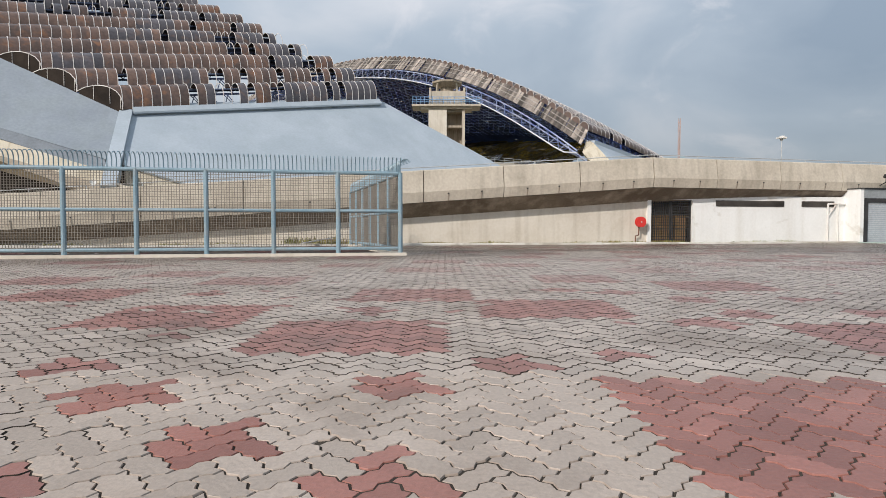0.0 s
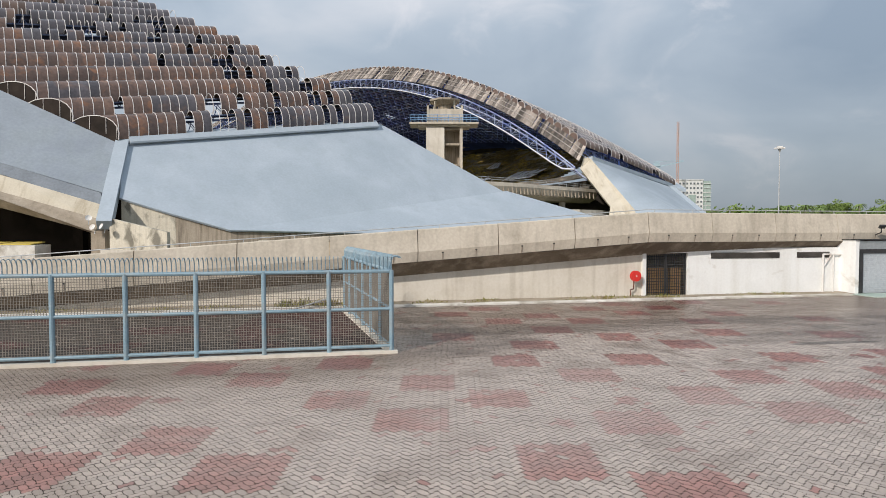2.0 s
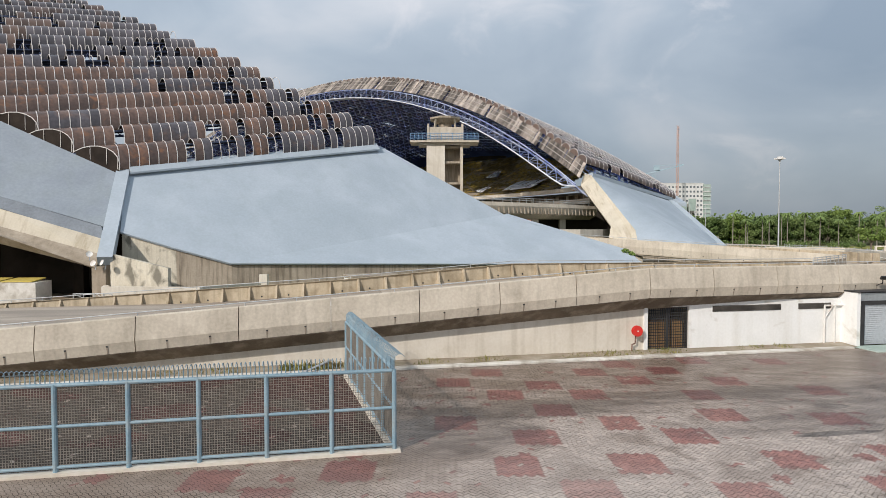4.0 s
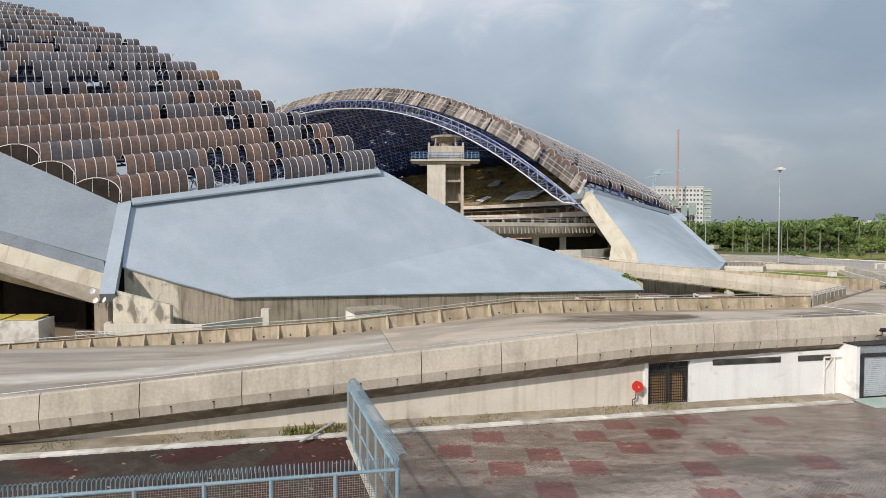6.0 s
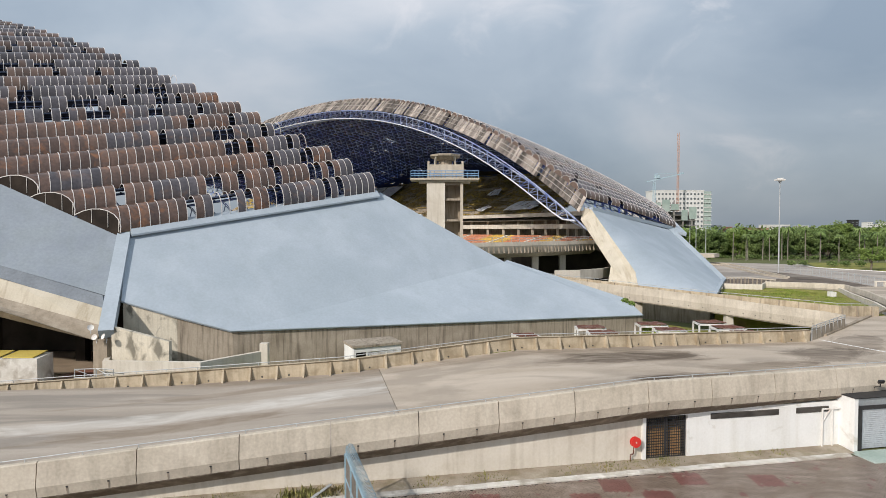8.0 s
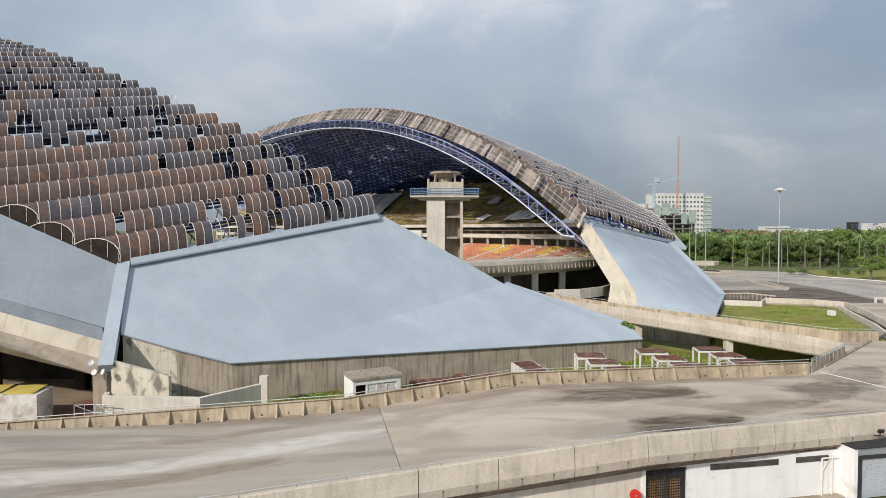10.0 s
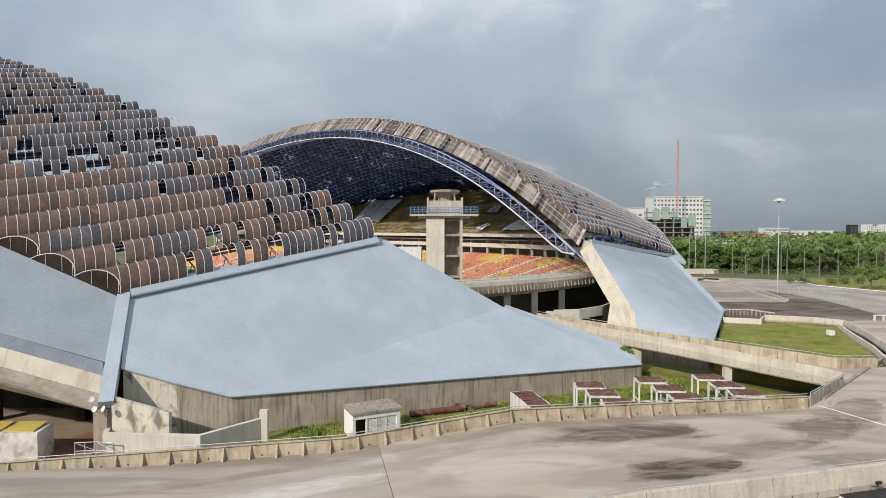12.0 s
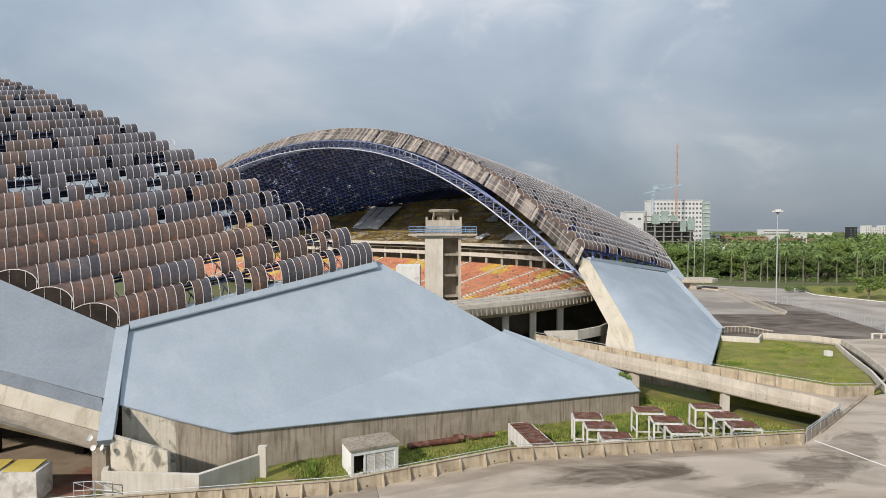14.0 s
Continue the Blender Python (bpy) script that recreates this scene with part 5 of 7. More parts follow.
g.pipe([MW @ Vector(p) for p in ((9.75, -0.1, 0), (9.75, -0.1, 1.95), (10.8, -0.1, 1.95))], 0.045, 8)
g.pipe([MW @ Vector(p) for p in ((9.75, -0.1, 1.3), (10.2, -0.1, 1.9))], 0.03, 6)
g.pipe([MW @ Vector(p) for p in ((10.35, -0.1, 0), (10.35, -0.1, 1.95))], 0.035, 8)
tagged(g.make("drain_pipe", M_WHITE_METAL), "white drain pipe bent along the wall", "pipe")
garage = tagged(empty("garage", MW @ Vector((12, 0, 0))), "white garage bay with a grey roller shutter", "garage")
g = Geo()
for b in ((10.8, -0.95, -0.05, 11.0, 0.3, 2.68), (16.2, -0.95, -0.05, 18.5, 0.3, 2.68), (11.0, 0.0, -0.05, 16.2, 0.3, 2.22)):
    g.box(*b, mat=MW)
g.make("wall", M_WHITE, garage)
g = Geo()
g.prism([MW @ Vector(p) for p in ((11.0, -0.95, 2.64), (16.2, -0.95, 2.64), (16.2, -0.72, 2.22), (11.0, -0.72, 2.22))], MW.to_3x3() @ Vector((0, 0.08, 0)))
g.make("header", M_SHUTTER, garage, "sloping grey sheet header")
g = Geo()
g.box(10.75, -1.03, 2.68, 18.6, 0.3, 2.72, mat=MW)
g.make("roof_edge", M_DARK, garage)
g = Geo()
g.box(11.0, -0.85, 0, 11.35, -0.62, 2.22, mat=MW)
g.box(11.35, -0.75, 2.02, 16.2, -0.62, 2.22, mat=MW)
g.make("frame", M_DARK, garage, "dark frame")
for k in range(20):
    g = Geo()
    g.box(11.35, -0.68, 0.02 + k * 0.1, 16.2, -0.64, 0.11 + k * 0.1, mat=MW)
    g.make("slat", M_SHUTTER, garage)
g = Geo()
g.box(10.5, -2.4, 0.0, 18.5, -0.96, 0.035, mat=MW)
tagged(g.make("apron", M_GREEN_CONC), "pale green concrete apron before the garage", "apron", kind="structure")
fl = tagged(empty("floodlight", (22.3, 30.4, 3.0)), "small black floodlight on an arm on the parapet", "floodlight")
g = Geo()
g.pipe([(22.4, 30.35, 2.95), (22.4, 30.0, 3.05), (22.3, 29.85, 3.3)], 0.025, 6)
g.make("arm", M_DARK, fl)
g = Geo()
g.box(-0.14, -0.05, -0.09, 0.14, 0.05, 0.09, mat=Matrix.Translation((22.3, 29.8, 3.35)) @ Matrix.Rotation(radians(35), 4, "X"))
g.make("lamp_head", M_DARK, fl)
# kerb
kerb = tagged(empty("kerb", (0, 24.9, 0)), "whitewashed concrete kerb at the edge of the paving", "kerb", kind="structure")
KP = [(-24, 20.0, 0), (-16.5, 21.5, 0), (9.3, 26.65, 0), (20.4, 28.75, 0)]
krng = random.Random(4)
M_KERB = surf("dirty whitewash", (0.56, 0.53, 0.47), (0.74, 0.72, 0.67), 1.2, 0.9, 14, 0.3, stain=((0.30, 0.25, 0.19), 0.8, 0.7), vary=0.12)
x = -24.0
while x < 20:
    a, b = lerp_path(KP, x + 0.005), lerp_path(KP, min(x + 0.995, 20.4))
    g = Geo()
    h = 0.085 + krng.uniform(-0.012, 0.012)
    g.sweep([(0.17, -0.05), (0.17, h - 0.02), (0.15, h), (-0.17, h), (-0.17, -0.05)], [a, b])
    g.make("kerbstone", M_KERB, kerb)
    x += 1.0
M_EARTH = surf("verge earth", (0.28, 0.23, 0.17), (0.44, 0.385, 0.31), 0.8, 0.95, 14, 0.4, stain=((0.19, 0.165, 0.085), 1.2, 0.45))
g = Geo()
for k in range(len(KP) - 1):
    a, b = Vector(KP[k]), Vector(KP[k + 1])
    g.face([a + Vector((0, 0.1, 0.05)), b + Vector((0, 0.1, 0.05)), b + Vector((0, 1.9, 0.06)), a + Vector((0, 1.9, 0.06))])
tagged(g.make("verge", M_EARTH), "narrow earth verge with weeds at the wall's foot", "verge", kind="structure")


def blades(g, x, y, z, h, rnd, spread=0.16, n=5):
    for _ in range(n):
        a = rnd.uniform(0, 6.283)
        bx, by = x + rnd.uniform(-spread, spread), y + rnd.uniform(-spread, spread)
        w = rnd.uniform(0.015, 0.04) * (h / 0.3) ** 0.5
        lx, ly = math.cos(a) * h * 0.45, math.sin(a) * h * 0.45
        k = len(g.v)
        hh = h * rnd.uniform(0.6, 1.15)
        g.v += [(bx - math.sin(a) * w, by + math.cos(a) * w, z), (bx + math.sin(a) * w, by - math.cos(a) * w, z), (bx + lx * 0.4 + math.sin(a) * w * 0.7, by + ly * 0.4 - math.cos(a) * w * 0.7, z + hh * 0.6), (bx + lx, by + ly, z + hh)]
        g.f += [(k, k + 1, k + 2), (k, k + 2, k + 3)]
        g.m += [0, 0]


rnd = random.Random(11)
g = Geo()
for _ in range(900):
    x = rnd.uniform(-20, 19.5)
    if noise.noise(Vector((x * 0.35, 3, 1))) < -0.05:
        continue
    p = lerp_path(KP, x)
    blades(g, x, p.y + rnd.uniform(0.3, 1.35), 0.05, rnd.uniform(0.02, 0.09) + max(0.0, 0.15 * noise.noise(Vector((x * 0.7, 1.0, 9)))), rnd)
for _ in range(90):
    x = rnd.uniform(-6.6, -4.0)
    blades(g, x, lerp_path(KP, x).y + rnd.uniform(0.2, 0.9), 0.05, rnd.uniform(0.12, 0.35), rnd)
tagged(g.make("weeds", M_WEED), "tufts of low green weeds along the wall", "weeds", kind="stuff")
plank = Geo()
plank.beam((-5.6, 22.9, 0.13), (-4.6, 24.6, 0.35), 0.14, 0.03)
tagged(plank.make("plank", M_GALV), "pale plank leaning across the kerb", "plank")
# ---- yard ----
g = Geo()
g.prism([(-16, 40.2, -0.02), (-6, 39.8, -0.02), (5, 43, -0.02), (28, 46.2, -0.02), (36, 55, -0.02), (18, 80, -0.02), (10, 78, -0.02), (-14, 46, -0.02)], (0, 0, -0.03))
tagged(g.make("lawn", M_GRASS), "overgrown grass in the sunken yard", "lawn", kind="structure")
g = Geo()
cnt = 0
while cnt < 9500:
    x, y = rnd.uniform(-14, 34), rnd.uniform(40.5, 66)
    lo = lerp_path(BACK, min(x, 28.2)).y + 0.4 + (max(0, x - 28.3) * 1.15)
    hi = 46.2 + 0.405 * (x + 16.4) if x < 21 else 70
    if y < lo or y > hi or (x > 21 and y > 88 - x * 0.95):
        continue
    cnt += 1
    if noise.noise(Vector((x * 0.2, y * 0.2, 2))) < -0.25:
        continue
    blades(g, x, y, -0.02, rnd.uniform(0.08, 0.26) + max(0, 0.7 * noise.noise(Vector((x * 0.45, y * 0.45, 5))) - 0.1), rnd, 0.3, 8)
rn2 = random.Random(77)
for _ in range(2600):
    x, y = rn2.uniform(20, 35), rn2.uniform(46, 66)
    if y < 46.6 + max(0, x - 28.3) * 1.2 or y > 88 - x * 0.95:
        continue
    blades(g, x, y, -0.02, rn2.uniform(0.12, 0.34) + max(0, 0.6 * noise.noise(Vector((x * 0.4, y * 0.4, 3)))), rn2, 0.35, 8)
tagged(g.make("long_grass", M_BLADE), "long uncut green grass", "grass", kind="stuff")
g = Geo()
POLY2 = [(44, 92.5), (49.5, 90.3), (54.6, 88), (57.2, 85.2), (53.4, 77.5), (49.8, 68.6), (46, 61.2), (43.1, 59.1), (38.8, 58.3), (34.1, 61.9), (30.2, 65.3), (32.3, 69.3)]
g.prism([(x, y, 2.1) for x, y in POLY2], (0, 0, -2.16))
tagged(g.make("lawn", M_GRASS), "raised patch of rough grass behind the footbridge", "lawn", kind="structure")
g = Geo()
for _ in range(8200):
    x, y = rnd.uniform(31, 56.5), rnd.uniform(58.5, 90)
    if y < (58.5 + (38.8 - x) * 0.8 if x < 38.8 else 58.6 + (x - 38.8) * 0.1 if x < 43 else 60 + (x - 44.6) * 2.12) or y > 68 + (x - 31.4) * 1.92 or y > 89.5 - max(0, x - 50) * 0.55:
        continue
    edge = noise.noise(Vector((x * 0.25, y * 0.25, 6)))
    if edge < -0.12 and rnd.random() < 0.6:
        continue
    blades(g, x, y, 2.1, rnd.uniform(0.04, 0.13) + max(0, 0.45 * edge - 0.08), rnd, 0.3, 8)
tagged(g.make("long_grass", M_BLADE), "long uncut green grass", "grass", kind="stuff")
g = Geo()
g.sweep([(0, 0), (0, 0.75), (-0.25, 0.75), (-0.25, 0)], [(57.0, 85.0, 1.9), (53.6, 77.2, 1.9), (50.0, 68.4, 1.9), (46.4, 61.2, 1.9)])
tagged(g.make("retaining_wall", M_CONC_PALE), "low pale concrete retaining wall round the grass patch", "wall", kind="structure")
edge_parapet = tagged(empty("parapet", (54, 80, 2.4)), "precast concrete parapet round the raised forecourt's edge", "parapet", kind="structure")
EP = [Vector((x, y, 3.08)) for x, y in ((49.4, 90.5), (55.6, 88.0), (58.1, 85.2), (56.4, 80.6), (54.7, 75.9), (52.8, 71.7), (50.9, 67.4), (48.6, 63.6), (46.2, 59.6))]
for a, b in zip(EP, EP[1:]):
    d = (b - a).normalized() * 0.015
    g = Geo()
    g.sweep([(0, 0), (0.05, -0.05), (0.17, -0.72), (0.06, -1.0), (-0.6, -1.0), (-0.6, -0.66), (-0.24, -0.62), (-0.2, 0)], [a + d, b - d])
    g.make("parapet_panel", M_CONC, edge_parapet)
g = Geo()
g.box(51.5, 78.2, 2.05, 52.2, 79.0, 2.75)
tagged(g.make("junction_box", M_WHITE_METAL), "small white metal box at the grass patch's edge", "box")
g = Geo()
g.sweep([(0, 0), (0, 0.85), (-0.25, 0.85), (-0.25, 0)], [(42.4, 89.0, 2.05), (47.3, 87.3, 2.05), (49.6, 90.6, 2.05)])
tagged(g.make("low_wall", M_CONC_PALE), "low pale concrete wall beside the slab", "wall", kind="structure")
balus = tagged(empty("balustrade", (48, 94, 2.4)), "low grey balustrade behind the concrete wall", "balustrade")
BP = [Vector(p) for p in ((45.8, 95.2, 2.4), (49.4, 95.4, 2.4), (51.4, 91.2, 2.4))]
g = Geo()
g.sweep([(0, 0.75), (0, 0.92), (-0.2, 0.92), (-0.2, 0.75)], BP)
g.make("coping", M_CONC, balus)
for a, b in zip(BP, BP[1:]):
    for k in range(6):
        p = a.lerp(b, k / 6)
        g = Geo()
        g.box(p.x - 0.08, p.y - 0.08, 2.1, p.x + 0.08, p.y + 0.08, 3.16)
        g.make("post", M_CONC_DARK, balus)
g = Geo()
g.prism([(44.2, 92.5, 2.3), (49.2, 90.6, 2.3), (51.5, 91.0, 2.3), (49.5, 95.5, 2.3), (45.6, 95.3, 2.3)], (0, 0, -2.3))
tagged(g.make("landing", M_FORE), "dark landing beside the slab's foot", "landing", kind="structure")

kiosk = tagged(empty("kiosk", (-5.5, 45.6, 0)), "small white concrete hut with a louvred shutter and dark doorway", "hut")
MK = Matrix.Translation((-6.7, 44.7, -0.06)) @ Matrix.Rotation(radians(25.5), 4, "Z")
g = Geo()
g.box(0, 0, 0, 0.2, 2.5, 2.1, mat=MK)
g.box(3.55, 0, 0, 3.85, 2.5, 2.1, mat=MK)
g.box(0.2, 2.3, 0, 3.55, 2.5, 2.1, mat=MK)
g.box(0.2, 0, 1.72, 3.55, 0.25, 2.1, mat=MK)
g.box(1.05, 0.02, 0, 1.15, 0.25, 1.75, mat=MK)
g.box(0.2, 0, 0, 3.55, 0.25, 0.3, mat=MK)
g.make("wall", M_WHITE, kiosk)
# Sheet added inside the hut; its near-black colour stands for the interior shade.
g = Geo()
g.box(0.22, 0.7, 0.1, 3.5, 0.8, 2.08, mat=MK)
g.make("partition", M_END, kiosk, "added near-black sheet that shades the hut's opening")
for x in (1.92, 2.72):
    g = Geo()
    g.box(x - 0.04, 0.05, 0.3, x + 0.04, 0.14, 1.72, mat=MK)
    g.make("mullion", M_WHITE_METAL, kiosk)
g = Geo()
g.box(-0.12, -0.12, 2.1, 3.97, 2.62, 2.28, mat=MK)
g.make("roof", M_CONC_DARK, kiosk, "stained concrete roof slab")
for k in range(14):
    g = Geo()
    g.box(1.15, 0.08, 0.31 + k * 0.1, 3.55, 0.13, 0.395 + k * 0.1, mat=MK)
    g.make("slat", M_WHITE_METAL, kiosk)
pipe = Geo()
pipe.tube((-2.7, 50.6, 0.3), (1.6, 52.2, 0.32), 0.26, 10)
pipe.tube((1.3, 52.2, 0.4), (2.1, 52.5, 0.4), 0.34, 10)
pipe.tube((2.0, 52.5, 0.3), (5.0, 53.6, 0.3), 0.22, 10)
tagged(pipe.make("rusty_pipe", M_RUST), "long rusty flanged pipe lying in the grass", "pipe")


def rack(name, lx, ly, h):
    """A white steel frame with a rusted top."""
    root = local_empty(name)
    for x in (0.06, lx - 0.06):
        for y in (0.06, ly - 0.06):
            g = Geo()
            g.box(x - 0.07, y - 0.07, 0, x + 0.07, y + 0.07, h)
            g.make("leg", M_WHITE_METAL, root)
    g = Geo()
    for a, b in (((0, 0), (lx, 0.12)), ((0, ly - 0.12), (lx, ly)), ((0, 0), (0.12, ly)), ((lx - 0.12, 0), (lx, ly))):
        g.box(a[0], a[1], h - 0.06, b[0], b[1], h + 0.1)
    g.make("top_frame", M_WHITE_METAL, root)
    g = Geo()
    for a, b in (((0.05, 0.03), (lx - 0.05, 0.1)), ((0.03, 0.05), (0.1, ly - 0.05)), ((lx - 0.1, 0.05), (lx - 0.03, ly - 0.05))):
        g.box(a[0], a[1], 0.6, b[0], b[1], 0.72)
    g.make("low_rail", M_WHITE_METAL, root)
    r2 = random.Random(lx * 10)
    for i in range(6):
        g = Geo()
        x0 = 0.12 + (lx - 0.24) * i / 6
        z = h + 0.11 + r2.uniform(-0.02, 0.1)
        g.prism([(x0, 0.12, z), (x0 + (lx - 0.24) / 6 * 0.96, 0.12, z + r2.uniform(-0.04, 0.06)), (x0 + (lx - 0.24) / 6 * 0.96, ly - 0.12, z + r2.uniform(-0.05, 0.05)), (x0, ly - 0.12, z)], (0, 0, 0.03))
        g.make("top_plate", M_RUST, root, "rusted top plate")
    return root


rack1 = tagged(rack("equipment_rack", 2.6, 1.9, 2.3), "white steel equipment frame with a rusted top, standing in grass", "equipment frame", group="equipment frames")
places = [(13.1, 52.4), (13.7, 50.2), (14.3, 47.9), (19.2, 54.2), (19.9, 51.8), (20.5, 49.4), (25.0, 55.3), (25.6, 52.9), (26.1, 50.7)]
for i, (x, y) in enumerate(places):
    m = pose(x - 1.3, y - 0.9, -0.06 - 0.1 * (i % 3), 0, 0, -6 + 3 * (i % 2))
    if i == 0:
        rack1.matrix_basis = m
    else:
        copy_thing(rack1, m)
tank = tagged(local_empty("cooling_unit"), "long white cooling unit with a rusted open top", "cooling unit")
g = Geo()
for b in ((0, 0, 0.9, 2.6, 0.1, 2.3), (0, 4.2, 0.9, 2.6, 4.3, 2.3), (0, 0.1, 0.9, 0.1, 4.2, 2.3), (2.5, 0.1, 0.9, 2.6, 4.2, 2.3)):
    g.box(*b)
g.make("casing", M_WHITE_METAL, tank)
for k in range(9):
    g = Geo()
    g.box(0.1, 0.15 + k * 0.46, 2.22 + 0.03 * (k % 3), 2.5, 0.5 + k * 0.46, 2.28 + 0.03 * (k % 3))
    g.make("top_plate", M_RUST, tank, "rusted plate")
for x in (0.1, 2.5):
    for y in (0.1, 2.1, 4.2):
        g = Geo()
        g.box(x - 0.08, y - 0.08, 0, x + 0.08, y + 0.08, 0.9)
        g.make("leg", M_WHITE_METAL, tank)
tank.matrix_basis = pose(7.5, 45.3, -0.06, 0, 0, 13) @ Matrix.Diagonal((0.76, 1.5, 0.88, 1))
for i in range(14):
    g = Geo()
    x, y = rnd.uniform(9.5, 13), rnd.uniform(47.5, 50.5)
    g.tube((x, y, 0.25), (x + rnd.uniform(-0.5, 0.5), y + rnd.uniform(-0.5, 0.5), 0.3 + rnd.uniform(0, 0.5)), rnd.uniform(0.18, 0.32), 8)
    tagged(g.make("scrap_drum", M_RUST), "rusty drum-shaped scrap part lying in grass", "scrap", group="scrap parts")


def leaf_ball(g, c, r, n, size, rnd, squash=0.8):
    for _ in range(n):
        d = Vector((rnd.gauss(0, 1), rnd.gauss(0, 1), rnd.gauss(0, 1))).normalized() * r * rnd.uniform(0.55, 1.05)
        p = Vector(c) + Vector((d.x, d.y, d.z * squash))
        u = Vector((rnd.gauss(0, 1), rnd.gauss(0, 1), rnd.gauss(0, 0.6))).normalized()
        w = u.cross(Vector((rnd.gauss(0, 1), rnd.gauss(0, 1), rnd.gauss(0, 1)))).normalized()
        s = size * rnd.uniform(0.6, 1.3)
        k = len(g.v)
        g.v += [tuple(p - u * s), tuple(p + w * s * 0.5), tuple(p + u * s), tuple(p - w * s * 0.5)]
        g.f.append((k, k + 1, k + 2, k + 3))
        g.m.append(0)


bush = Geo()
for c, r in (((19.6, 63.2, 3.3), 0.42), ((20.1, 63.0, 3.0), 0.4), ((19.3, 63.4, 3.0), 0.36), ((19.7, 63.1, 2.7), 0.45)):
    leaf_ball(bush, c, r * 1.15, 420, 0.13, rnd)
tagged(bush.make("bush", M_LEAF_LIGHT), "small green bush sprouting at the slab's tip", "bush")
for c in ((14.6, 46.6), (20.9, 47.6), (22.6, 52.2), (26.9, 49.6), (23.6, 50.0)):
    b = Geo()
    for _ in range(4):
        leaf_ball(b, (c[0] + rnd.uniform(-0.5, 0.5), c[1] + rnd.uniform(-0.4, 0.4), 0.5 + rnd.uniform(0, 0.5)), 0.5, 90, 0.12, rnd)
    tagged(b.make("bush", M_LEAF_LIGHT), "weedy green bush growing among the racks", "bush", group="yard bushes")

# ---- foot of the near stand ----
g = Geo()
g.prism([(-19.6, 42.3, 3.0), (-24.0, 42.8, 4.0), (-24.0, 42.8, -0.06), (-19.6, 42.3, -0.06)], (0.05, 0.35, 0))
tagged(g.make("stair_wall", M_MOULD), "pale concrete stair wall with black mould", "wall", kind="structure")
g = Geo()
g.box(-25.3, 42.7, -0.06, -24.3, 44.0, 3.1)
tagged(g.make("buttress", M_CONC_MID), "concrete foot of the sloping rib", "buttress", kind="structure")
g = Geo()
g.sweep([(0, 0), (0, 1.8), (-0.35, 1.8), (-0.35, 0)], [(-25.0, 44.0, -0.06), (-24.0, 41.6, -0.06), (-16.9, 41.2, -0.06), (-13.6, 45.1, -0.06)])
g.box(-13.9, 44.9, -0.06, -13.3, 45.4, 2.35)
tagged(g.make("low_wall", M_CONC_PALE), "low pale concrete wall round the sunken court", "wall", kind="structure")
gate2 = tagged(empty("steel_gate", (-24.6, 41.3, 0)), "small grey steel tube gate beside the low wall", "gate")
for k, (a, b) in enumerate((((-25.6, 41.0), (-24.3, 41.2)), ((-24.2, 41.2), (-22.9, 41.0)))):
    g = Geo()
    a, b = Vector((*a, 0)), Vector((*b, 0))
    for z in (0.15, 0.7, 1.3):
        g.tube(a + Vector((0, 0, z)), b + Vector((0, 0, z)), 0.035, 6)
    for t in (0, 0.5, 1):
        p = a.lerp(b, t)
        g.tube(p + Vector((0, 0, -0.06)), p + Vector((0, 0, 1.33)), 0.035, 6)
    g.tube(a + Vector((0, 0, 1.3)), b + Vector((0, 0, 0.7)), 0.025, 6)
    g.make("leaf_frame", M_GALV, gate2)
M_TAN = surf("tan paving", (0.26, 0.20, 0.14), (0.36, 0.28, 0.20), 0.3, 0.9, 10, stain=((0.10, 0.08, 0.06), 0.25, 0.6), spots=((-26.5, 44.5, 3.2, 3.6, 0, 0.8, (0.26, 0.10, 0.07), 0.85, 0.1),))
g = Geo()
g.prism([(-62, 38.7, -0.02), (-25.2, 39.0, -0.02), (-25.2, 70, -0.02), (-80, 70, -0.02)], (0, 0, -0.03))
tagged(g.make("floor", M_TAN), "tan and red paved floor running under the stand", "floor", kind="structure")
# Walls and ceiling added so the space under the stand stays dark.
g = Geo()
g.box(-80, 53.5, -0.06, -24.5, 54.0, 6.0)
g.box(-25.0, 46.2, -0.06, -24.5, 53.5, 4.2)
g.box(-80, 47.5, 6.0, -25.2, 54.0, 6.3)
# Near-black base stands for shade, on the columns too.
M_SHADE_BLACK = surf("shade-black concrete", (0.02, 0.017, 0.014), (0.042, 0.035, 0.028), 0.5, 0.95, 10)
tagged(g.make("wall_void", M_SHADE_BLACK), "added near-black walls and ceiling giving the shade under the stand", "wall", kind="structure")
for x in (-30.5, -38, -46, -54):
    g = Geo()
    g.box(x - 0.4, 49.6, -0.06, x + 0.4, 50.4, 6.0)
    tagged(g.make("column", M_SHADE_BLACK), "concrete column under the stand, coloured near-black for the shade", "column", group="columns under the stand")
M_LID = surf("yellow lid", (0.52, 0.40, 0.08), (0.60, 0.47, 0.13), 0.8, 0.7)
store = tagged(empty("storage_box", (-31, 43, 0)), "white container with a yellow lid beside the ramp", "container")
g = Geo()
g.prism([(-36, 40.6, 2.1), (-28.0, 40.7, 2.1), (-28.4, 43.0, 2.1), (-36, 42.7, 2.1)], (0, 0, -2.16))
g.make("body", M_KERB, store)
for x0 in (-36.4, -34.0, -31.6):
    g = Geo()
    g.prism([(x0 + 1.1, 40.85, 2.12), (x0 + 3.2, 40.9, 2.12), (x0 + 3.0, 42.7, 2.25), (x0 + 1.0, 42.6, 2.25)], (0, 0, 0.06))
    g.make("lid", M_LID, store, "faded yellow lid")
dish_root = None
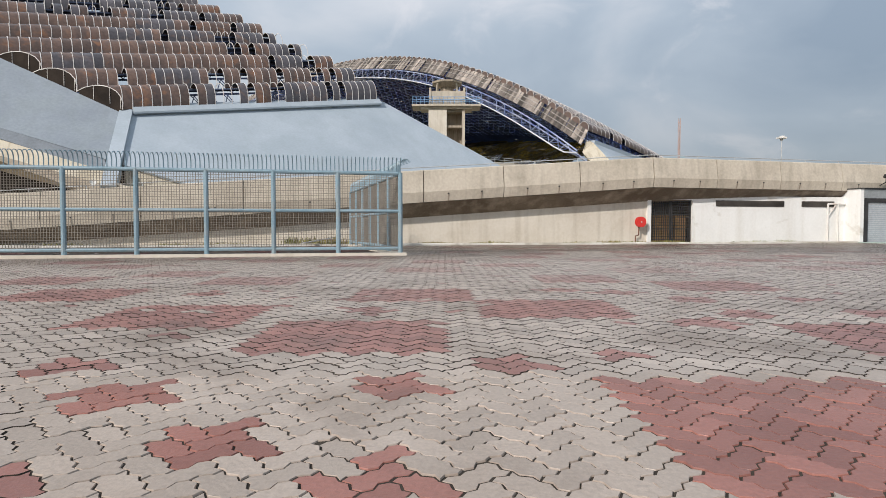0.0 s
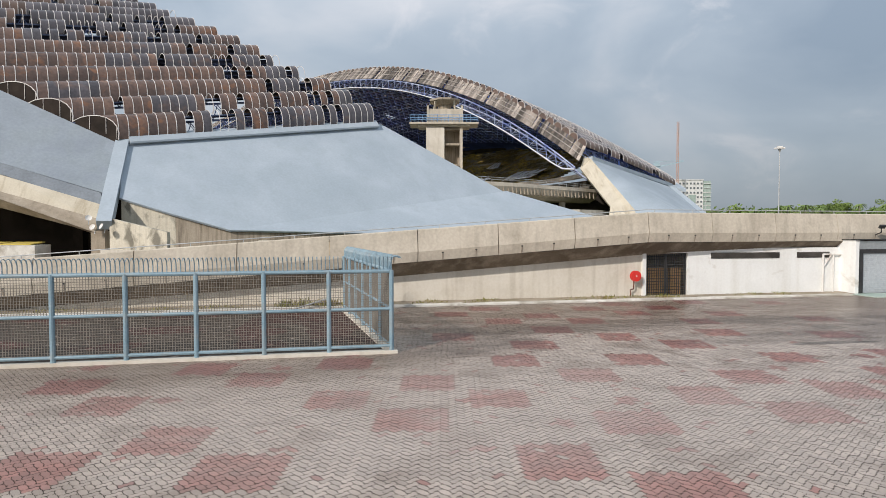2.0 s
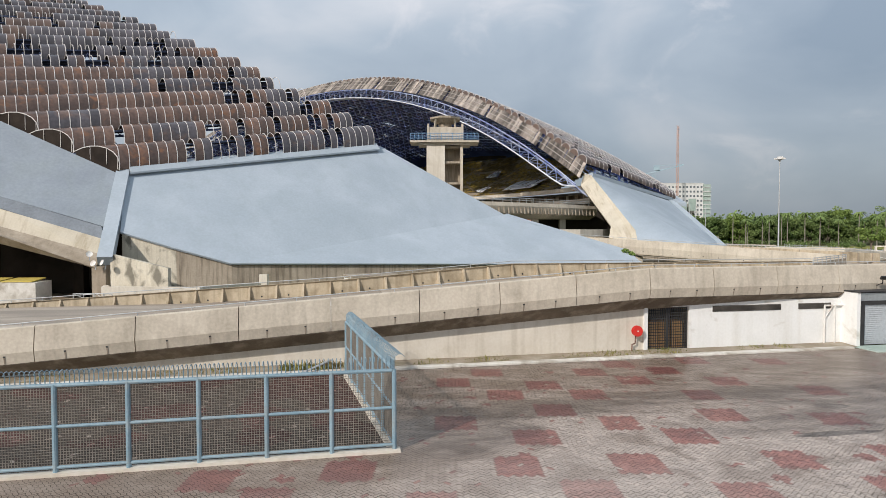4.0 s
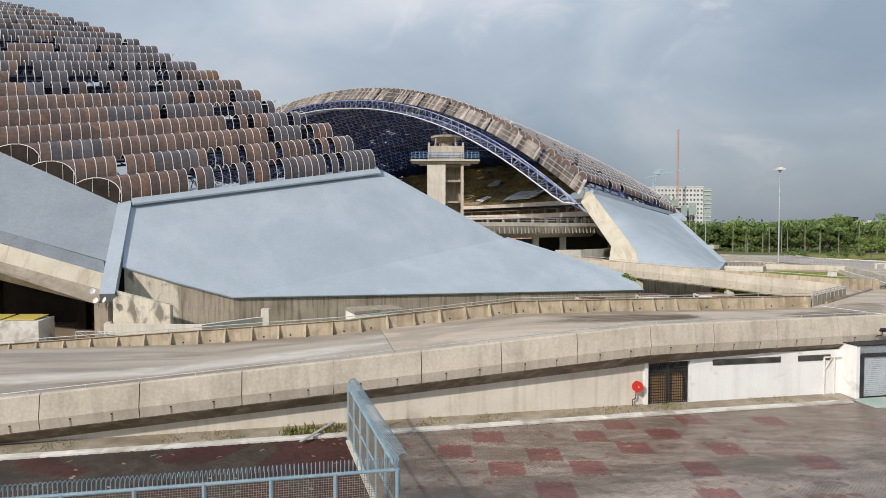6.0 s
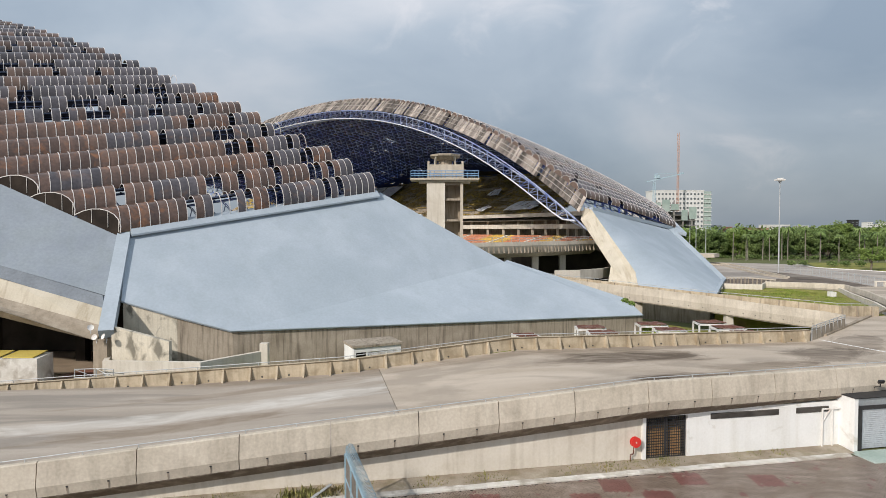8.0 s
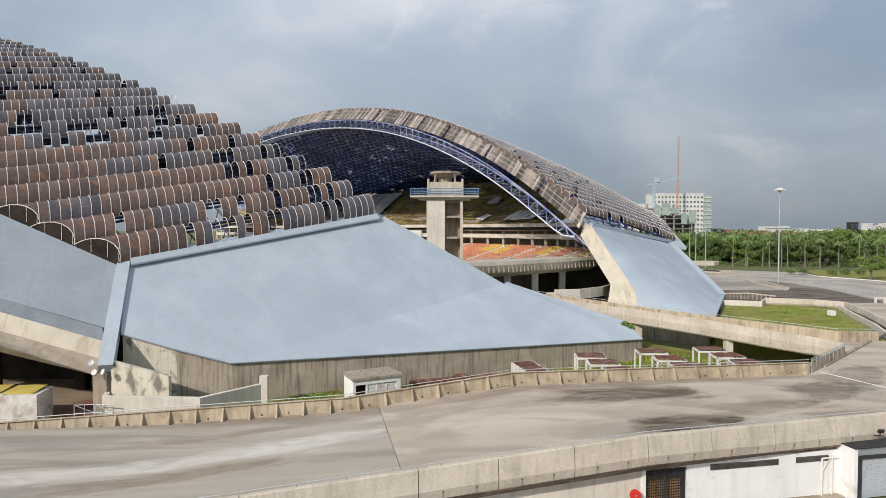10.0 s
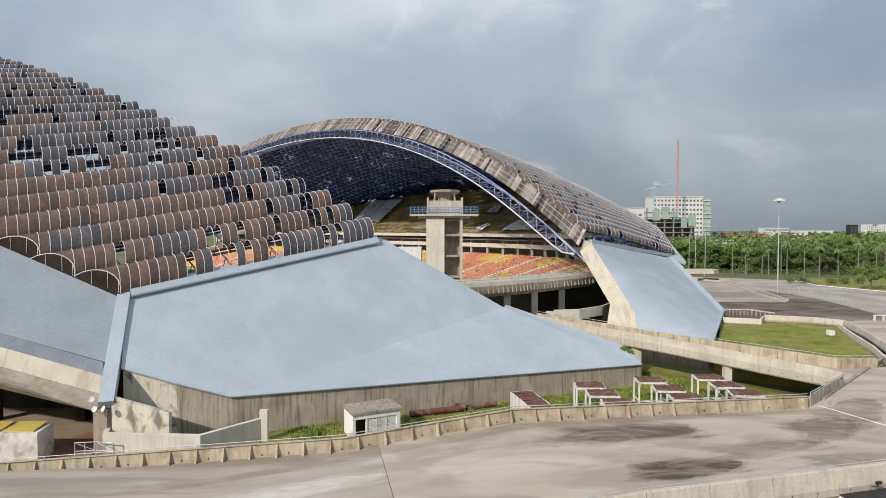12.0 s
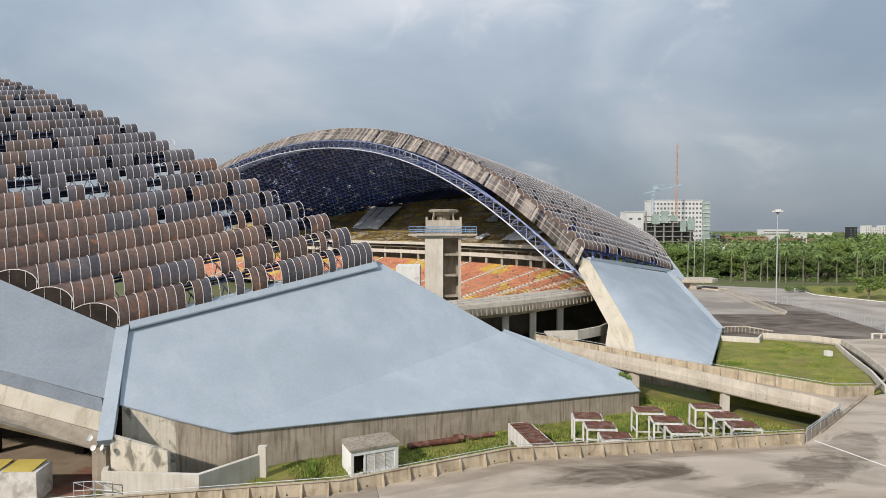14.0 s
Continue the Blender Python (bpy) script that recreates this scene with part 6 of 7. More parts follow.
for i, (x, y, z, rz) in enumerate(((-25.2, 42.3, 4.0, 30), (-24.8, 42.1, 3.35, -10), (-24.1, 42.0, 3.4, -35))):
    if dish_root is None:
        dish_root = tagged(local_empty("satellite_dish"), "small white satellite dish on a bracket", "satellite dish", group="dishes")
        vs, fs = [(0, 0, 0)], []
        for r, dep in ((0.13, 0.022), (0.22, 0.065)):
            vs += [(r * math.cos(a), -dep, r * math.sin(a)) for a in [k * math.pi / 7 for k in range(14)]]
        fs = [(0, 1 + k, 1 + (k + 1) % 14) for k in range(14)] + [(1 + k, 15 + k, 15 + (k + 1) % 14, 1 + (k + 1) % 14) for k in range(14)]
        g = Geo()
        g.raw(vs, fs)
        g.make("dish", M_WHITE_METAL, dish_root)
        g = Geo()
        g.pipe([(0, 0, 0), (0, 0.3, -0.1), (0, 0.35, -0.35)], 0.03, 6)
        g.make("bracket", M_GALV, dish_root)
        dish_root.matrix_basis = pose(x, y, z, -25, 0, rz)
    else:
        copy_thing(dish_root, pose(x, y, z, -25, 0, rz))

# ---- far forecourt ----
g = Geo()
g.prism([(52, 110, 0.0), (66, 88, 0.0), (74, 50, 0.0), (170, 75, 0.0), (150, 128, 0.0), (116, 150, 0.0), (108, 172, 0.0), (112, 186, 0.0), (70, 210, 0.0), (50, 160, 0.0)], (0, 0, -0.04))
tagged(g.make("road", M_ROAD), "wide pale asphalt road curving past the trees", "road", kind="structure")
g = Geo()
g.prism([(108, 170, 0.02), (117, 150, 0.02), (152, 129, 0.02), (220, 110, 0.02), (220, 190, 0.02), (120, 196, 0.02)], (0, 0, -0.06))
tagged(g.make("lawn", M_GRASS), "mown grass island with trees beyond the road", "lawn", kind="structure")
g = Geo()
g.sweep([(0.15, 0), (0.15, 0.15), (-0.15, 0.15), (-0.15, 0)], [(112, 187, 0), (107.6, 170, 0), (116.6, 149.6, 0), (152, 128.4, 0), (220, 109, 0)])
tagged(g.make("kerb", M_WHITE), "pale kerb along the far road", "kerb", kind="structure")
g = Geo()
g.prism([(x, y, 0.02) for x, y in ((48, 97), (60, 131), (76.5, 131), (78.5, 140), (82.0, 150), (84.8, 157), (87.0, 147), (86.9, 135.4), (84.8, 122.8), (83.0, 113), (79.5, 101), (75, 88), (52, 92))], (0, 0, -0.03))
tagged(g.make("pavement", M_FORE), "lower forecourt of stained dark asphalt", "forecourt", kind="structure")
g = Geo()
g.sweep([(0, 0), (0, 0.45), (-0.35, 0.45), (-0.35, 0)], [(76.6, 131, 0), (77.2, 141.2, 0), (80.8, 159, 0), (85.4, 181, 0), (82, 187, 0)])
g.sweep([(0, 0), (0, 0.45), (-0.35, 0.45), (-0.35, 0)], [(78.4, 133.5, 0), (80.6, 144, 0), (84.7, 160, 0), (89.4, 184, 0), (85.6, 193, 0)])
tagged(g.make("ramp_wall", M_CONC), "low concrete ramp walls on the forecourt", "wall", kind="structure")
railing = tagged(empty("railing", (85, 125, 0)), "long pale steel picket fence between forecourt and road", "railing")
RP = [(88.0, 152, 0), (87.3, 142, 0), (87.0, 134, 0), (85.0, 122, 0), (82.6, 111, 0), (79.0, 98, 0)]
for z in (0.25, 1.75):
    g = Geo()
    g.pipe([Vector(p) + Vector((0, 0, z)) for p in RP], 0.035, 4)
    g.make("rail", M_GALV, railing)
picket = None
for a, b in zip(RP, RP[1:]):
    a, b = Vector(a), Vector(b)
    n_p = int((b - a).length / 2.4)
    for k in range(n_p):
        p = a.lerp(b, k / n_p)
        g = Geo()
        g.tube(p, p + Vector((0, 0, 2.0)), 0.05, 6)
        g.make("post", M_GALV, railing)
    for k in range(int((b - a).length / 0.3)):
        if picket is None:
            g = Geo()
            g.beam((0, 0, 0.15), (0, 0, 1.8), 0.022, 0.022)
            ob = g.make("picket", M_GALV, railing)
            picket = ob.data
        else:
            ob = new("picket", picket)
            ob.parent = railing
        ob.matrix_parent_inverse = Matrix.Translation(-railing.location)
        ob.location = a.lerp(b, k * 0.3 / (b - a).length)
edge_rail = tagged(empty("balustrade", (70, 89, 2.4)), "pale concrete balustrade at the raised forecourt's far edge", "balustrade")
g = Geo()
g.beam((65.2, 89.1, 3.2), (82, 88.6, 3.2), 0.25, 0.16)
g.make("coping", M_CONC_PALE, edge_rail)
for k in range(13):
    g = Geo()
    g.box(65.2 + k * 1.35, 88.9, 2.44, 65.4 + k * 1.35, 89.15, 3.12)
    g.make("post", M_CONC_PALE, edge_rail)
lamp_root = tagged(local_empty("street_lamp"), "tall grey mast light with a flat lamp head", "street lamp", group="mast lights")
g = Geo()
g.tube((0, 0, 0), (0, 0, 23.6), 0.19, 10, 0.1)
g.make("mast", M_GALV, lamp_root)
g = Geo()
g.prism([(-0.95, -0.8, 23.35), (0.95, -0.8, 23.35), (1.05, 0.8, 23.35), (-1.05, 0.8, 23.35)], (0, 0, 0.35))
g.prism([(-0.5, -0.5, 23.7), (0.5, -0.5, 23.7), (0.5, 0.5, 23.7), (-0.5, 0.5, 23.7)], (0, 0, 0.3))
g.make("lamp_head", M_WHITE_METAL, lamp_root)
g = Geo()
g.tube((0, 0, 22.7), (0, 0, 23.35), 0.2, 10, 0.42)
g.make("collar", M_GALV, lamp_root)
lamp_root.matrix_basis = pose(84.8, 149.3, -0.06)
for x, y in ((85.5, 205), (88.5, 207), (91.5, 206)):
    g = Geo()
    g.tube((x, y, -0.06), (x, y, 14.5), 0.14, 6, 0.08)
    tagged(g.make("light_pole", M_GALV), "thin grey light pole beside the far road", "pole", group="light poles")
g = Geo()
g.prism([(75, 184, 3.4), (84, 183, 3.4), (87, 186, 3.4), (87, 191, 3.4), (75, 191, 3.4)], (0, 0, -1.1))
g.box(78, 185, -0.06, 80, 190, 2.35)
tagged(g.make("canopy", M_CONC), "low concrete ramp canopy beside the road", "canopy")

g = Geo()
g.beam((29.5, 46.0, 2.452), (32.4, 38.2, 2.452), 0.14, 0.012)
tagged(g.make("painted_line", M_WHITE), "worn white painted line on the deck", "line", kind="structure")
g = Geo()
g.beam((30.9, 47.6, 2.5), (58.0, 73.0, 2.5), 0.3, 0.2)
tagged(g.make("expansion_joint", M_CONC_MID), "low brown concrete upstand across the deck", "joint", kind="structure")

M_PLAZA = surf("worn plaza paving", (0.36, 0.305, 0.265), (0.45, 0.39, 0.34), 0.8, 0.85, 9, 0.2, stain=((0.30, 0.19, 0.16), 0.35, 0.6, 0.52, 0.58))
g = Geo()
g.prism([(-70, -60, -0.034), (70, -60, -0.034), (70, 38.5, -0.034), (60, 36.8, -0.034), (24, 29.5, -0.034), (-24, 20.0, -0.034), (-70, 10.9, -0.034)], (0, 0, -0.02))
tagged(g.make("pavement", M_PLAZA), "wide worn plaza of grey and reddish paving", "paving", kind="structure")

# ---- trees ----
trnd = random.Random(21)


def tree(name, h, crown_r, trunk_h, n_blob, leaves, mat, seed):
    r = random.Random(seed)
    root = local_empty(name)
    g = Geo()
    g.tube((0, 0, 0), (r.uniform(-0.2, 0.2), r.uniform(-0.2, 0.2), trunk_h), 0.28, 8, 0.18)
    for k in range(6):
        a = k * 1.05 + r.uniform(-0.3, 0.3)
        tip = Vector((math.cos(a) * crown_r * 0.55, math.sin(a) * crown_r * 0.55, trunk_h + (h - trunk_h) * r.uniform(0.3, 0.7)))
        g.tube((0, 0, trunk_h * 0.9), tip, 0.13, 6, 0.04)
    g.make("trunk", M_BARK, root)
    g = Geo()
    for k in range(n_blob):
        a, rad = r.uniform(0, 6.283), crown_r * math.sqrt(r.random()) * 0.8
        z = trunk_h + (h - trunk_h) * (0.18 + 0.7 * r.random() * (1 - 0.5 * (rad / crown_r) ** 2))
        leaf_ball(g, (math.cos(a) * rad, math.sin(a) * rad, z), crown_r * r.uniform(0.18, 0.36), leaves // n_blob, 0.27, r, 0.7)
    g.make("crown", mat, root)
    return root


def palm(name, h, seed):
    r = random.Random(seed)
    root = local_empty(name)
    g = Geo()
    g.tube((0, 0, 0), (0.1, 0, h * 0.5), 0.17, 8, 0.15)
    g.tube((0.1, 0, h * 0.5), (0.05, 0.1, h), 0.15, 8, 0.1)
    g.make("trunk", M_PALM_TRUNK, root)
    g = Geo()
    for k in range(22):
        a = k * 2.4 + r.uniform(-0.2, 0.2)
        up = r.uniform(0.1, 1.0)
        ln = r.uniform(2.3, 3.3)
        prev = None
        for j in range(7):
            t = j / 6
            rr = ln * t * (1 - 0.12 * t)
            p = Vector((math.cos(a) * rr, math.sin(a) * rr, h + up * 1.8 * t - 2.6 * t * t))
            w = 0.24 * math.sin(math.pi * min(1, t * 0.9 + 0.12)) + 0.02
            side = Vector((-math.sin(a), math.cos(a), 0)) * w
            row = (p - side - Vector((0, 0, w * 0.6)), p, p + side - Vector((0, 0, w * 0.6)))
            if prev:
                g.face([prev[0], row[0], row[1], prev[1]])
                g.face([prev[1], row[1], row[2], prev[2]])
            prev = row
    g.make("fronds", M_LEAF, root)
    return root


kinds = []
for i in range(6):
    kinds.append(tagged(tree("tree", 13 + 2 * (i % 3), 4.8 + 0.7 * (i % 2), 1.5 + 0.6 * (i % 2), 46, 8000, (M_LEAF, M_LEAF, M_LEAF_LIGHT)[i % 3], 30 + i),
                 "broad green tree with a dense leafy crown", "tree", group="trees beyond the road"))
palms = [tagged(palm("palm_tree", 9.0 + 1.2 * i, 60 + i), "slender palm with a pale trunk and drooping fronds", "palm", group="palms beyond the road") for i in range(3)]
small = tagged(tree("tree", 7.4, 3.6, 2.2, 20, 2400, M_LEAF_LIGHT, 77), "low round bright green tree on the grass island", "tree", group="island trees")
small.matrix_basis = pose(114.5, 158, -0.06)
copy_thing(small, pose(121.5, 160, -0.06, 0, 0, 70))
copy_thing(small, pose(127, 156, -0.06, 0, 0, 150))
placed = set()


def plant(root, m):
    if root not in placed:
        placed.add(root)
        root.matrix_basis = m
    else:
        copy_thing(root, m)


for i in range(64):
    t = (i % 32) / 31
    x = 70 + 150 * t + trnd.uniform(-2.5, 2.5)
    y = 236 - 30 * t + (14 if i >= 32 else 0) + trnd.uniform(-4, 4)
    k = kinds[trnd.randrange(6)]
    plant(k, pose(x, y, -0.06 - trnd.uniform(0, 1.5) - (2.2 if x < 122 else 0.6), 0, 0, trnd.uniform(0, 360)))
for i in range(34):
    x = 104 + i * 3.3 + trnd.uniform(-1.5, 1.5)
    y = 212 - 0.28 * (x - 104) + trnd.uniform(-5, 5)
    plant(palms[trnd.randrange(3)], pose(x, y, -0.06, 0, 0, trnd.uniform(0, 360)))
hedge = Geo()
for i in range(60):
    x = 78 + i * 1.2
    leaf_ball(hedge, (x, 224 - 0.2 * (x - 78) + trnd.uniform(-1, 1), 0.9), 1.0, 60, 0.25, trnd)
tagged(hedge.make("hedge", M_LEAF), "low hedge before the trees", "hedge", kind="stuff")
for i in range(5):
    b = Geo()
    x, y = 104 + i * 5 + trnd.uniform(-1, 1), 176 + trnd.uniform(-3, 3)
    for _ in range(4):
        leaf_ball(b, (x + trnd.uniform(-1, 1), y + trnd.uniform(-1, 1), 1.1), 1.0, 90, 0.22, trnd)
    tagged(b.make("bush", M_LEAF), "clipped shrub at the road's corner", "bush", group="corner shrubs")
woods = Geo()
for _ in range(5200):
    d = trnd.uniform(262, 1400) ** 1.0
    a = trnd.uniform(0.05, 0.85)
    x, y = d * math.sin(a), d * math.cos(a)
    hgt = trnd.uniform(7, 13)
    near = d < 520
    leaf_ball(woods, (x, y, hgt * 0.55), hgt * 0.55, 60 if near else 12, hgt * (0.075 if near else 0.18), trnd, 0.9)
tagged(woods.make("woodland", M_LEAF), "dense green woodland stretching to the horizon", "woodland", kind="stuff")

# ---- far buildings ----
M_BLD = surf("pale render", (0.60, 0.60, 0.58), (0.70, 0.70, 0.68), 0.05, 0.8, 0.5)
M_BLD_WIN = surf("far window", (0.10, 0.115, 0.125), (0.15, 0.17, 0.18), 0.1, 0.35)
M_NET = surf("green netting", (0.27, 0.36, 0.32), (0.40, 0.47, 0.43), 0.08, 0.85, 0.6)
M_FRAME = surf("raw concrete frame", (0.24, 0.23, 0.21), (0.33, 0.32, 0.30), 0.1, 0.9, 0.6)
M_BRICKRED = surf("red houses", (0.30, 0.16, 0.11), (0.42, 0.25, 0.18), 0.03, 0.9, 0.3)
# Orange is paled so the colour carries the distance haze.
M_CRANE_O = surf("haze-paled orange crane", (0.50, 0.28, 0.20), (0.55, 0.33, 0.25), 0.2, 0.6)
M_CRANE_B = surf("pale blue crane", (0.32, 0.45, 0.52), (0.42, 0.54, 0.6), 0.2, 0.6)


def block(name, label, x0, x1, y, depth, z1, cols, rows, wall, win=(0.6, 0.55), z0=-0.06, cat="building"):
    root = tagged(empty(name, ((x0 + x1) / 2, y, 0)), label, cat, group="far buildings")
    g = Geo()
    g.box(x0, y, z0, x1, y + depth, z1)
    g.box(x0 - 0.3, y - 0.3, z1, x1 + 0.3, y + depth + 0.3, z1 + 0.6)
    g.make("wall", wall, root)
    cw, rh = (x1 - x0) / cols, (z1 - 2) / rows
    g = Geo()
    g.box(-cw * win[0] / 2, -0.12, -rh * win[1] / 2, cw * win[0] / 2, 0.0, rh * win[1] / 2)
    first = g.make("window", M_BLD_WIN, root)
    for c in range(cols):
        for r in range(rows):
            if (c, r) == (0, 0):
                ob = first
            else:
                ob = new("window", first.data)
                ob.parent = root
                ob.matrix_parent_inverse = Matrix.Translation(-root.location)
            ob.location = (x0 + cw * (c + 0.5), y - 0.02, 1.2 + rh * (r + 0.5))
    return root


tower_b = block("apartment_building", "tall white apartment block with rows of windows and green netting", 164, 203, 462, 18, 41.0, 14, 11, M_BLD, (0.5, 0.42))
g = Geo()
g.box(203.2, 461.6, 4, 208.7, 478, 40.5)
g.make("netting", M_NET, tower_b, "green safety netting")
for k in range(11):
    g = Geo()
    g.box(202.9, 461.0, 4.5 + k * 3.35, 209.0, 461.5, 4.9 + k * 3.35)
    g.make("floor_edge", M_BLD, tower_b)
site = tagged(empty("unfinished_building", (160, 400, 0)), "unfinished concrete frame building with scaffolding and green nets", "building", group="far buildings")
for k in range(9):
    g = Geo()
    x1 = 172 if k < 7 else 160
    g.box(136, 398, 3.4 * k - 0.06, x1, 412, 3.4 * k + 0.45)
    g.make("floor_slab", M_FRAME, site)
    for x in range(137, int(x1), 6):
        g = Geo()
        g.box(x, 398.3, 3.4 * k + 0.45, x + 0.8, 399.1, 3.4 * k + 3.34)
        g.make("column", M_FRAME, site)
for x0, x1, z0, z1 in ((141, 146, 22, 29), (147, 152, 23, 31), (160, 164, 17, 24), (165, 170, 18, 26), (153, 158, 24, 28)):
    g = Geo()
    g.box(x0, 397.4, z0, x1, 397.8, z1)
    g.make("netting", M_NET, site, "green netting")
g = Geo()
g.box(136, 405, -0.06, 172, 405.4, 23)
g.make("inner_wall", M_FRAME, site)
block("white_block", "plain white block beside the building site", 124, 135.5, 398, 14, 30.0, 2, 4, M_BLD, (0.35, 0.2))
block("office_building", "long low white office building among trees", 490, 527, 900, 20, 17.5, 12, 4, M_BLD, (0.8, 0.45))
block("dark_tower", "narrow dark glass tower beyond the trees", 413, 421, 600, 6, 20.0, 2, 8, M_DARK, (0.5, 0.4))
for i in range(4):
    block("apartment_building", "distant pale apartment block on the horizon", 852 + i * 17, 864 + i * 17, 1190, 16, 25 - (i % 2) * 4, 3, 6, M_BLD, (0.5, 0.45))
block("shed", "long pale shed among far trees", 600, 660, 1000, 20, 13, 8, 1, M_BLD, (0.5, 0.2))
hr = random.Random(8)
for i in range(11):
    x = 228 + i * 8.4
    block("row_house", "reddish terraced house under construction", x, x + 7.2, 505 + hr.uniform(-8, 8), 9, 11.0 + hr.uniform(-1.5, 3.0), 2, 2, M_BRICKRED if i % 3 else M_BLD, (0.5, 0.45))
block("low_shed", "long white low shed behind the trees", 195, 262, 440, 10, 7.0, 6, 1, M_BLD, (0.3, 0.2))


def mast(g, x, y, z0, z1, w):
    for dx in (-w, w):
        for dy in (-w, w):
            g.beam((x + dx, y + dy, z0), (x + dx, y + dy, z1), 0.18, 0.18)
    z = z0
    while z < z1 - 2 * w:
        g.beam((x - w, y - w, z), (x + w, y - w, z + 2 * w), 0.12, 0.12)
        g.beam((x + w, y - w, z), (x - w, y + w, z + 2 * w), 0.12, 0.12)
        z += 2 * w


crane = tagged(empty("tower_crane", (178, 450, 0)), "orange tower crane mast seen end on over the site", "crane")
g = Geo()
mast(g, 178, 450, 0, 84, 0.6)
g.make("mast", M_CRANE_O, crane)
crane = tagged(empty("tower_crane", (142, 402, 0)), "pale blue tower crane with a slanting jib", "crane")
g = Geo()
mast(g, 143, 402, 0, 43.5, 0.7)
g.make("mast", M_CRANE_B, crane)
g = Geo()
g.beam((137, 402, 43), (163, 402, 49.0), 0.7, 0.7)
g.beam((143, 402, 48.5), (163, 402, 49.4), 0.3, 0.3)
g.make("jib", M_CRANE_B, crane)
g = Geo()
g.box(143, 401, 45.5, 146.5, 403, 48)
g.make("cab", M_CRANE_B, crane)
# ---- paving ----
W = 0.0985
RED_SQ = [(-0.72, 3.72, 0.62), (2.9, 3.6, 0.6), (1.35, 1.95, 0.62), (-2.2, 4.6, 0.62), (0.9, 5.06, 0.6), (-0.39, 6.1, 0.6), (-4.0, 6.1, 0.6), (3.2, 7.1, 0.6), (-2.57, 7.75, 0.6), (-5.4, 7.8, 0.6), (1.75, 8.15, 0.6),
          (-4.1, 8.95, 0.6), (-0.4, 9.95, 0.6), (3.4, 9.8, 0.6), (6.55, 10.35, 0.6), (-6.05, 10.68, 0.6), (-1.85, 11.1, 0.6), (1.2, 11.2, 0.6), (5.27, 11.42, 0.6), (8.3, 11.77, 0.6)]
RED_SQ += [(-7.45, 12.0, 0.6), (-0.2, 12.33, 0.6), (-3.8, 12.57, 0.6), (3.37, 12.97, 0.6), (6.85, 12.87, 0.6), (-5.33, 13.55, 0.6), (-2.23, 14.1, 0.6), (1.9, 14.4, 0.6), (4.93, 14.55, 0.6), (8.9, 14.8, 0.6), (7.0, 16.5, 0.6), (2.7, 16.4, 0.6), (10.4, 13.2, 0.6), (12.0, 15.2, 0.6)]
RED_SQ += [(1.81, 23.84, 0.62), (0.42, 22.3, 0.62), (2.21, 20.6, 0.62), (3.8, 21.9, 0.62), (5.98, 23.9, 0.62), (5.2, 20.7, 0.62), (7.36, 22.6, 0.62), (7.54, 25.3, 0.62), (9.04, 24.15, 0.62), (11.07, 26.0, 0.62), (14.4, 25.8, 0.62),
           (10.9, 22.5, 0.62), (13.7, 21.2, 0.62), (9.16, 20.6, 0.62), (5.4, 17.6, 0.62), (3.6, 18.9, 0.62), (8.8, 18.4, 0.62), (12.2, 18.0, 0.62), (0.4, 17.6, 0.62)]
RED_SMALL = [(1.86, 6.31, 0.24), (2.4, 5.66, 0.24), (2.43, 4.69, 0.24), (1.91, 4.22, 0.24), (3.5, 4.7, 0.26), (-0.68, 4.86, 0.2), (3.45, 5.66, 0.2), (-2.6, 6.2, 0.22), (1.25, 6.6, 0.22), (-0.28, 2.45, 0.2), (-0.83, 1.75, 0.2), (0.28, 2.85, 0.2), (-1.43, 2.3, 0.2), (-2.0, 2.82, 0.2), (-0.27, 1.43, 0.2), (0.95, 3.1, 0.15), (-1.35, 1.45, 0.15)]


def is_red(x, y):
    if any(abs(x - a) < r and abs(y - b) < r for a, b, r in RED_SQ):
        return True
    if any(abs(x - a) + abs(y - b) < r * 1.25 for a, b, r in RED_SMALL):
        return True
    if y > 15.6:
        if x < -1.3 - (y - 15.4) * 0.31 and y > 15.6 + 0.19 * (x + 1.2):
            return noise.noise(Vector((x * 0.5, y * 0.5, 8.3))) > 0.12
        return noise.noise(Vector((x * 1.7, y * 1.7, 2.2))) > 0.62
    if y > 8.5:
        cx, cy = math.floor(x / 1.45), math.floor(y / 1.3)
        k = noise.cell(Vector((cx + 0.5, cy + 0.5, 3.5)))
        if k > 0.35:
            return abs(x - (cx + 0.5) * 1.45) + abs(y - (cy + 0.5) * 1.3) < 0.2 + 0.14 * k
    return False


def in_plaza(x, y):
    return y < 24.79 + 0.2 * x - 0.22 and abs(x + 0.3) < max(9.0, 4.0 + 0.82 * y) and y > -6.0


def is_dark(x, y, r):
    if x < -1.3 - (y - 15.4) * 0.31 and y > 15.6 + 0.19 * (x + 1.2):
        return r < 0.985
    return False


ZIG = 0.15


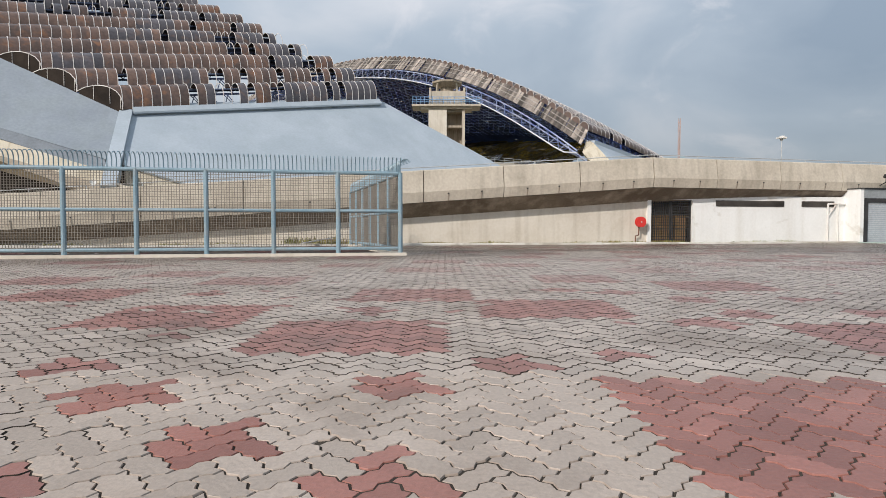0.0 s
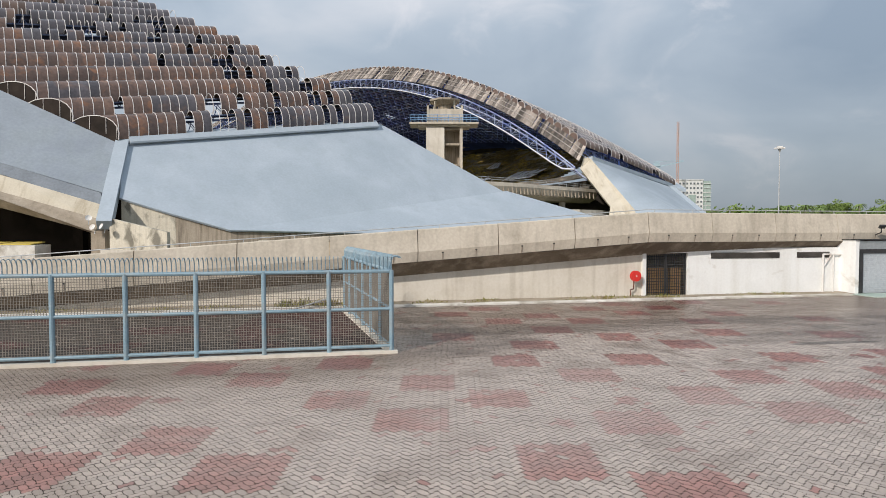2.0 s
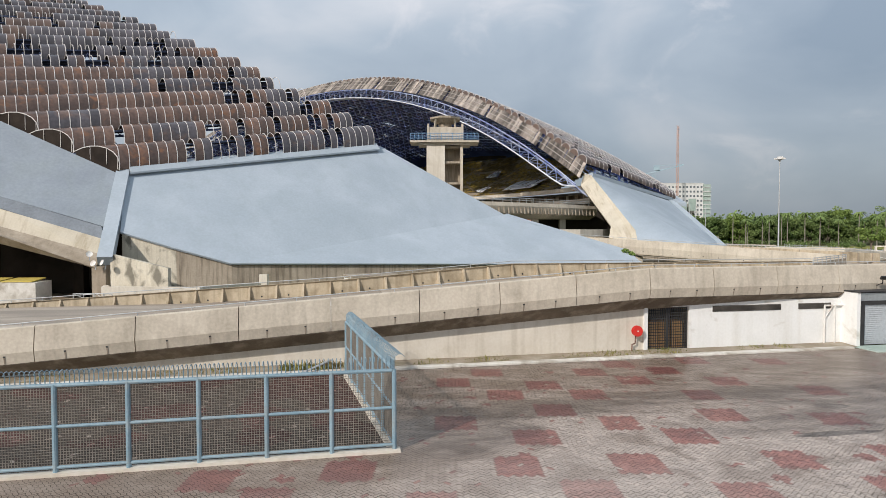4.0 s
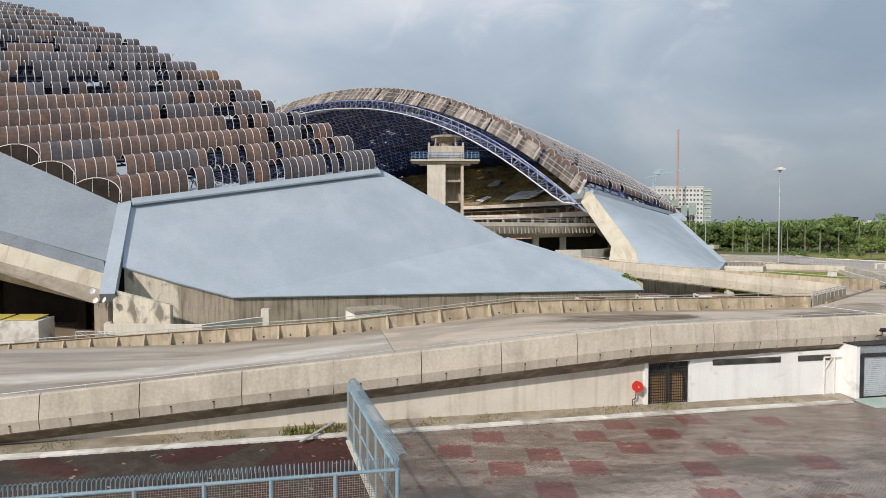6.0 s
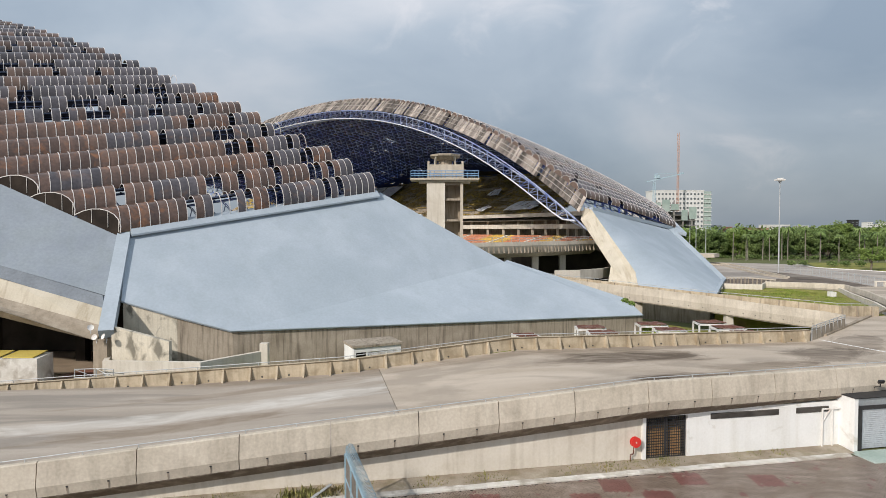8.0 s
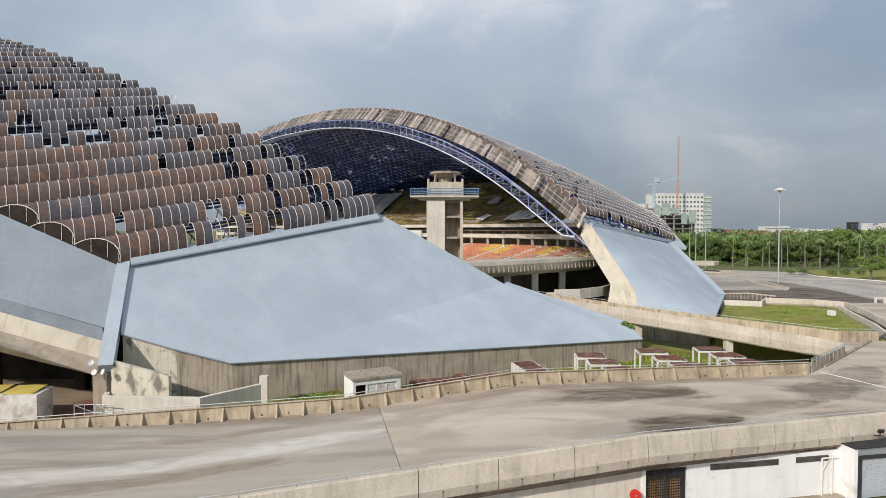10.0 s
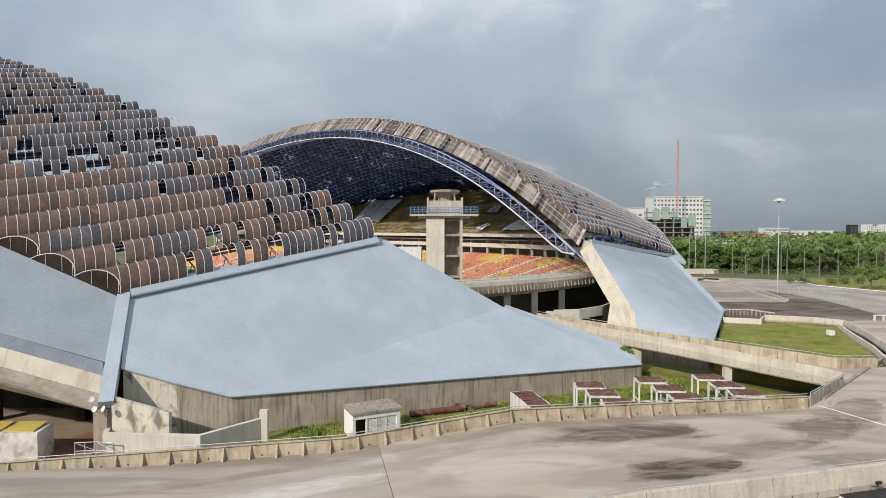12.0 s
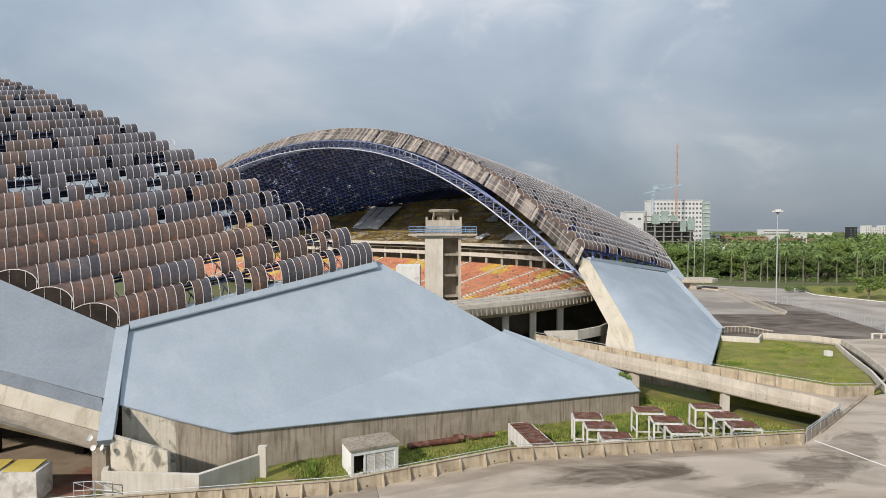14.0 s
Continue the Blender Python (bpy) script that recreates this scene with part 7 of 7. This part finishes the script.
def outline(cells):
    """The zigzag edge of a paver that covers two unit cells, along the unit lattice's shared wavy edges."""
    (x0, y0), (x1, y1) = cells
    hx, hy = x1 + 1, y1 + 1
    pts = []

    def edge(ax, ay, bx, by):
        dx, dy = bx - ax, by - ay
        lo = (min(ax, bx), min(ay, by))
        sgn = 1 if (lo[0] + lo[1]) % 2 else -1
        for t in (0.0, 0.32, 0.68):
            tt = t if dx + dy > 0 else 1 - t
            off = 0 if t == 0 else ZIG * sgn * (1 if tt < 0.5 else -1) * 0.75
            px, py = ax + dx * t, ay + dy * t
            pts.append((px + (off if dx == 0 else 0), py + (off if dy == 0 else 0)))

    corners = [(x0, y0)]
    for x in range(x0, hx):
        edge(x, y0, x + 1, y0)
    for y in range(y0, hy):
        edge(hx, y, hx, y + 1)
    for x in range(hx, x0, -1):
        edge(x, hy, x - 1, hy)
    for y in range(hy, y0, -1):
        edge(x0, y, x0, y - 1)
    return pts


base_shapes, top_shapes = {}, {}
for kind in (0, 1):
    for par in (0, 1):
        cells = ((par, 0), (par + 1, 0)) if kind == 0 else ((par, 0), (par, 1))
        pts = np.array(outline(cells), float) - np.array([par, 0])
        c = np.array([1.0, 0.5]) if kind == 0 else np.array([0.5, 1.0])
        base_shapes[kind, par] = c + (pts - c) * (1 - 0.034 / c)
        top_shapes[kind, par] = c + (pts - c) * (1 - 0.052 / c)
C45 = math.cos(math.pi / 4)
pavement = tagged(empty("pavement", (0, 8, 0)), "plaza paved with grey and red zigzag concrete pavers, dirty joints", "paving", kind="structure")
g = Geo()
g.prism([(x, y, -0.0025) for x, y in ((-9.3, -6.0), (8.7, -6.0), (8.7, 6.1), (28.5, 30.3), (-20.9, 20.4), (-9.3, 6.1))], (0, 0, -0.03))
g.make("bedding", M_JOINT, pavement, "dark joint sand")
verts, faces, mats = [], [], []
near_list = []
shared = {}
prng = random.Random(3)
NC = 377
for X in range(-NC, NC):
    for Yc in range(-NC, NC):
        cl = (X - Yc) % 4
        if cl == 0:
            kind, cx, cy = 0, X + 1.0, Yc + 0.5
        elif cl == 3:
            kind, cx, cy = 1, X + 0.5, Yc + 1.0
        else:
            continue
        wx, wy = (cx - cy) * C45 * W, (cx + cy) * C45 * W
        if not in_plaza(wx, wy):
            continue
        red = is_red(wx, wy) != (wy > 3.5 and prng.random() < 0.012)
        par = (X + Yc) % 2
        sh = base_shapes[kind, par]
        lift = prng.uniform(0.0, 0.004)
        if 1.25 < wy < 2.75 and abs(wx) < 0.78 * wy + 0.1 and len(near_list) < 300:
            near_list.append((X, Yc, kind, par, red, lift))
            continue
        chamfer = wy < 13
        tp = top_shapes[kind, par] if chamfer else sh
        px, py = (X + tp[:, 0]) * W, (Yc + tp[:, 1]) * W
        rx, ry = (px - py) * C45, (px + py) * C45
        k, n = len(verts), len(rx)
        tx, ty = prng.uniform(-0.003, 0.003), prng.uniform(-0.003, 0.003)
        verts += [(a, b, lift + (a - wx) * tx + (b - wy) * ty) for a, b in zip(rx, ry)]
        faces.append(tuple(range(k, k + n)))
        mats.append(int(red) + (3 if is_dark(wx, wy, prng.random()) else 0))
        if chamfer:
            px, py = (X + sh[:, 0]) * W, (Yc + sh[:, 1]) * W
            verts += [(a, b, lift - 0.006) for a, b in zip((px - py) * C45, (px + py) * C45)]
            faces += [(k + (i + 1) % n, k + i, k + n + i, k + n + (i + 1) % n) for i in range(n)]
            mats += [2] * n
tagged(mesh_ob("paver_field", verts, faces, [M_PAVE, M_PAVE_RED, M_JOINT, M_PAVE_DARK, M_PAVE_RED_DARK], pavement, "", mats), kind="stuff")
for X, Yc, kind, par, red, lift in near_list:
    key = (kind, par, red)
    if key not in shared:
        sh = base_shapes[kind, par]
        rings = [((q[:, 0] - q[:, 1]) * C45 * W, (q[:, 0] + q[:, 1]) * C45 * W, z) for q, z in ((top_shapes[kind, par] * 0.985 + sh * 0.015, 0.0), (top_shapes[kind, par] * 0.6 + sh * 0.4, -0.002), (sh, -0.007), (sh, -0.014))]
        n = len(rings[0][0])
        vs = [(a, b, z) for rx, ry, z in rings for a, b in zip(rx, ry)]
        fs = [tuple(range(n))] + [((i + 1) % n + o, i + o, i + o + n, (i + 1) % n + o + n) for o in (0, n, 2 * n) for i in range(n)]
        me = bpy.data.meshes.new("paver")
        me.from_pydata(vs, [], fs)
        me.materials.append(M_PAVE_RED_ONE if red else M_PAVE_ONE)
        me.materials.append(M_JOINT)
        me.polygons.foreach_set("material_index", [0] * (1 + 2 * n) + [1] * n)
        shared[key] = me
    ob = new("paver", shared[key])
    ob.parent = pavement
    ob.matrix_parent_inverse = Matrix.Translation(-pavement.location)
    ob.location = ((X - Yc) * C45 * W, (X + Yc) * C45 * W, lift)
    ob.rotation_euler = (prng.uniform(-0.015, 0.015), prng.uniform(-0.015, 0.015), 0)
